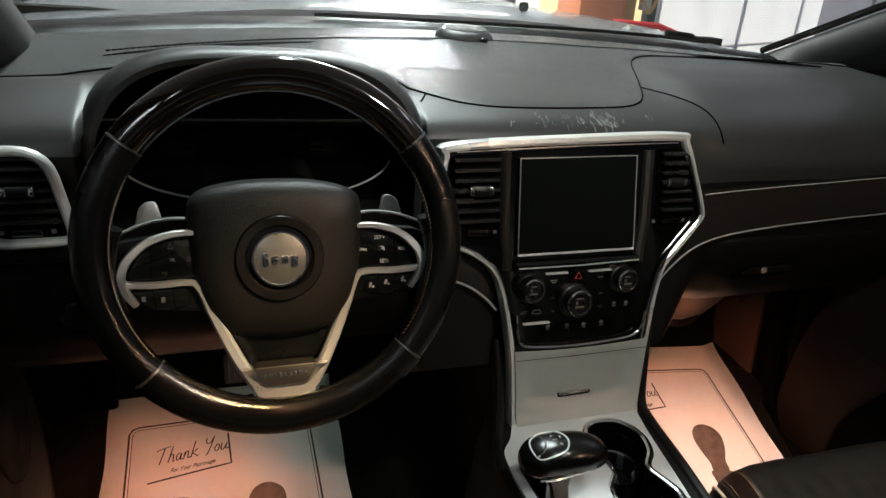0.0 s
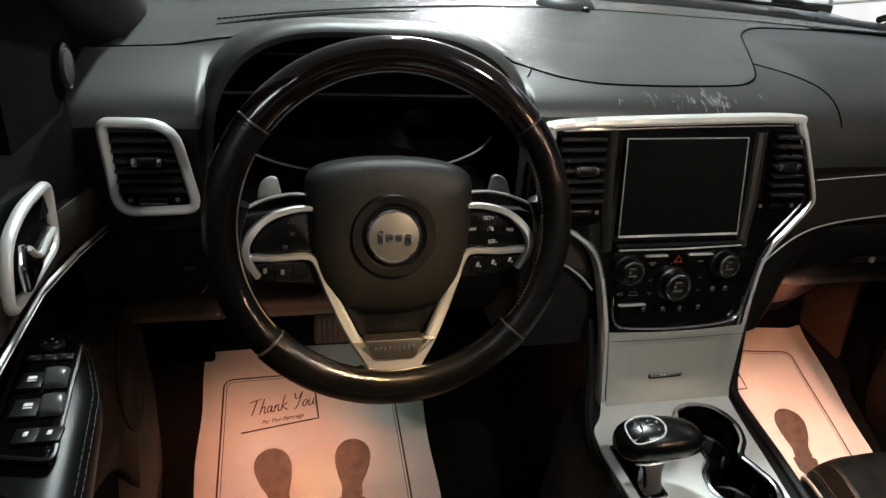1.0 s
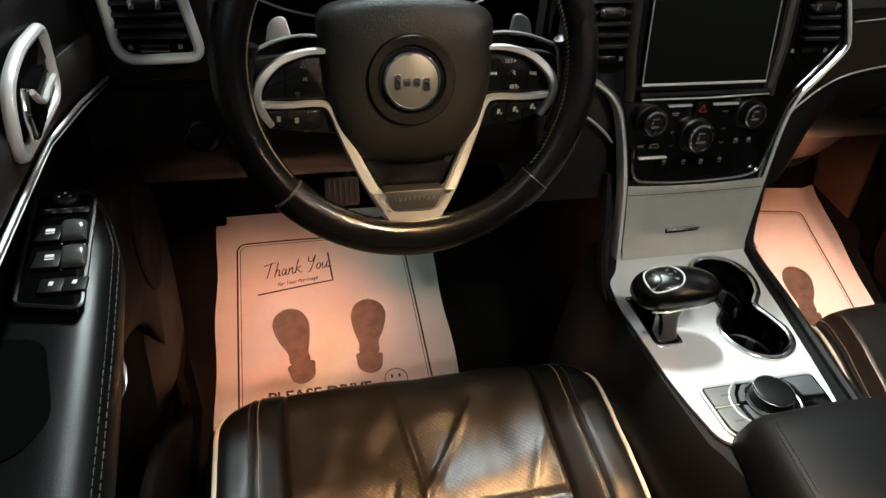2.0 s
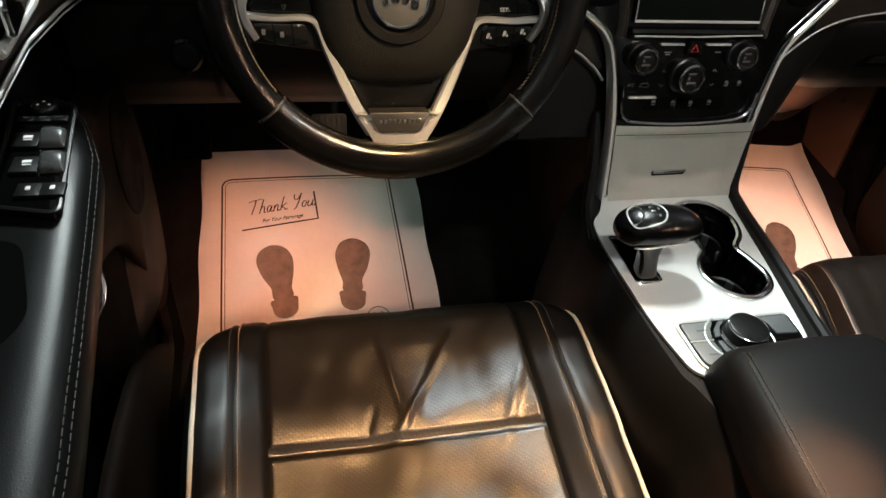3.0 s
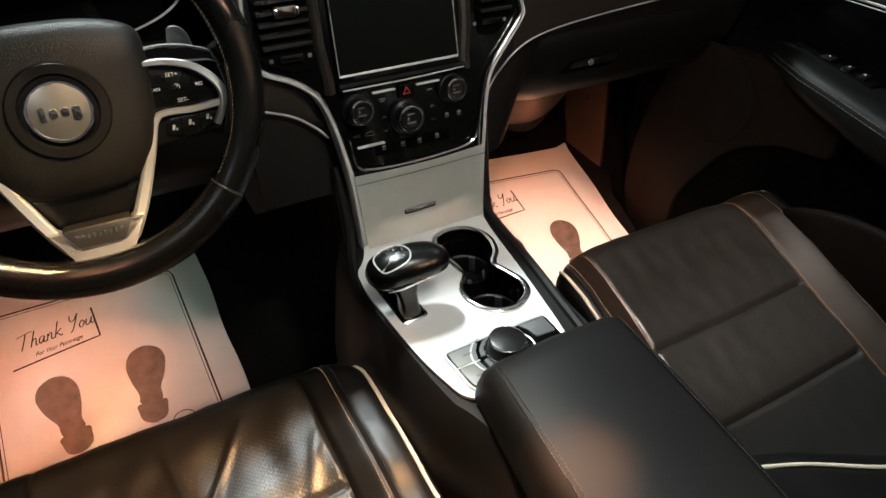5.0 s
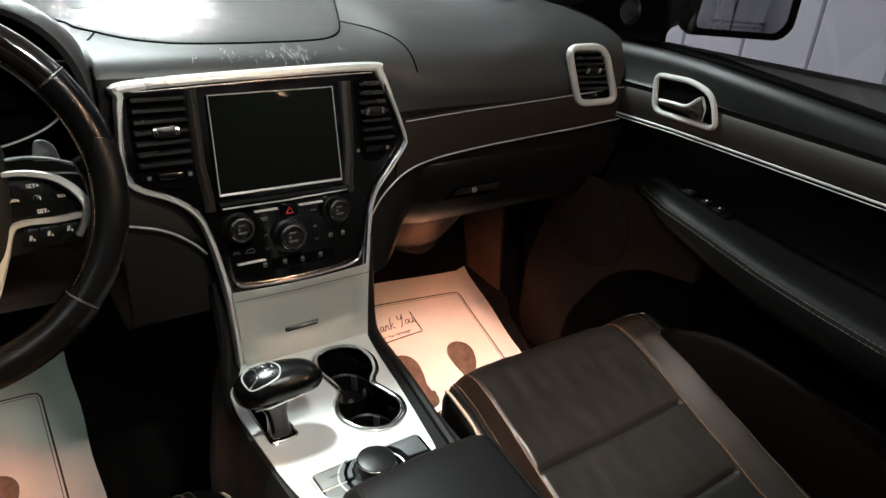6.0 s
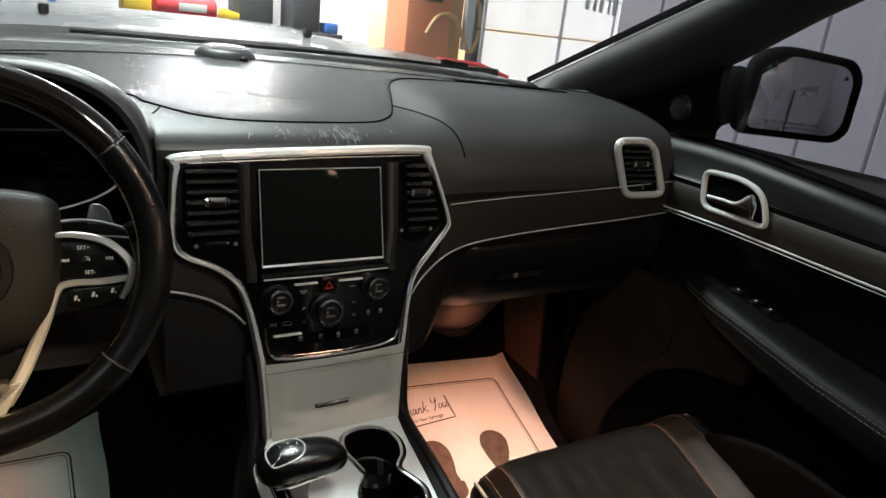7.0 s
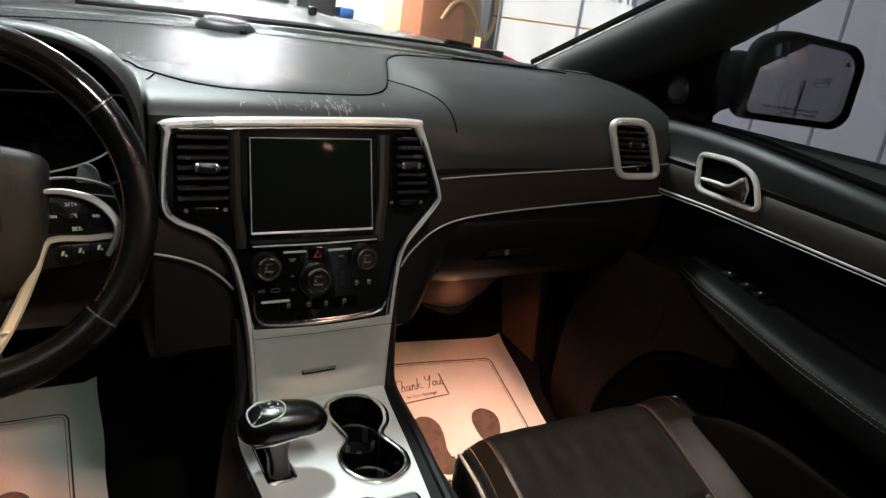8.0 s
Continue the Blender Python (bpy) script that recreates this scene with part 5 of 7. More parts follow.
for x, y, r in ((0.471, 0.009, 0.0375), (0.4525, -0.094, 0.0385)):
    m = pose(x, y, 0.2365)
    bm = B()
    turned(bm, [(0.0, 0.0), (r * 0.86, 0.0), (r * 0.90, 0.004), (r * 0.93, 0.028), (r, 0.030), (r, 0.0), (r, -0.001)], m, 40)
    liner = part("cup_liner", bm, MATTE, cup, "black rubber cup liner")
    for a in (40, 130, 220, 310):
        bm = B()
        box(bm, (0, 0, 0.018), (0.010, 0.003, 0.034), 0.001)
        bm.transform(m @ pose(0, 0, 0, 0, 0, a) @ pose(0, r * 0.93, 0, 12, 0, 0))
        part("grip_fin", bm, DARKGREY, liner)
    bm = B()
    box(bm, (0.006, -0.004, 0.0022), (0.007, 0.017, 0.0016), 0.0005, pose(0, 0, 0, 0, 0, -25))
    bm.transform(m)
    part("well_tag", bm, SCUFFED, liner, "small pale tag")
bm = B()
V = [[bm.verts.new((p[0], p[1], z)) for p in SLOT] for z in (ZP, 0.27)]
for i in range(len(SLOT)):
    bm.faces.new((V[0][i - 1], V[0][i], V[1][i], V[1][i - 1]))
bm.faces.new(V[1])
part("lever_slot", bm, PIANO, cons)
bm = B()
sweep(bm, [Vector((p[0], p[1], ZP + 0.001)) for p in SLOT], 0.0014, 0.0016, segs=6, closed=True)
part("slot_edge", bm, CHROME, cons, "thin chrome slot edge")
bm = B()
box(bm, (0.440, 0.0905, 0.3055), (0.212, 0.003, 0.007))
part("plate_joint", bm, DEEP, cons)

# gear lever
lever = thing("gear_lever", pose(0.326, -0.07, 0.29), "black T-shaped gear lever with chrome trim on a silver plate", "gear lever")
bm = B()
rings = []
for x, y, z, rx, ry in ((0.3255, -0.084, 0.272, 0.0165, 0.0165), (0.3255, -0.084, 0.304, 0.0160, 0.0160), (0.3250, -0.083, 0.312, 0.0145, 0.0145), (0.3235, -0.081, 0.330, 0.0128, 0.0130), (0.3215, -0.078, 0.345, 0.0140, 0.0140), (0.3200, -0.075, 0.356, 0.0185, 0.0170), (0.3210, -0.073, 0.366, 0.0240, 0.0190), (0.3220, -0.072, 0.374, 0.0250, 0.0190)):
    rings.append([Vector((x + rx * math.copysign(abs(math.cos(a)) ** 0.6, math.cos(a)), y + ry * math.copysign(abs(math.sin(a)) ** 0.6, math.sin(a)), z)) for a in np.linspace(0, 2 * math.pi, 36, endpoint=False)])
loft(bm, rings)
part("stalk", bm, PIANO, lever, "gloss black lever stalk")
bm = B()
sweep(bm, spline([(0.3095, -0.0995, 0.3105), (0.325, -0.1012, 0.3110), (0.3415, -0.0985, 0.3105), (0.3425, -0.084, 0.3105)], 6), 0.0011, segs=6)
part("foot_edge", bm, CHROME, lever, "thin chrome foot edge")
bm = B()
rings = []


def head_size(u):
    """Half-depth, half-height and middle height of the lever head, u along it."""
    k = (u + 0.054) / 0.112
    end = max(0.0, 1 - abs(2 * k - 1) ** (2.8 if k < 0.5 else 4.2)) ** 0.5
    return 0.0345 * max(end, 0.04) * (1 - 0.26 * k), 0.0262 * max(end, 0.04) * (1 - 0.26 * k), 0.3785 + 0.07 * u - 1.6 * u * u


for k in np.linspace(0, 1, 26):
    u = -0.054 + 0.112 * (0.5 - 0.5 * math.cos(math.pi * k))
    hy, hz, zc = head_size(u)
    rings.append([Vector((0.330 + u, -0.068 - 0.10 * u + hy * math.copysign(abs(math.cos(a)) ** 0.9, math.cos(a)), zc + hz * math.copysign(abs(math.sin(a)) ** 0.9, math.sin(a)))) for a in np.linspace(0, 2 * math.pi, 26, endpoint=False)])
loft(bm, rings)
head = part("lever_head", bm, WHEELLEATHER, lever, "smooth black lever head", angle=60)
bm = B()


def head_top(x, y, lift=0.0):
    """A point on the lever head's upper skin."""
    u = x - 0.330
    hy, hz, zc = head_size(u)
    dy = min(0.98, abs((y + 0.068 + 0.10 * u) / hy))
    return Vector((x, y, zc + hz * (1 - dy ** 2.22) ** 0.45 + lift))


sweep(bm, [head_top(p.x, p.y, 0.0006) for p in spline([(0.287, -0.068, 0), (0.291, -0.053, 0), (0.305, -0.047, 0), (0.322, -0.049, 0), (0.330, -0.060, 0), (0.332, -0.074, 0), (0.324, -0.086, 0), (0.305, -0.088, 0), (0.291, -0.083, 0)], 6, closed=True)], 0.0011, segs=6, closed=True)
part("inlay_ring", bm, SILVER, head, "chrome inlay ring")
bm = B()
for x, y, sx, sy in ((0.321, -0.052, 0.003, 0.002), (0.317, -0.060, 0.006, 0.002), (0.325, -0.064, 0.002, 0.005), (0.317, -0.068, 0.006, 0.002), (0.322, -0.077, 0.003, 0.004)):
    box(bm, head_top(x, y, 0.0003), (sx, sy, 0.0012), 0.0003)
part("gear_marks", bm, BADGE, head, "small silver gear marks")
bm = B()
sweep(bm, [head_top(p.x, p.y, 0.0004) for p in spline([(0.302, -0.050, 0), (0.304, -0.062, 0), (0.302, -0.074, 0), (0.294, -0.080, 0), (0.288, -0.078, 0)], 6)], 0.0013, segs=6)
part("button_edge", bm, CHROME, head)
bm = B()
sweep(bm, [Vector((x, y, z)) for x, y, z in ((0.293, -0.090, 0.3600), (0.31, -0.0965, 0.3640), (0.335, -0.0965, 0.3670), (0.360, -0.0935, 0.3680), (0.378, -0.087, 0.3670))], 0.0012, segs=6)
part("lower_trim", bm, CHROME, lever, "chrome lower trim")

# drive-mode switch panel


def cu_mid(pts):
    return sum(p[0] for p in pts) / len(pts)


sw = thing("drive_mode_switch", pose(0.405, -0.21, 0.31), "dark switch panel with rotary dial set in the console", "switch panel")


def cp(u, v, w):
    return Vector((u, v, ZP + w))


bm = B()
OUT = rounded([(0.324, -0.174), (0.480, -0.174), (0.478, -0.225), (0.455, -0.262), (0.345, -0.262), (0.326, -0.240)], [0.010, 0.010, 0.02, 0.02, 0.02, 0.01])
prism(bm, OUT, cp, 0.0005, 0.0022, 0.0005)
part("panel", bm, PIANO, sw)
bm = B()
sweep(bm, [cp(p.x, p.y, 0.002) for p in OUT], 0.0020, 0.0015, segs=6, closed=True)
part("panel_edge", bm, SILVER, sw, "silver panel edge")
for pts in ([(0.328, -0.178), (0.372, -0.178), (0.362, -0.190), (0.357, -0.205), (0.328, -0.205)], [(0.328, -0.208), (0.3565, -0.208), (0.358, -0.225), (0.366, -0.242), (0.340, -0.246), (0.330, -0.238)], [(0.379, -0.178), (0.402, -0.178), (0.385, -0.188), (0.376, -0.203), (0.362, -0.203), (0.367, -0.190)], [(0.362, -0.208), (0.374, -0.208), (0.377, -0.226), (0.386, -0.242), (0.371, -0.242), (0.363, -0.225)], [(0.434, -0.178), (0.474, -0.178), (0.473, -0.208), (0.444, -0.206), (0.442, -0.190)]):
    bm = B()
    prism(bm, rounded(pts, 0.003, 3), cp, 0.001, 0.0045, 0.0008)
    b1 = part("button", bm, DARKGREY if cu_mid(pts) > 0.36 else GREYKEY, sw)
    cu, cv = sum(p[0] for p in pts) / len(pts), sum(p[1] for p in pts) / len(pts)
    bm = B()
    prism(bm, [(cu - 0.006, cv - 0.001), (cu + 0.006, cv - 0.001), (cu + 0.006, cv + 0.001), (cu - 0.006, cv + 0.001)], cp, 0.004, 0.0049)
    part("button_mark", bm, DIMMARK, b1)
bm = B()
turned(bm, [(0.028, 0.0), (0.028, 0.004), (0.0245, 0.006), (0.0235, 0.019), (0.0222, 0.0215), (0.019, 0.0225), (0, 0.0230)], pose(0.3965, -0.208, ZP + 0.002), 40)
dial = part("dial", bm, MATTE, sw, "black rotary dial")
bm = B()
sweep(bm, [Vector((0.3965 + 0.0278 * math.cos(a), -0.208 + 0.0278 * math.sin(a), ZP + 0.0070)) for a in np.linspace(0, 2 * math.pi, 40, endpoint=False)], 0.0014, segs=6, closed=True)
part("dial_ring", bm, CHROME, dial, "chrome ring")
bm = B()
sweep(bm, [Vector((0.3965 + 0.0230 * math.cos(a), -0.208 + 0.0230 * math.sin(a), ZP + 0.0222)) for a in np.linspace(0, 2 * math.pi, 40, endpoint=False)], 0.0009, segs=6, closed=True)
part("dial_ring", bm, CHROME, dial, "chrome ring")
for a0, a1, rad in ((118, 236, 0.0465), (-30, 52, 0.0385)):
    bm = B()
    sweep(bm, [Vector((0.3965 + rad * math.cos(radians(a)), -0.208 + 0.86 * rad * math.sin(radians(a)), ZP + 0.0040)) for a in np.linspace(a0, a1, 20)], 0.0014, 0.0010, segs=6)
    part("divider", bm, SILVER, sw, "thin silver divider")
bm = B()
sweep(bm, [Vector((0.327, -0.2065, ZP + 0.004)), Vector((0.358, -0.2065, ZP + 0.004))], 0.0012, 0.001, segs=6)
part("divider", bm, SILVER, sw, "thin silver divider")

# armrest lid
arm = thing("console_armrest", pose(0.425, -0.4, 0.30), "black stitched leather armrest lid behind the switches", "armrest")
bm = B()
rings = []
for y, k in ((-0.250, 0.2), (-0.251, 0.55), (-0.256, 0.8), (-0.268, 0.94), (-0.29, 1.0), (-0.36, 1.02), (-0.48, 1.02), (-0.66, 1.0)):
    skew = 0.145 * min(0.0, y + 0.27)
    l, r = 0.318 + 0.010 * (1 - k) + skew, 0.528 - 0.012 * (1 - k) + skew
    zt = 0.318 + 0.050 * k + 0.004 * smooth(-0.25, -0.45, y)
    prof = [(l + 0.006, 0.29), (l, 0.312), (l + 0.002, zt - 0.020), (l + 0.009, zt - 0.006), (l + 0.024, zt), ((l + r) / 2, zt + 0.006 * k), (r - 0.024, zt), (r - 0.009, zt - 0.006), (r - 0.002, zt - 0.020), (r, 0.312), (r - 0.006, 0.29)]
    rings.append([Vector((x, y, z)) for x, z in prof])
loft(bm, rings)
lid = part("lid", bm, LIDLEATHER, arm, "smooth black leather lid", angle=70)
for off in (0.0165, 0.022, 0.1935):
    bm = B()
    for i in range(75):
        y = -0.272 - 0.005 * i
        z = 0.3685 + 0.004 * smooth(-0.25, -0.45, y)
        x = 0.318 + off + 0.145 * min(0.0, y + 0.27)
        sweep(bm, [Vector((x, y, z - 0.0005)), Vector((x, y - 0.0017, z + 0.0007)), Vector((x, y - 0.0034, z - 0.0005))], 0.0006, segs=4)
    part("stitching", bm, GREYTHREAD, lid, "grey stitching")

# ---- seats ----


def build_seat(cx, cy, label, name, strip_mat, creases, slope, pane, strip, edge, rise, seams, roll):
    """pane, strip, edge: half-widths of the middle panel, its side strips and the flat top; rise: height gained across each strip; roll: radius of the outer edge."""
    s = thing(name, pose(cx, cy - 0.3, -0.05), label, "car seat", "front seats")

    def H(x, y):
        ax = abs(x)
        z = 0.196 - 0.010 * (1 - min(1, ax / pane) ** 2) + rise[x > 0] * (0.55 + 0.45 * smooth(-0.05, -0.22, y)) * smooth(pane - 0.013, strip + 0.016, ax)
        z -= 0.0045 * math.exp(-((ax - pane) / 0.003) ** 2) + 0.002 * math.exp(-((ax - strip) / 0.003) ** 2)
        if ax < pane:
            for y0 in seams:
                z -= 0.009 * math.exp(-((y - y0) / 0.0042) ** 2)
                z += 0.003 * math.exp(-((y - y0 - 0.035) / 0.03) ** 2)
            for (xa, ya), (xb, yb), w, h in creases:
                d = Vector((xb - xa, yb - ya))
                t = max(0, min(1, ((x - xa) * d.x + (y - ya) * d.y) / d.length_squared))
                dd = math.hypot(x - xa - d.x * t, y - ya - d.y * t)
                z += h * math.exp(-(dd / w) ** 2) * math.sin(math.pi * (0.15 + 0.7 * t))
        z += slope * (y + 0.09) if y < -0.09 else 0.6 * slope * (y + 0.09)
        z += (0.0050 - 0.0035 * smooth(pane - 0.013, strip, ax)) * (1.0 if cx < 0.4 else 0.35) * noise.noise(Vector((x * 9 + cx, y * 9, 1.7))) + 0.0020 * noise.noise(Vector((x * 30, y * 22, 4.1 + cx)))
        return z

    def pt(x, row):
        """row > 0: over the top towards the back; row <= 0: over the rolled front edge."""
        side = 0.0
        if row >= 0:
            y, drop = -0.055 - row, 0.0
            f = 0.0
        else:
            a = min(1.0, -row)
            ang = a * math.pi / 2
            y, drop = -0.055 + 0.055 * math.sin(ang), 0.055 * (1 - math.cos(ang))
            if row < -1:
                drop += (-row - 1) * 0.10
            f = a
        ax = abs(x)
        xx, sd = x, 0.0
        if ax > edge:
            over = ax - edge
            ang = min(over / (1.5 * roll), math.pi / 2)
            xx = math.copysign(edge + roll * math.sin(ang), x)
            sd = roll * (1 - math.cos(ang)) + max(0, over - 2.357 * roll)
        z = H(math.copysign(min(ax, edge), x), y) - drop - sd
        xx *= ((1.04 if x < 0 else 1.06) if cx < 0.4 else 1.0) - 0.12 * f * f * (ax / 0.25)
        y -= 0.045 * (min(ax, 0.25) / 0.25) ** 3.5 * (1 - 0.8 * smooth(0.0, 0.25, max(row, 0)))
        return Vector((cx + xx, cy + y, max(z, 0.0)))

    front = [-1.9, -1.4, -1.15, -1.0, -0.85, -0.7, -0.55, -0.4, -0.25, -0.12]
    rows = front + list(np.linspace(0, 0.46, 100))
    zones = (("cushion_panel", -pane, pane, 84, PERF if cx < 0.4 else PERFLIT, "perforated black leather panel"), ("cushion_strip", -strip, -pane, 12, strip_mat, ""), ("cushion_strip", pane, strip, 12, strip_mat, ""), ("bolster", -edge - 0.175, -strip, 34, LEATHER, "smooth black leather bolster"), ("bolster", strip, edge + 0.175, 34, LEATHER, "smooth black leather bolster"))
    for nm, a, b, n, mt, lab in zones:
        bm = B()
        loft(bm, [[pt(x, r) for x in np.linspace(a, b, n)] for r in rows], closed=False)
        part(nm, bm, mt, s, lab, angle=80)
    # piping and stitches
    for sg in (-1, 1):
        bm = B()
        sweep(bm, [pt(sg * (edge + 0.9 * roll), r) + Vector((0, 0, 0.0015)) for r in [-1.6, -1.2, -1.0, -0.8, -0.6, -0.4, -0.2] + list(np.linspace(0, 0.44, 40))], 0.0030, segs=8)
        part("piping", bm, PIPING, s, "cream piping")
        for off in (strip - 0.005, strip + 0.0055):
            bm = B()
            L = [pt(sg * off, r) for r in list(np.linspace(-0.9, 0, 24)) + list(np.linspace(0.005, 0.44, 88))]
            for i in range(len(L) - 1):
                sweep(bm, [L[i], (L[i] + L[i + 1]) / 2 + Vector((0, 0, 0.0011)), L[i].lerp(L[i + 1], 0.75)], 0.00065, segs=4)
            part("stitching", bm, THREAD if off < strip else GREYTHREAD, s, "tan seam stitching")
        if strip_mat is BROWN:
            bm = B()
            sweep(bm, [pt(sg * (pane + 0.0025), r) + Vector((0, 0, 0.0004)) for r in [-1.0, -0.8, -0.6, -0.4, -0.2] + list(np.linspace(0, 0.44, 50))], 0.0013, segs=6)
            part("strip_edge", bm, TANEDGE, s, "worn tan leather edge")
    # base
    bm = B()
    top = 0.156 - 0.41 * slope
    box(bm, (cx, cy - 0.31, (top - 0.06) / 2), (0.44, 0.44, top + 0.06), 0.02)
    part("seat_base", bm, MATTE, s, "black plastic seat base")
    return s


WORN = (((0.075, -0.075), (-0.02, -0.225), 0.0040, 0.0050), ((-0.022, -0.06), (-0.003, -0.20), 0.0036, 0.0040), ((0.11, -0.24), (0.155, -0.13), 0.006, 0.003), ((0.03, -0.12), (0.02, -0.20), 0.020, -0.005), ((0.10, -0.08), (0.09, -0.16), 0.022, -0.004), ((-0.05, -0.21), (-0.038, -0.175), 0.003, -0.004), ((-0.10, -0.09), (-0.13, -0.17), 0.010, 0.002))
SOFT = (((-0.02, -0.06), (0.0, -0.16), 0.012, 0.0012), ((0.06, -0.06), (0.075, -0.15), 0.014, 0.0012), ((-0.09, -0.07), (-0.08, -0.17), 0.016, 0.001))
seat_l = build_seat(0.007, 0.028, "worn black leather driver seat with creases and cream piping", "driver_seat", LEATHER, WORN, 0.16, 0.163, 0.199, 0.225, (0.021, 0.021), (-0.220, -0.360), 0.030)
seat_r = build_seat(0.902, 0.055, "black leather passenger seat with brown strips and cream piping", "passenger_seat", BROWN, SOFT, 0.40, 0.184, 0.234, 0.244, (0.010, 0.045), (-0.232, -0.372), 0.020)


def backrest(s, cx, cy, base, lean):
    m = pose(cx, cy, base, lean, 0, 0)
    for nm, a, b, n, mt in (("backrest_panel", -0.15, 0.15, 18, PERF), ("backrest_bolster", -0.25, -0.15, 14, LEATHER), ("backrest_bolster", 0.15, 0.25, 14, LEATHER)):
        bm = B()
        rings = []
        for h in np.linspace(0, 0.60, 18):
            ring = []
            for x in np.linspace(a, b, n):
                ax = abs(x)
                f = 0.035 * smooth(0.14, 0.205, ax) - 0.05 * smooth(0.215, 0.25, ax) ** 2 - 0.006 * math.exp(-((ax - 0.15) / 0.005) ** 2)
                ring.append(m @ Vector((x * (1 - 0.12 * h), 0.03 + f - 0.03 * (h / 0.6) ** 3, h)))
            ring += [m @ Vector((x * (1 - 0.12 * h), -0.09, h)) for x in (b, a)]
            rings.append(ring)
        loft(bm, rings)
        part(nm, bm, mt, s, angle=70)
    for sg in (-1, 1):
        bm = B()
        sweep(bm, [m @ Vector((sg * 0.236 * (1 - 0.12 * h), 0.05, h)) for h in np.linspace(0.20, 0.58, 14)], 0.003, segs=8)
        part("backrest_piping", bm, PIPING, s, "cream piping")


backrest(seat_r, 0.902, -0.60, 0.05, 16)
LUMBAR = [(0.68, -0.385, 0.085), (0.74, -0.402, 0.075), (0.80, -0.430, 0.075), (0.89, -0.482, 0.070), (0.98, -0.525, 0.064), (1.06, -0.565, 0.060), (1.13, -0.600, 0.060)]
bm = B()
sweep(bm, spline([(x, y + 0.012, z - 0.014) for x, y, z in LUMBAR], 6), 0.022, 0.018, segs=12)
part("backrest_roll", bm, LEATHER, seat_r, "black leather lower roll")
bm = B()
loft(bm, [[Vector((p.x, p.y + dy, p.z + dz)) for dy, dz in ((0.0, 0.0), (-0.012, 0.003), (-0.06, 0.012), (-0.13, 0.035), (-0.15, 0.035), (-0.15, -0.05), (-0.02, -0.05))] for p in spline(LUMBAR, 5)])
part("backrest_foot", bm, LEATHER, seat_r, "black leather backrest foot", angle=60)
bm = B()
sweep(bm, spline([(x, y + 0.003, z + 0.002) for x, y, z in LUMBAR], 6), 0.0032, segs=8)
part("backrest_piping", bm, PIPING, seat_r, "cream piping")
backrest(seat_l, 0.007, -0.60, 0.17, 48)

BUCKLE = (0.279, -0.345, 0.187)
# seat belt buckle between the driver's seat and the console
buckle = thing("seat_belt_buckle", pose(BUCKLE[0], BUCKLE[1], 0.08), "black seat belt buckle with red button beside the seat", "buckle")
m = pose(BUCKLE[0], BUCKLE[1], BUCKLE[2], 14, 4, 12)
bm = B()
box(bm, (0, 0, -0.035), (0.032, 0.022, 0.075), 0.005)
bm.transform(m)
part("housing", bm, MATTE, buckle)
bm = B()
box(bm, (0, -0.003, 0.0035), (0.024, 0.011, 0.008), 0.002)
bm.transform(m)
part("button", bm, RED, buckle, "red release button")
bm = B()
sweep(bm, spline([m @ Vector((0, 0, -0.07)), m @ Vector((0, 0.004, -0.11)), Vector((BUCKLE[0], BUCKLE[1] + 0.03, 0.03)), Vector((BUCKLE[0], BUCKLE[1] + 0.04, -0.05))], 5), 0.012, 0.004, segs=8, up=(0, 1, 0))
part("stalk", bm, MATTE, buckle)

# ---- steering wheel ----
WM = pose(0.0015, 0, 0.642, 76, 0, 0)
wheel = thing("steering_wheel", WM, "black leather and dark wood steering wheel with silver spokes", "steering wheel")


def arc_pts(a0, a1, r, n, w=0.0):
    return [Vector((r * math.cos(radians(a)), r * math.sin(radians(a)), w)) for a in np.linspace(a0, a1, n)]


RIM = 0.1775
for nm, a0, a1, mt, lab in (("rim_top", 38.5, 141.5, RIMWOOD, "dark lacquered wood rim"), ("rim_side", -41, 37.5, WHEELLEATHER, "smooth black leather rim"), ("rim_side", 142.5, 221, WHEELLEATHER, "smooth black leather rim"), ("rim_bottom", 222, 318, WHEELLEATHER, "worn shiny black leather rim")):
    bm = B()
    P = arc_pts(a0, a1, RIM, max(12, int(abs(a1 - a0) / 3)))
    fat = 1.10 if nm == "rim_bottom" else 1.0
    sweep(bm, P, 0.0182 * fat, 0.0160, segs=16, up=(0, 0, 1))
    part(nm, bm, mt, wheel, lab, local=True, angle=60)
for a in (38, 142, -41.5, 221.5):
    bm = B()
    sweep(bm, arc_pts(a - 0.2, a + 0.2, RIM, 3), 0.0187, 0.0165, segs=16)
    part("rim_joint", bm, BADGE, wheel, local=True)
# stitching along the inside of the leather
for a0, a1 in ((-38, 30), (150, 218), (228, 312)):
    bm = B()
    n = int((a1 - a0) * 0.62)
    for k in range(n):
        a = a0 + (a1 - a0) * k / n
        P = [Vector(((RIM - 0.0172) * math.cos(radians(a + d)), (RIM - 0.0172) * math.sin(radians(a + d)), 0.0055 + w)) for d, w in ((0, -0.002), (0.6, 0.0008), (1.2, 0.002))]
        sweep(bm, P, 0.0006, segs=4)
    part("stitching", bm, THREAD, wheel, "tan baseball stitching", local=True)


def wp(u, v, w):
    return Vector((u, v, w))


# hub with airbag cover
HUB = spline([(-0.092, 0.032, 0), (-0.084, 0.057, 0), (-0.046, 0.068, 0), (0, 0.0705, 0), (0.046, 0.068, 0), (0.084, 0.057, 0), (0.092, 0.032, 0), (0.087, -0.030, 0), (0.072, -0.075, 0), (0.048, -0.097, 0), (0, -0.103, 0), (-0.048, -0.097, 0), (-0.072, -0.075, 0), (-0.087, -0.030, 0)], 4, closed=True)
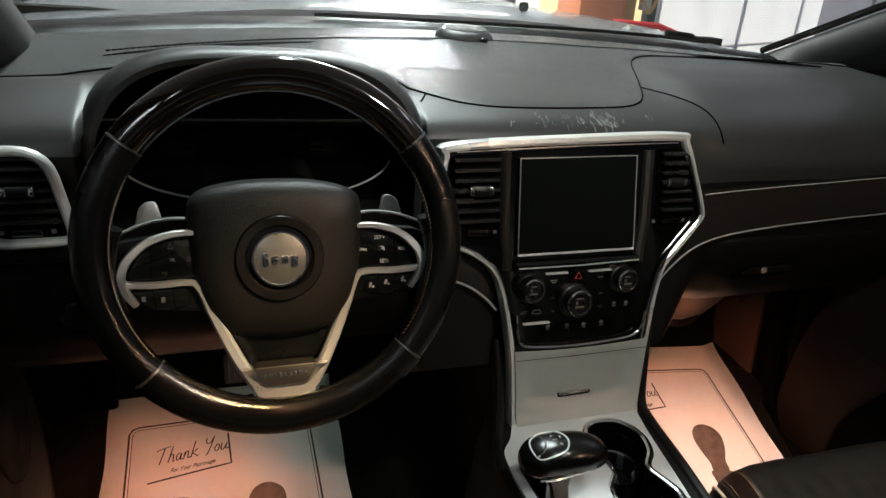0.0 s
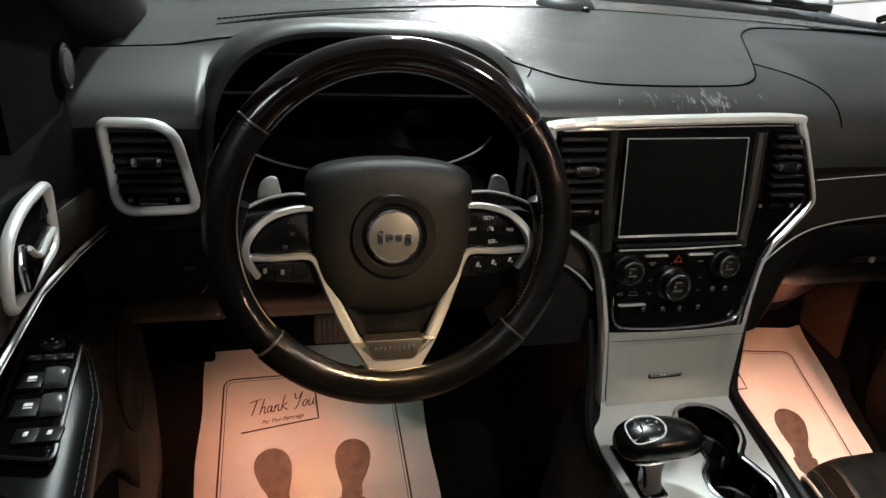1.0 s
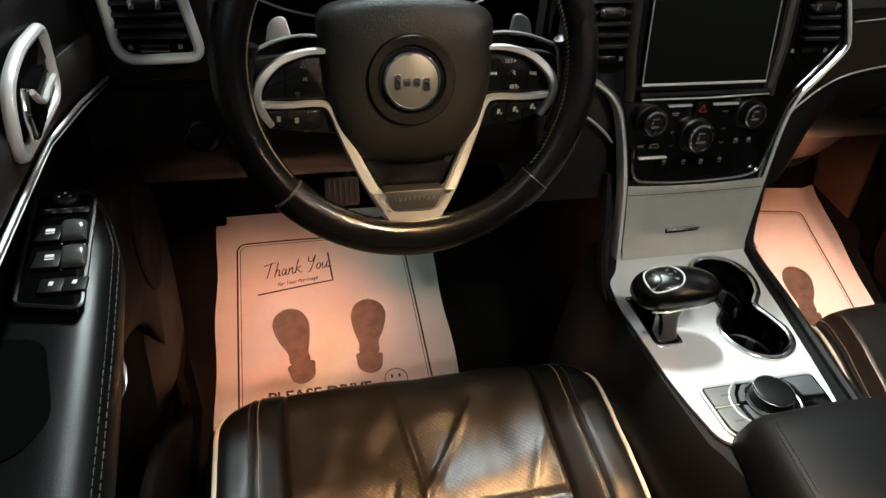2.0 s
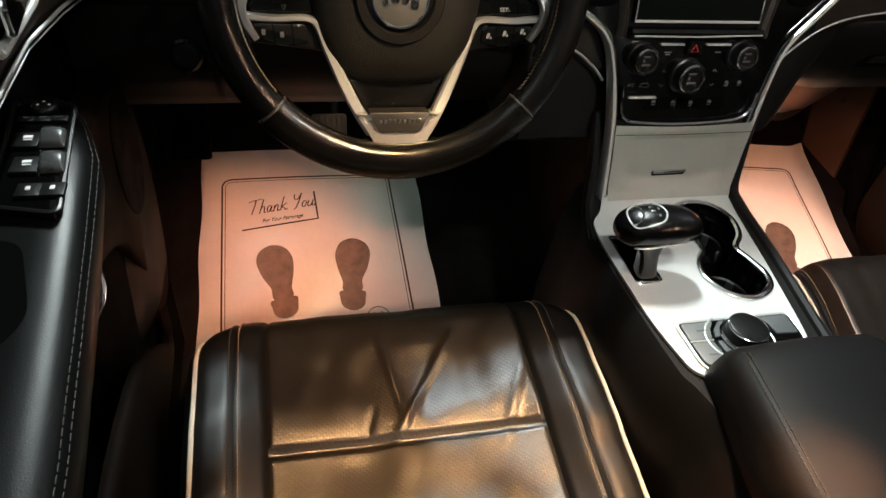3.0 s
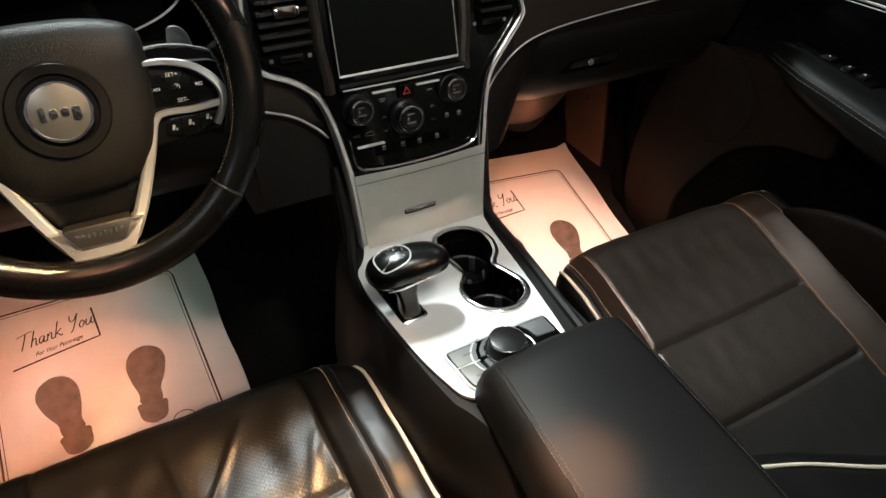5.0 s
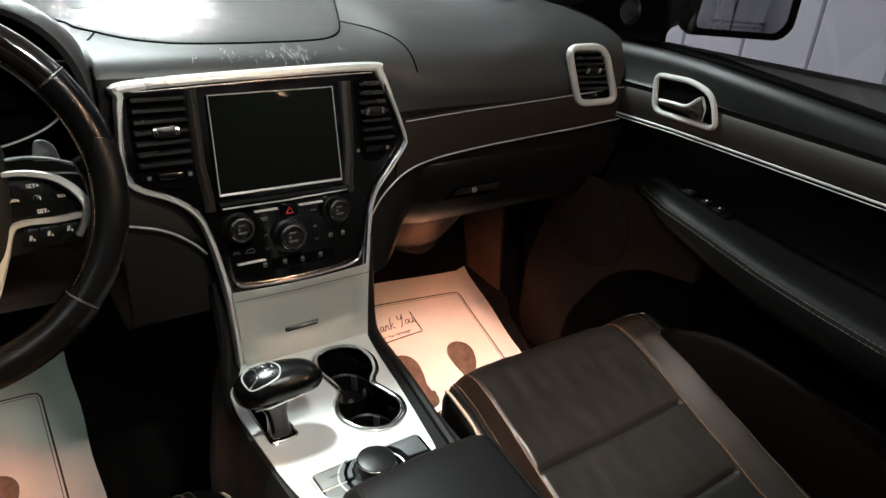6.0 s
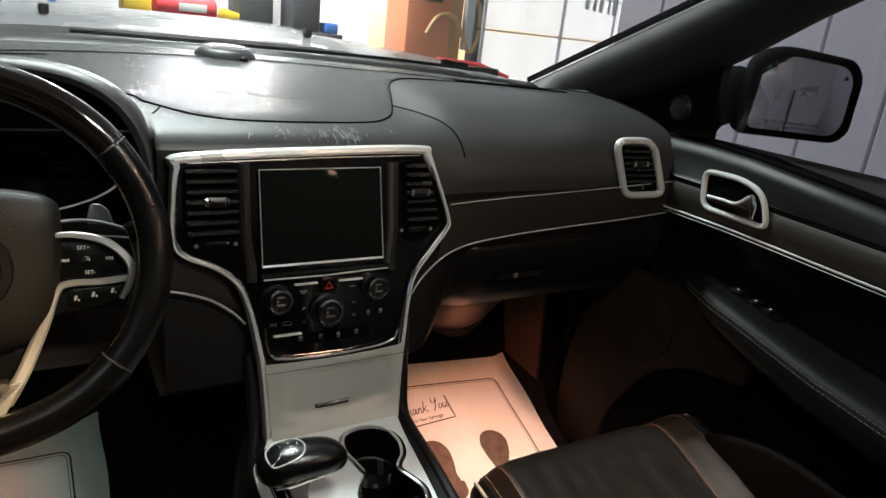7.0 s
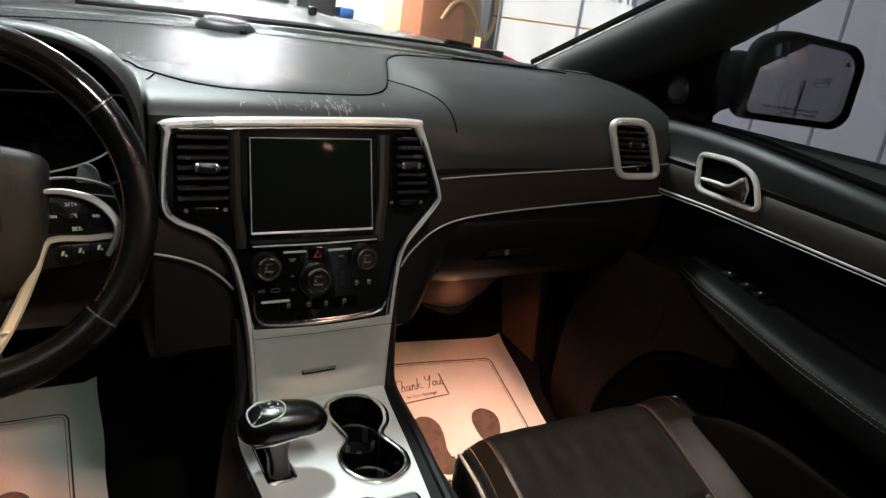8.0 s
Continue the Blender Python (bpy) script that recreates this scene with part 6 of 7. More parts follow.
bm = B()
loft(bm, [[Vector((p.x * k, -0.015 + (p.y + 0.015) * k, w)) for p in HUB] for k, w in ((1.0, -0.075), (1.0, -0.042), (0.985, -0.034), (0.95, -0.028), (0.86, -0.022), (0.66, -0.018), (0.40, -0.0165), (0.1, -0.016))])
hub = part("airbag_cover", bm, HUBSKIN, wheel, "grained black airbag cover", local=True, angle=60)
bm = B()
rings = []
for a in np.linspace(0, 2 * math.pi, 48, endpoint=False):
    c, s = math.cos(a), math.sin(a)
    rings.append([Vector((r * c, -0.0105 + r * s, w)) for r, w in ((0.0340, -0.016), (0.036, -0.0130), (0.0445, -0.0130), (0.0465, -0.017))])
loft(bm, rings, loop=True)
part("badge_surround", bm, MATTE, hub, local=True)
bm = B()
turned(bm, [(0.0, -0.0165), (0.0335, -0.0165), (0.0335, -0.0150), (0.0, -0.0145)], Matrix.Translation((0, -0.0105, 0)), 44)
part("badge_well", bm, PIANO, hub, local=True)
bm = B()
turned(bm, [(0.0, -0.015), (0.0275, -0.015), (0.0275, -0.0125), (0.026, -0.0118), (0.0, -0.0118)], Matrix.Translation((0, -0.0105, 0)), 44)
badge = part("badge_disc", bm, BADGE, hub, "round satin silver badge", local=True)
bm = B()
sweep(bm, [Vector((0.0282 * math.cos(a), -0.0105 + 0.0282 * math.sin(a), -0.0125)) for a in np.linspace(0, 2 * math.pi, 48, endpoint=False)], 0.0016, segs=8, closed=True)
part("badge_ring", bm, CHROME, badge, "chrome ring", local=True)
for u, w, lo, hi in ((-0.0150, 0.006, -0.018, -0.003), (-0.0055, 0.0075, -0.0155, -0.0068), (0.0045, 0.0075, -0.0155, -0.0068), (0.0145, 0.0075, -0.020, -0.0068)):
    bm = B()
    prism(bm, rounded([(u - w / 2, lo), (u + w / 2, lo), (u + w / 2, hi), (u - w / 2, hi)], 0.0025), wp, -0.012, -0.0098, 0.0008)
    part("badge_bar", bm, CHROME, badge, "raised chrome bar", local=True)
bm = B()
sweep(bm, [Vector((p.x, p.y, -0.0225)) for p in rounded([(-0.008, -0.064), (0.008, -0.064), (0.007, -0.078), (-0.007, -0.078)], 0.003)], 0.0006, segs=4, closed=True)
part("cover_emboss", bm, MATTE, hub, local=True)
# column shroud behind the hub
bm = B()
loft(bm, [[Vector((p.x * k, -0.02 + (p.y + 0.02) * k * 0.95, w)) for p in HUB] for k, w in ((0.7, -0.06), (0.85, -0.085), (0.88, -0.18), (0.9, -0.26))])
part("column_shroud", bm, MATTE, wheel, "black plastic column shroud", local=True, angle=60)

for sg in (-1, 1):
    # spoke core
    bm = B()
    O = rounded([(sg * 0.06, 0.024), (sg * 0.16, 0.012), (sg * 0.168, -0.02), (sg * 0.158, -0.055), (sg * 0.06, -0.07)], 0.01)
    prism(bm, O, lambda u, v, w: Vector((u, v, w + 0.22 * max(0, abs(u) - 0.10))), -0.062, -0.040, 0.002)
    part("spoke", bm, MATTE, wheel, local=True)
    # worn grey upper edge of the spoke
    bm = B()
    sweep(bm, spline([(sg * 0.086, 0.032, -0.040), (sg * 0.108, 0.0335, -0.038), (sg * 0.132, 0.030, -0.030), (sg * 0.156, 0.021, -0.018)], 6), 0.0018, 0.006, segs=8)
    part("spoke_edge", bm, SCUFFED, wheel, "scuffed silver spoke edge", local=True)
    # silver frame
    bm = B()
    P = spline([(sg * 0.084, 0.0190, -0.030), (sg * 0.105, 0.0185, -0.028), (sg * 0.130, 0.011, -0.023), (sg * 0.1475, -0.004, -0.017), (sg * 0.1545, -0.019, -0.014), (sg * 0.1535, -0.031, -0.015), (sg * 0.1485, -0.043, -0.019), (sg * 0.143, -0.053, -0.024)], 6)
    rr = []
    for i, p in enumerate(P):
        d = (P[min(i + 1, len(P) - 1)] - P[max(i - 1, 0)]).normalized()
        sd = Vector((d.y, -d.x, 0)).normalized()
        k = i / (len(P) - 1)
        wd = 0.0024 + 0.0020 * math.sin(math.pi * min(1, 0.05 + 0.88 * k))
        rr.append([p + sd * (wd * c) + Vector((0, 0, h)) for c, h in ((-1, -0.006), (-1, 0.002), (-0.7, 0.0038), (0.7, 0.0038), (1, 0.002), (1, -0.006))])
    loft(bm, rr)
    part("spoke_frame", bm, WHEELSILVER, wheel, "satin silver spoke frame", local=True)
    bm = B()
    P = spline([(sg * 0.152, -0.030, -0.020), (sg * 0.125, -0.0335, -0.028), (sg * 0.095, -0.0335, -0.033), (sg * 0.083, -0.040, -0.034), (sg * 0.072, -0.066, -0.032), (sg * 0.055, -0.104, -0.026), (sg * 0.041, -0.131, -0.019), (sg * 0.030, -0.148, -0.014)], 6)
    rr = []
    for i, p in enumerate(P):
        d = (P[min(i + 1, len(P) - 1)] - P[max(i - 1, 0)]).normalized()
        sd = Vector((d.y, -d.x, 0)).normalized()
        k = i / (len(P) - 1)
        wd = 0.0036 + 0.0027 * smooth(0.35, 0.75, k)
        rr.append([p + sd * (wd * c) + Vector((0, 0, h)) for c, h in ((-1, -0.006), (-1, 0.002), (-0.6, 0.0045), (0.6, 0.0045), (1, 0.002), (1, -0.006))])
    loft(bm, rr)
    part("lower_spoke", bm, WHEELSILVER, wheel, "satin silver lower spoke", local=True)
    # button pads
    slope = (lambda u, v, w: Vector((u, v, w + 0.22 * max(0, abs(u) - 0.095))))
    bm = B()
    prism(bm, rounded([(sg * 0.084, 0.0135), (sg * 0.112, 0.0115), (sg * 0.136, 0.000), (sg * 0.1495, -0.020), (sg * 0.146, -0.0265), (sg * 0.084, -0.0285)], 0.005), slope, -0.045, -0.034, 0.0015)
    up = part("button_pad", bm, KEYGLOSS, wheel, "dark button pad", local=True)
    bm = B()
    prism(bm, rounded([(sg * 0.147, -0.0375), (sg * 0.094, -0.0395), (sg * 0.091, -0.058), (sg * 0.118, -0.061), (sg * 0.139, -0.052)], 0.004), slope, -0.045, -0.034, 0.0015)
    lo = part("button_pad", bm, KEYGLOSS, wheel, "dark lower button pad", local=True)
    # joints of the keys
    for a, b in (((0.097, 0.013), (0.1, -0.028)), ((0.1, 0.0005), (0.146, -0.0145)), ((0.126, 0.004), (0.128, -0.027))):
        bm = B()
        sweep(bm, [slope(sg * a[0], a[1], -0.0338), slope(sg * b[0], b[1], -0.0338)], 0.0005, segs=4)
        part("key_joint", bm, DEEP, up, local=True)
    for a, b in (((0.108, -0.038), (0.107, -0.060)), ((0.127, -0.037), (0.125, -0.058))):
        bm = B()
        sweep(bm, [slope(sg * a[0], a[1], -0.0338), slope(sg * b[0], b[1], -0.0338)], 0.0005, segs=4)
        part("key_joint", bm, DEEP, lo, local=True)
    if sg > 0:
        for text, u, v, size in (("SET+", 0.110, 0.0045, 0.0058), ("RES", 0.134, -0.0085, 0.0050), ("CANC", 0.0925, -0.0085, 0.0048), ("SET-", 0.115, -0.0225, 0.0058)):
            part("lettering", lettering(text, size, Matrix.Translation(slope(u, v, -0.0328)) @ pose(0, 0, 0, 0, -10 if u > 0.1 else -4, 0), 0.0004), MARK, up, local=True)
        bm = B()
        sweep(bm, [slope(0.112 + 0.003 * math.cos(a), -0.0085 + 0.003 * math.sin(a), -0.0332) for a in np.linspace(-0.6, 3.8, 14)], 0.0005, segs=4)
        sweep(bm, [slope(0.112, -0.0085, -0.0332), slope(0.1138, -0.0067, -0.0332)], 0.0005, segs=4)
        part("gauge_mark", bm, MARK, up, local=True)
        for u, v in ((0.0995, -0.0495), (0.1165, -0.0465), (0.135, -0.0435)):
            bm = B()
            prism(bm, rounded([(u - 0.0022, v - 0.0028), (u + 0.0004, v - 0.0028), (u + 0.0020, v + 0.0024), (u - 0.0008, v + 0.0028)], 0.0008), slope, -0.0345, -0.0333)
            prism(bm, [(u + 0.0018, v - 0.0035), (u + 0.0036, v - 0.0035), (u + 0.0036, v - 0.001), (u + 0.0018, v - 0.001)], slope, -0.0345, -0.0333)
            part("key_mark", bm, SOFTMARK, lo, local=True)
    else:
        for u, v, r in ((-0.108, 0.0055, 90), (-0.0905, -0.0085, 0), (-0.115, -0.0225, -90)):
            bm = B()
            T = [Vector((0.003 * math.cos(radians(r + k)), 0.003 * math.sin(radians(r + k)), 0)) for k in (0, 130, 230)]
            sweep(bm, [slope(u + p.x, v + p.y, -0.0333) for p in T], 0.0004, segs=4, closed=True)
            part("arrow_mark", bm, DIMMARK, up, local=True)
        part("lettering", lettering("OK", 0.006, Matrix.Translation(slope(-0.108, -0.0085, -0.0335)), 0.0003), DIMMARK, up, local=True)
        for u, v in ((-0.118, -0.049), (-0.136, -0.046)):
            bm = B()
            box(bm, slope(u, v, -0.0335), (0.004, 0.0055, 0.0006))
            part("key_mark", bm, DIMMARK, lo, local=True)
    # paddles
    bm = B()
    O = rounded([(sg * 0.116, 0.028), (sg * 0.143, 0.026), (sg * 0.139, 0.043), (sg * 0.131, 0.050), (sg * 0.121, 0.050)], [0.004, 0.003, 0.01, 0.006, 0.006])
    prism(bm, O, wp, -0.062, -0.056, 0.002)
    part("shift_paddle", bm, WHEELSILVER, wheel, "silver shift paddle", local=True)
# base of the V and its plate
bm = B()
O = rounded([(-0.047, -0.127), (-0.035, -0.127), (-0.023, -0.1465), (0.023, -0.1465), (0.035, -0.127), (0.047, -0.127), (0.026, -0.1615), (-0.026, -0.1615)], [0.003, 0.004, 0.006, 0.006, 0.004, 0.003, 0.006, 0.006])
prism(bm, O, lambda u, v, w: Vector((u, v, w + 0.3 * (-0.13 - v))), -0.030, -0.010, 0.002)
part("spoke_base", bm, WHEELSILVER, wheel, "satin silver spoke base", local=True)
bm = B()
O = rounded([(-0.034, -0.126), (0.034, -0.126), (0.0225, -0.146), (-0.0225, -0.146)], 0.004)
prism(bm, O, lambda u, v, w: Vector((u, v, w + 0.3 * (-0.13 - v))), -0.030, -0.0092, 0.001)
plate = part("spoke_plate", bm, INSERT, wheel, "brown insert with raised lettering bar", local=True)
bm = B()
for k in range(9):
    box(bm, (-0.021 + 0.00525 * k, -0.135, -0.0076), (0.0034, 0.005, 0.0012), 0.0004)
part("raised_marks", bm, BADGE, plate, local=True)
bm = B()
O = rounded([(-0.052, -0.095), (0.052, -0.095), (0.036, -0.128), (-0.036, -0.128)], 0.004)
prism(bm, O, wp, -0.06, -0.034, 0.002)
part("lower_cover", bm, MATTE, wheel, local=True)
# leather gaiters where the lower spokes meet the rim
for sg in (-1, 1):
    bm = B()
    sweep(bm, spline([(sg * 0.035, -0.160, -0.008), (sg * 0.055, -0.160, -0.002), (sg * 0.080, -0.150, 0.0)], 6), 0.007, 0.009, segs=10)
    part("rim_blend", bm, WHEELLEATHER, wheel, local=True)
    bm = B()
    sweep(bm, spline([(sg * 0.157, 0.030, -0.006), (sg * 0.166, 0.0, -0.010), (sg * 0.166, -0.030, -0.010), (sg * 0.152, -0.070, -0.006)], 6), 0.010, 0.011, segs=12)
    part("thumb_grip", bm, WHEELLEATHER, wheel, "black leather thumb grip", local=True, angle=60)

# ---- driver's window switches ----
swl = thing("window_switch_panel", pose(-0.356, -0.05, 0.50), "black window and mirror switch panel on the door armrest", "switch panel")


def ap(u, v, w):
    """On the driver's armrest."""
    z = curve_at(ARM_Z, v)
    return Vector((u, v, z + w))


bm = B()
O = rounded([(-0.388, 0.040), (-0.330, 0.033), (-0.320, -0.128), (-0.378, -0.116)], 0.010)
prism(bm, O, lambda u, v, w: Vector((u, v, 0.4945 + 0.12 * v + w)), -0.012, 0.005, 0.002)
pp = lambda u, v, w: Vector((-0.3565 + 0.0625 * (0.03 - v) + (u + 0.360) * 0.84, 0.004 + 0.86 * v, 0.5000 + 0.12 * (0.86 * v) + w))
edge = lambda u, v, w: Vector((u, v, 0.4995 + 0.12 * v + w))
panel = part("panel", bm, PIANO, swl)
bm = B()
sweep(bm, [edge(p.x, p.y, 0.0) for p in O], 0.0028, 0.002, segs=6, closed=True)
part("panel_edge", bm, MATTE, swl)
bm = B()
turned(bm, [(0.0125, 0), (0.0125, 0.003), (0.0105, 0.005), (0, 0.0045)], Matrix.Translation(pp(-0.362, 0.026, 0)), 28)
k = part("mirror_knob", bm, MATTE, swl, "round mirror control")
for a in range(4):
    bm = B()
    box(bm, pp(-0.362 + 0.0065 * math.cos(a * math.pi / 2), 0.026 + 0.0065 * math.sin(a * math.pi / 2), 0.005), (0.0022, 0.0022, 0.0006))
    part("knob_mark", bm, MARK, k)
for i in range(3):
    bm = B()
    box(bm, pp(-0.379 + 0.018 * i, 0.004, 0.001), (0.016, 0.010, 0.003), 0.001)
    b1 = part("button", bm, MATTE, swl)
    bm = B()
    box(bm, pp(-0.379 + 0.018 * i, 0.005, 0.003), (0.006, 0.0015, 0.0006))
    part("button_mark", bm, DIMMARK, b1)
for v in (-0.035, -0.078):
    for i, u in enumerate((-0.374, -0.346)):
        uu = u + (0.0 if v > -0.05 else 0.004)
        bm = B()
        if i:
            rings = [[pp(uu + x, v + y, 0.001 + z * k) for y, z in ((-0.014, 0.0), (-0.0135, 0.004), (-0.009, 0.0065), (-0.002, 0.0085), (0.005, 0.0095), (0.011, 0.0085), (0.0135, 0.006), (0.014, 0.0))] for x, k in ((-0.0135, 0.3), (-0.0125, 0.75), (-0.009, 0.95), (0.0, 1.05), (0.009, 0.95), (0.0125, 0.75), (0.0135, 0.3))]
            loft(bm, rings)
            part("window_switch", bm, GREYKEY2, swl, "satin grey domed window switch", angle=60)
        else:
            box(bm, pp(uu, v, 0.001), (0.024, 0.026, 0.004), 0.001)
            b1 = part("window_switch", bm, MATTE, swl)
            bm = B()
            box(bm, pp(uu + 0.002, v + 0.003, 0.0035), (0.008, 0.0045, 0.0006))
            box(bm, pp(uu + 0.002, v - 0.002, 0.0035), (0.008, 0.0016, 0.0006))
            part("button_mark", bm, MARK, b1)
for i in range(2):
    bm = B()
    box(bm, pp(-0.362 + 0.024 * i, -0.119, 0.001), (0.021, 0.020, 0.004), 0.001)
    b1 = part("lock_button", bm, MATTE, swl)
    bm = B()
    box(bm, pp(-0.362 + 0.024 * i, -0.118, 0.0035), (0.004, 0.006, 0.0006), 0.0002)
    part("button_mark", bm, MARK, b1)
# pull pocket behind the switches, passenger's switch
bm = B()
O = rounded([(-0.400, -0.145), (-0.347, -0.150), (-0.328, -0.230), (-0.350, -0.262), (-0.385, -0.262)], 0.018)
prism(bm, O, lambda u, v, w: ap(u, v, w), -0.004, 0.0012)
part("pull_cup", bm, DEEP, door_left, "dark pull cup in the armrest")
swr = thing("window_switch_panel", pose(1.16, -0.12, 0.5), "black window switch panel on the passenger door armrest", "switch panel")
bm = B()
O = rounded([(1.210, 0.04), (1.178, 0.04), (1.166, -0.125), (1.200, -0.125)], 0.010)
prism(bm, O, ap, -0.004, 0.003, 0.001)
part("panel", bm, PIANO, swr)
for v, s in ((-0.03, 0.03), (-0.07, 0.02), (-0.10, 0.02)):
    bm = B()
    box(bm, ap(1.184, v, 0.004), (0.024, s * 0.8, 0.006), 0.0015)
    b1 = part("button", bm, MATTE, swr)
    bm = B()
    box(bm, ap(1.184, v, 0.0075), (0.004, 0.003, 0.0006))
    part("button_mark", bm, MARK, b1)
# lever at the foot of the driver's door pocket
bm = B()
hl = thing("release_lever", pose(-0.335, -0.08, 0.32), "small chrome release lever on the driver door", "lever")
sweep(bm, spline([(-0.333, -0.052, 0.362), (-0.324, -0.066, 0.352), (-0.322, -0.088, 0.338), (-0.331, -0.110, 0.324)], 5), 0.005, 0.003, segs=8)
part("lever", bm, CHROME, hl)

# ---- pedals ----
for nm, c, size, lab in (("brake_pedal", (-0.037, 0.485, 0.200), (0.066, 0.014, 0.055), "ribbed brake pedal on its arm"), ("foot_rest", (-0.300, 0.56, 0.185), (0.075, 0.020, 0.16), "black ribbed foot rest beside the paper mat")):
    p = thing(nm, pose(*c), lab, "pedal")
    bm = B()
    box(bm, c, size, 0.006, pose(0, 0, 0, -28, 0, 0))
    part("pad", bm, PEDALRUBBER if nm == "brake_pedal" else DEEP, p)
    for k in range(6):
        bm = B()
        if nm == "brake_pedal":
            box(bm, (0, 0, 0), (0.004, 0.005, 0.045), 0.001)
            bm.transform(Matrix.Translation(c) @ pose(0, 0, 0, -28, 0, 0) @ pose(-0.025 + 0.010 * k, -0.008, 0))
        else:
            box(bm, (0, 0, 0), (0.062, 0.005, 0.006), 0.001)
            bm.transform(Matrix.Translation(c) @ pose(0, 0, 0, -28, 0, 0) @ pose(0, -0.011, -0.06 + 0.024 * k))
        part("rib", bm, PEDALRUBBER if nm == "brake_pedal" else DEEP, p)
    bm = B()
    sweep(bm, [Vector(c) + Vector((0.01, 0.01, 0)), Vector(c) + Vector((0.015, 0.12, 0.16 if nm == "brake_pedal" else -0.02))], 0.008, 0.012, segs=8)
    part("arm", bm, MATTE, p)

# ---- paper floor mats ----
mat1 = thing("paper_floor_mat", pose(-0.075, 0.35, floor_at(0.35)), "printed white paper floor mat lying on the carpet", "paper mat", "paper mats")
SL = 0.25


def fp(u, v, w):
    return Vector((u, v, -0.032 + SL * (v - 0.25) + 0.006 + w + 0.0012 * math.sin(14 * u + 6 * v) + 0.0010 * math.sin(23 * v)))


bm = B()
rows = []
for v in np.linspace(0.10, 0.617, 40):
    rows.append([fp(u + 0.002 * math.sin(v * 30) * (abs(u + 0.072) > 0.2), v, 0.004 * smooth(0.59, 0.62, v) + 0.010 * smooth(0.12, 0.147, u) * smooth(0.3, 0.6, v)) for u in np.linspace(-0.292, 0.147, 36)])
loft(bm, rows, closed=False)
bmesh.ops.solidify(bm, geom=bm.faces, thickness=0.0006)
sheet = part("sheet", bm, PAPER, mat1, "white paper sheet")


def stroke(name, pts, width, mt, parent, close=False):
    """A printed line as a flat ribbon on the paper."""
    P = []
    for a, b in zip(pts, pts[1:] + (pts[:1] if close else [])):
        a, b = Vector(a), Vector(b)
        n = max(1, int((b - a).length / 0.012))
        P += [a.lerp(b, k / n) for k in range(n)]
    if not close:
        P.append(Vector(pts[-1]))
    bm = B()
    V = []
    for i, p in enumerate(P):
        d = (P[(i + 1) % len(P)] - P[i - 1]) if close else (P[min(i + 1, len(P) - 1)] - P[max(i - 1, 0)])
        nrm = Vector((d.y, -d.x)).normalized() * width / 2
        V.append([fp(p.x + s * nrm.x, p.y + s * nrm.y, 0.0009 + 0.010 * smooth(0.12, 0.147, p.x) * smooth(0.3, 0.6, p.y)) for s in (-1, 1)])
    loft(bm, V, closed=False, loop=close)
    return part(name, bm, mt, parent)


stroke("border_line", [(-0.252, 0.11), (-0.252, 0.53), (-0.246, 0.541), (-0.235, 0.545), (0.072, 0.545), (0.085, 0.541), (0.090, 0.53), (0.096, 0.11)], 0.0034, INKSOLID, mat1)
stroke("border_line", [(-0.246, 0.11), (-0.246, 0.527), (-0.241, 0.536), (-0.233, 0.5385), (0.070, 0.5385), (0.080, 0.536), (0.084, 0.527), (0.090, 0.11)], 0.0013, INKSOLID, mat1)
stroke("box_line", [(-0.214, 0.417), (-0.066, 0.436), (-0.070, 0.506)], 0.0034, INKSOLID, mat1)
tilt = math.degrees(math.atan(SL))
for text, size, u, v, sh, wd in (("For Your Patronage", 0.0125, -0.136, 0.440, 0.5, 0.80), ("PLEASE DRIVE", 0.027, -0.110, 0.197, 0.0, 1.12)):
    m = Matrix.Translation(fp(u, v, 0.0022)) @ pose(0, 0, 0, tilt, 0, 0) @ pose(0, 0, 0, 0, 0, 7 if v > 0.3 else 0)
    part("lettering", lettering(text, size, m, 0.0004, sh, wd, 0.0007 if sh == 0 else 0.0), INKSOLID, mat1, "black printed lettering")
# "Thank You" in a slanting script, each stroke a thin printed ribbon
SCRIPT = ("0 .90 .3 .98 .66 1.02", ".38 .98 .31 .5 .22 0", ".76 1.0 .69 .5 .62 0", ".65 .28 .76 .47 .84 .43 .84 .2 .86 .02 .94 .06", "1.20 .40 1.08 .45 .99 .25 1.03 .03 1.13 .10 1.22 .42", "1.22 .42 1.19 .10 1.24 0 1.31 .08", "1.37 .44 1.34 0", "1.36 .22 1.47 .45 1.54 .38 1.53 .1 1.58 0 1.65 .08", "1.82 1.0 1.75 .5 1.69 0", "1.97 .48 1.76 .23 1.86 .15 1.97 0 2.04 .06", "2.36 1.02 2.36 .72 2.47 .6 2.60 .72 2.72 1.04", "2.72 1.04 2.62 .5 2.49 .02 2.38 -.1", "2.90 .43 2.80 .25 2.84 .02 2.96 .06 3.02 .3 2.94 .44 2.90 .43", "3.13 .44 3.10 .12 3.18 0 3.30 .15 3.37 .44", "3.37 .44 3.34 .1 3.40 0 3.48 .1")
bm = B()
for text in SCRIPT:
    q = [float(c) for c in text.split()]
    P = spline([(-0.204 + 0.0385 * a + 0.004 * b, 0.4525 + 0.035 * b + 0.0049 * a, 0) for a, b in zip(q[::2], q[1::2])], 6)
    V = []
    for i, p in enumerate(P):
        d = P[min(i + 1, len(P) - 1)] - P[max(i - 1, 0)]
        nrm = Vector((d.y, -d.x, 0)).normalized() * (0.00075 + 0.0004 * abs(d.normalized().y))
        V.append([fp(p.x + sd * nrm.x, p.y + sd * nrm.y, 0.0013) for sd in (-1, 1)])
    loft(bm, V, closed=False)
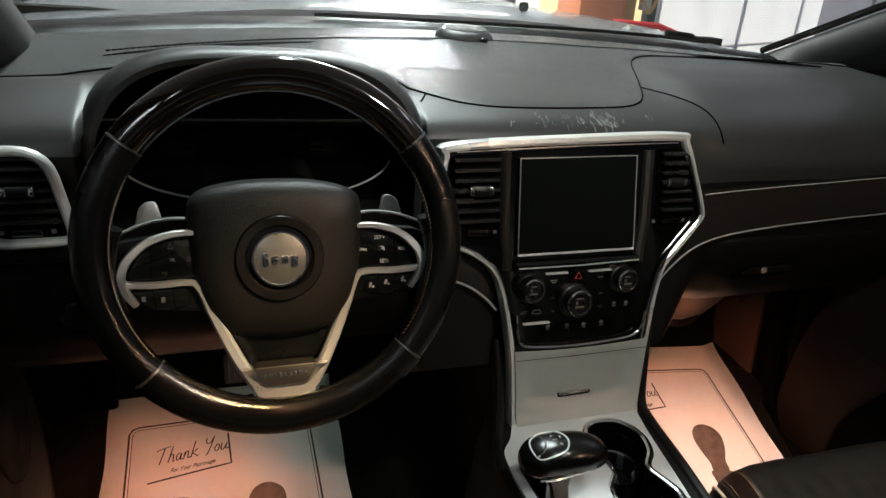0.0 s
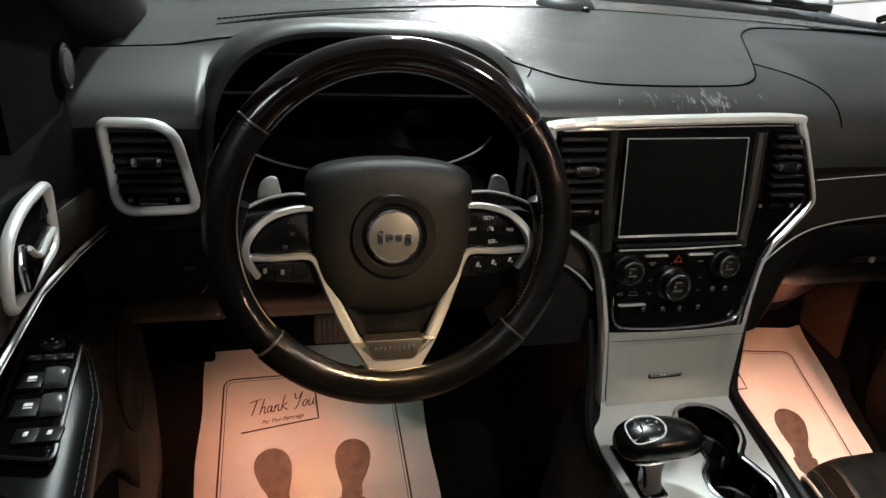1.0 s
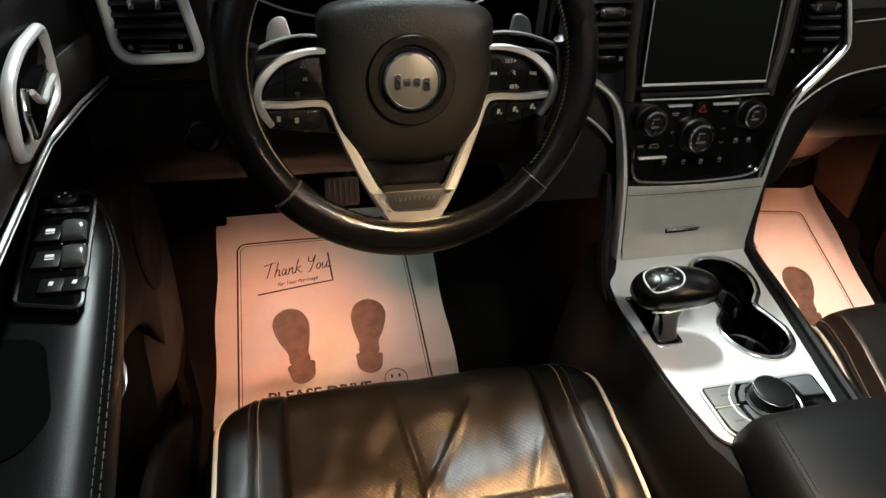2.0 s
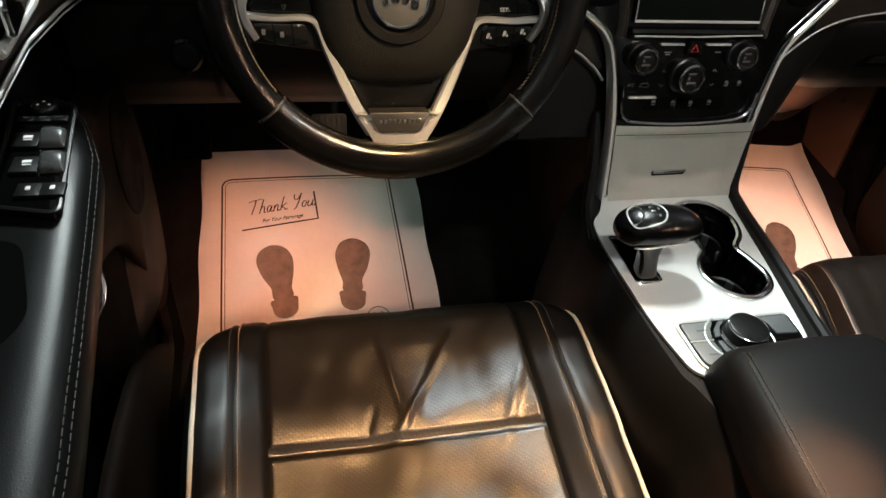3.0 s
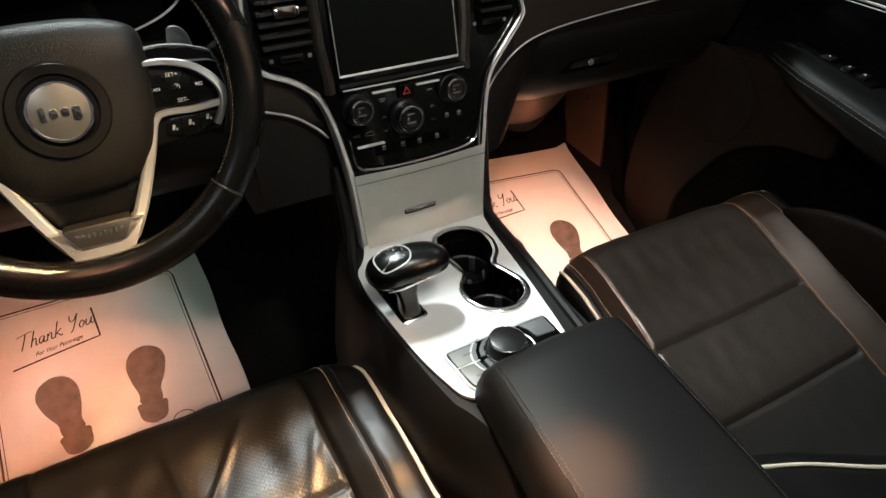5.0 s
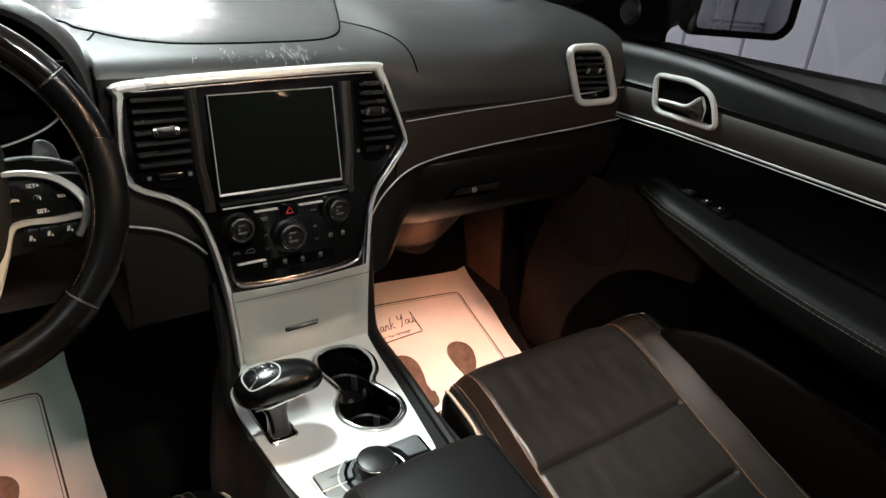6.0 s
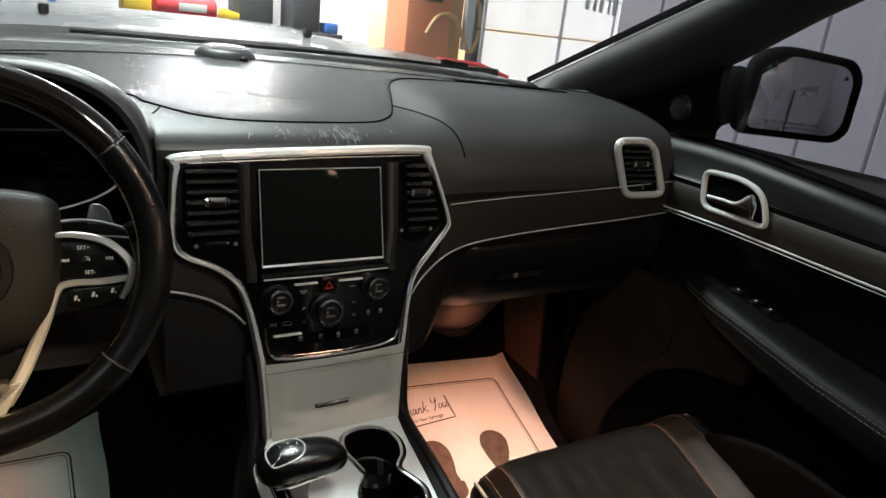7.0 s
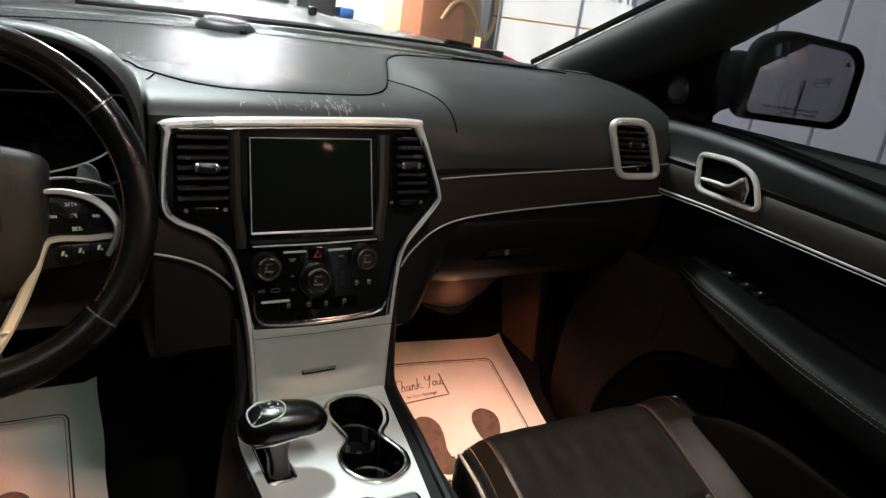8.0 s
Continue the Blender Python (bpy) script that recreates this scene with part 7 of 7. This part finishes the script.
part("lettering", bm, INKSOLID, mat1, "black handwritten-style lettering")
# printed shoe soles
for cx, cy, turn_deg, sx in ((-0.149, 0.300, 9, 1), (-0.009, 0.304, -5, -1)):
    for nm, pts in (("sole_print", [(-0.031, 0.045), (-0.022, 0.068), (0.0, 0.078), (0.022, 0.068), (0.032, 0.042), (0.028, 0.010), (0.019, -0.020), (0.017, -0.040), (-0.014, -0.040), (-0.016, -0.015), (-0.026, 0.012)]), ("heel_print", [(-0.018, -0.0405), (0.021, -0.0405), (0.0235, -0.055), (0.018, -0.073), (0.0, -0.081), (-0.017, -0.073), (-0.021, -0.055)])):
        R = Matrix.Rotation(radians(turn_deg), 2)
        O = [R @ Vector((sx * 1.07 * p.x, p.y)) + Vector((cx, cy)) for p in spline([(a, b, 0) for a, b in pts], 5, closed=True)]
        bm = B()
        prism(bm, O, fp, 0.0003, 0.0011)
        part(nm, bm, INK, mat1, "brown printed shoe sole")
# printed round face, a ring with two dots
bm = B()
sweep(bm, [fp(0.028 + 0.021 * math.cos(a), 0.205 + 0.021 * math.sin(a), 0.0015) for a in np.linspace(0, 2 * math.pi, 32, endpoint=False)], 0.0010, 0.0004, segs=4, closed=True)
part("ring_print", bm, INKSOLID, mat1)
for s in (-1, 1):
    bm = B()
    prism(bm, [(0.028 + s * 0.007 + 0.002 * math.cos(a), 0.212 + 0.0035 * math.sin(a)) for a in np.linspace(0, 2 * math.pi, 10, endpoint=False)], fp, 0.0005, 0.0018)
    part("dot_print", bm, INKSOLID, mat1)
mat2 = copy_thing(mat1, pose(0.950, -0.020, 0.0, 0, 0, 0) @ Matrix.Translation(POSES[mat1.name].translation) @ pose(0, 0, 0.004 - SL * 0.020, 0, 0, -7.5))

# ---- side mirror ----
mir = thing("side_mirror", pose(1.36, 0.05, 0.74), "black side mirror outside the passenger window", "side mirror")
MN = Matrix.Translation((1.432, 0.105, 0.844)) @ pose(0, 0, 0, 90, 0, 0) @ pose(0, 0, 0, 0, -32, 0) @ pose(0, 0, 0, 4, 0, 0) @ Matrix.Diagonal((0.93, 0.94, 0.86, 1))


def mp(u, v, w):
    return MN @ Vector((u, v, w))


MO = rounded([(-0.115, -0.083), (0.092, -0.083), (0.112, -0.060), (0.108, 0.050), (0.085, 0.078), (-0.055, 0.092), (-0.108, 0.066)], [0.02, 0.03, 0.02, 0.03, 0.03, 0.04, 0.03])
bm = B()
rings = []
for k, w in ((0.92, 0.012), (0.98, 0.016), (1.08, 0.012), (1.12, 0.0), (1.10, -0.04), (0.9, -0.09), (0.5, -0.115)):
    rings.append([mp(p.x * k, p.y * k, w) for p in MO])
V = loft(bm, rings, caps=False)
bm.faces.new(V[-1])
part("housing", bm, DEEP, mir, "black mirror housing", angle=60)
bm = B()
prism(bm, [p * 0.94 for p in MO], mp, 0.004, 0.010)
gl = part("glass", bm, MIRROR, mir, "mirror glass")
bm = B()
loft(bm, [[Vector((x, yc + dy * math.copysign(abs(math.cos(a)) ** 0.6, math.cos(a)), zc + dz * math.copysign(abs(math.sin(a)) ** 0.6, math.sin(a)))) for a in np.linspace(0, 2 * math.pi, 20, endpoint=False)] for x, yc, zc, dy, dz in ((1.200, 0.165, 0.805, 0.034, 0.062), (1.225, 0.165, 0.806, 0.038, 0.060), (1.260, 0.185, 0.812, 0.040, 0.060), (1.330, 0.225, 0.822, 0.040, 0.062), (1.400, 0.240, 0.830, 0.036, 0.060))])
part("arm", bm, DEEP, mir, "black mirror foot", angle=60)
for u, v, su in ((-0.02, -0.058, 0.09), (0.0, -0.068, 0.045)):
    part_txt = "OBJECTS IN MIRROR ARE CLOSER" if su > 0.06 else "THAN THEY APPEAR"
    part("lettering", lettering(part_txt, 0.0085, MN @ pose(u + 0.01, v, 0.0105), 0.0001), MATTE, gl)
bm = B()
prism(bm, [(0.075, 0.045), (0.087, 0.045), (0.081, 0.056)], mp, 0.0095, 0.0105)
part("warning_mark", bm, MATTE, gl)

# ---- bonnet, cowl, wiper ----
bm = B()
rows = []
for s in np.linspace(-1, 1, 25):
    x = MID + 0.86 * s
    yb = screen_base(MID + s * 0.78)
    dome = 0.016 * (1 - smooth(0.38, 0.52, abs(s)))
    rows.append([Vector((x, y, z - 0.05 * abs(s) ** 3 + dome * smooth(0.0, 0.15, k))) for k, y, z in ((0, yb + 0.13, 0.795), (0.05, yb + 0.135, 0.814), (0.2, yb + 0.25, 0.826), (0.5, yb + 0.55, 0.838), (0.8, yb + 0.95, 0.822), (0.95, yb + 1.13, 0.780), (1, yb + 1.18, 0.72))])
loft(bm, rows, closed=False)
bmesh.ops.solidify(bm, geom=bm.faces, thickness=0.004)
bonnet = thing("car_bonnet", pose(MID, 1.2, 0.8), "silver-grey painted bonnet seen through the windscreen", "car bonnet")
part("panel", bm, CARPAINT, bonnet, angle=50)
for x in (0.11, 0.70):
    bm = B()
    box(bm, (x, 1.02, 0.846), (0.022, 0.02, 0.022), 0.006)
    part("washer_nozzle", bm, MATTE, bonnet, "small black washer nozzle")
cowl = thing("windscreen_cowl", pose(MID, 0.9, 0.8), "black plastic cowl and wiper below the windscreen", "cowl")
bm = B()
loft(bm, [[Vector((x, screen_base(x) + dy, z - 0.02 * ((x - MID) / 0.78) ** 2)) for dy, z in ((-0.02, 0.786), (0.000, 0.800), (0.03, 0.806), (0.09, 0.808), (0.14, 0.806), (0.14, 0.74), (-0.02, 0.75))] for x in np.linspace(-0.40, 1.21, 30)])
part("cowl_panel", bm, MATTE, cowl, angle=50)
bm = B()
sweep(bm, [Vector((x, screen_base(x) + 0.05, 0.815 - 0.012 * math.sin(6 * (x - 0.2)) * 0.3 - 0.02 * ((x - MID) / 0.78) ** 2)) for x in np.linspace(0.15, 1.05, 20)], 0.006, 0.004, segs=6)
part("wiper_blade", bm, DEEP, cowl)
bm = B()
box(bm, (1.02, 0.80, 0.812), (0.07, 0.03, 0.016), 0.006, pose(0, 0, 0, 0, 4, -12))
part("wiper_pivot", bm, DEEP, cowl)

# ---- garage ----
GZ = -0.50
bm = B()
box(bm, (2.0, 2.0, GZ - 0.05), (24, 24, 0.10))
solo("ground", bm, CONCRETE, "bare concrete garage floor under the car", "floor", "structure")
bm = B()
box(bm, (1.0, 0.45, 3.05), (14, 12.9, 0.1))
solo("roof", bm, WALLPAINT, "white garage ceiling", "ceiling", "structure")
bm = B()
box(bm, (-0.8, 6.85, 1.25), (7.2, 0.12, 3.5))
solo("wall_north", bm, WALLPAINT, "white painted garage wall", "wall", "structure")
bm = B()
box(bm, (3.15, 6.85, 2.6), (0.7, 0.12, 0.8))
solo("wall_lintel", bm, WALLPAINT, "white wall over the bright opening", "wall", "structure")
bm = B()
box(bm, (-5.2, 2, 1.25), (0.12, 14, 3.5))
solo("wall_west", bm, WALLPAINT, "white painted garage wall", "wall", "structure")
bm = B()
box(bm, (0.5, -6, 1.25), (12, 0.12, 3.5))
solo("wall_south", bm, LILAC, "lilac-white painted metal rear wall", "wall", "structure")
east = thing("wall_east", pose(4.0, 0, GZ), "lilac-white ribbed metal side wall", "wall", kind="structure")
for k in range(22):
    y0 = -5.9 + 0.42 * k
    bm = B()
    loft(bm, [[Vector((4.0 + dx, y0 + dy, z)) for dx, dy in ((0.06, 0.0), (0.012, 0.002), (0.0, 0.014), (0.0, 0.406), (0.012, 0.418), (0.06, 0.42))] for z in (GZ, 3.0)])
    part("wall_panel", bm, LILAC, east)
# sectional door, turned away from the wall
A = Vector((4.62, 6.2, 0))
ED = Vector((0.866, 0.5, 0))
EN = Vector((0.5, -0.866, 0))
gd = thing("garage_door", Matrix.Translation(A), "white translucent sectional garage door, lit from outside", "garage door")
for i in range(3):
    for j in range(4):
        bm = B()
        p0 = A + ED * (0.05 + 2.6 * i)
        loft(bm, [[p + EN * w for p in (p0 + Vector((0, 0, GZ + 0.7 * j + 0.02)), p0 + ED * 2.54 + Vector((0, 0, GZ + 0.7 * j + 0.02)), p0 + ED * 2.54 + Vector((0, 0, GZ + 0.7 * j + 0.68)), p0 + Vector((0, 0, GZ + 0.7 * j + 0.68)))] for w in (0.0, 0.01)])
        part("panel", bm, DOORPANEL, gd)
for i in range(4):
    bm = B()
    p0 = A + ED * (0.02 + 2.6 * i) + EN * 0.01
    box(bm, p0 + Vector((0, 0, 0.9)), (0.06, 0.06, 2.8), 0.005, pose(0, 0, 0, 0, 0, 30))
    part("stile", bm, DOORRAIL, gd, "grey metal stile")
for j in range(5):
    bm = B()
    p0 = A + ED * 3.9 + EN * 0.012 + Vector((0, 0, GZ + 0.7 * j))
    box(bm, p0, (7.8, 0.04, 0.025), 0.004, pose(0, 0, 0, 0, 0, 30))
    part("rail", bm, DOORRAIL, gd, "grey metal rail")
for k, (o, w) in enumerate(((0.3, 0.20), (0.6, 0.16), (0.86, 0.22), (1.2, 0.14), (1.45, 0.24))):
    bm = B()
    box(bm, A + ED * (3.2 + 1.3 * o) + EN * 0.03 + Vector((0, 0, 1.50)), (w, 0.004, 0.26), 0.001, pose(0, 0, 0, 0, 0, 30))
    part("sign_bar", bm, DOORRAIL, gd, "grey bar of unreadable lettering")
bm = B()
box(bm, (4.57, 6.25, 1.2), (0.10, 0.14, 3.4), 0.01)
solo("door_frame", bm, DARKGREY, "dark metal door frame post", "door frame", "structure")
bm = B()
box(bm, (4.10, 6.45, 1.2), (0.80, 0.06, 3.4), 0.005)
solo("plywood_board", bm, CARDBOARD, "bare plywood board against the wall", "board")
bm = B()
box(bm, (3.16, 6.86, 1.0), (0.70, 0.02, 2.4))
solo("window_4", bm, DOORPANEL, "bright frosted panel lit from outside", "window", "structure")
bm = B()
box(bm, (3.97, 1.14, 1.0), (0.06, 0.10, 0.14), 0.01)
solo("red_box", bm, RED, "small red box on the metal wall", "box")
# orange machine with a hose
om = thing("orange_machine", pose(3.72, 5.7, GZ), "orange shop machine with a tan hose", "machine")
bm = B()
box(bm, (3.55, 5.75, 0.45), (0.52, 0.5, 1.9), 0.04)
part("body", bm, ORANGE, om)
bm = B()
sweep(bm, spline([(3.50, 5.46, 0.80), (3.62, 5.44, 0.98), (3.80, 5.44, 0.98), (3.92, 5.44, 0.80), (4.02, 5.44, 0.66), (4.12, 5.46, 0.85), (4.08, 5.46, 1.15), (3.9, 5.46, 1.2)], 8), 0.022, segs=8)
part("hose", bm, HOSE, om, "tan rubber hose")
bm = B()
box(bm, (3.98, 5.46, 0.95), (0.10, 0.08, 0.55), 0.01)
part("gauge_post", bm, SILVER, om)
bm = B()
box(bm, (3.55, 5.47, 1.15), (0.22, 0.04, 0.08), 0.01)
part("label_plate", bm, DARKGREY, om)
bm = B()
sweep(bm, [Vector((3.5, 5.2, 0.57)), Vector((3.9, 5.05, 0.56)), Vector((4.2, 4.95, 0.46))], 0.03, 0.03, segs=8)
part("red_arm", bm, RED, om, "red painted arm")
# bench with bags and boxes
bench = thing("workbench", pose(1.2, 6.3, GZ), "grey workbench along the wall", "workbench")
bm = B()
box(bm, (0.6, 6.3, 0.66), (4.4, 0.8, 0.06), 0.01)
part("top", bm, DARKGREY, bench)
for x in (-1.5, 2.7):
    for y in (5.98, 6.62):
        bm = B()
        box(bm, (x, y, 0.07), (0.07, 0.07, 1.14), 0.005)
        part("leg", bm, DARKGREY, bench)
bm = B()
box(bm, (0.92, 6.15, 0.79), (0.24, 0.3, 0.20), 0.03)
solo("yellow_box", bm, YELLOW, "yellow plastic box on the workbench", "box")
bag = thing("red_bag", pose(1.33, 6.1, 0.69), "red tool bag with white stripe on the workbench", "bag")
bm = B()
loft(bm, [[Vector((x, 6.1 + r * math.cos(a), 0.80 + r * math.sin(a))) for a in np.linspace(0, 2 * math.pi, 20, endpoint=False)] for x, r in ((1.06, 0.07), (1.08, 0.10), (1.2, 0.11), (1.5, 0.11), (1.58, 0.10), (1.6, 0.07))])
part("body", bm, RED, bag)
bm = B()
box(bm, (1.38, 5.987, 0.80), (0.24, 0.008, 0.07), 0.002)
part("stripe", bm, MARK, bag)
bm = B()
box(bm, (1.72, 6.1, 0.76), (0.16, 0.2, 0.10), 0.02, pose(0, 0, 0, 0, 15, 0))
solo("yellow_case", bm, YELLOW, "small yellow case on the workbench", "case")
bm = B()
box(bm, (1.98, 6.3, 1.0), (0.34, 0.4, 0.64), 0.02)
solo("dark_cabinet", bm, DARKGREY, "dark grey tool cabinet on the workbench", "cabinet")
bm = B()
box(bm, (2.45, 6.2, 0.98), (0.30, 0.4, 0.62), 0.04)
solo("grey_case", bm, DARKGREY, "dark grey case on the workbench", "case")
bm = B()
box(bm, (2.72, 6.1, 0.74), (0.14, 0.2, 0.10), 0.02)
solo("blue_bin", bm, BLUE, "small blue plastic bin on the workbench", "bin")
bm = B()
box(bm, (0.12, 6.3, 0.95), (0.36, 0.3, 0.06), 0.01)
box(bm, (-0.04, 6.3, 0.80), (0.05, 0.3, 0.24), 0.01)
box(bm, (0.28, 6.3, 0.80), (0.05, 0.3, 0.24), 0.01)
solo("blue_stand", bm, BLUE, "blue metal stand on the workbench", "stand")
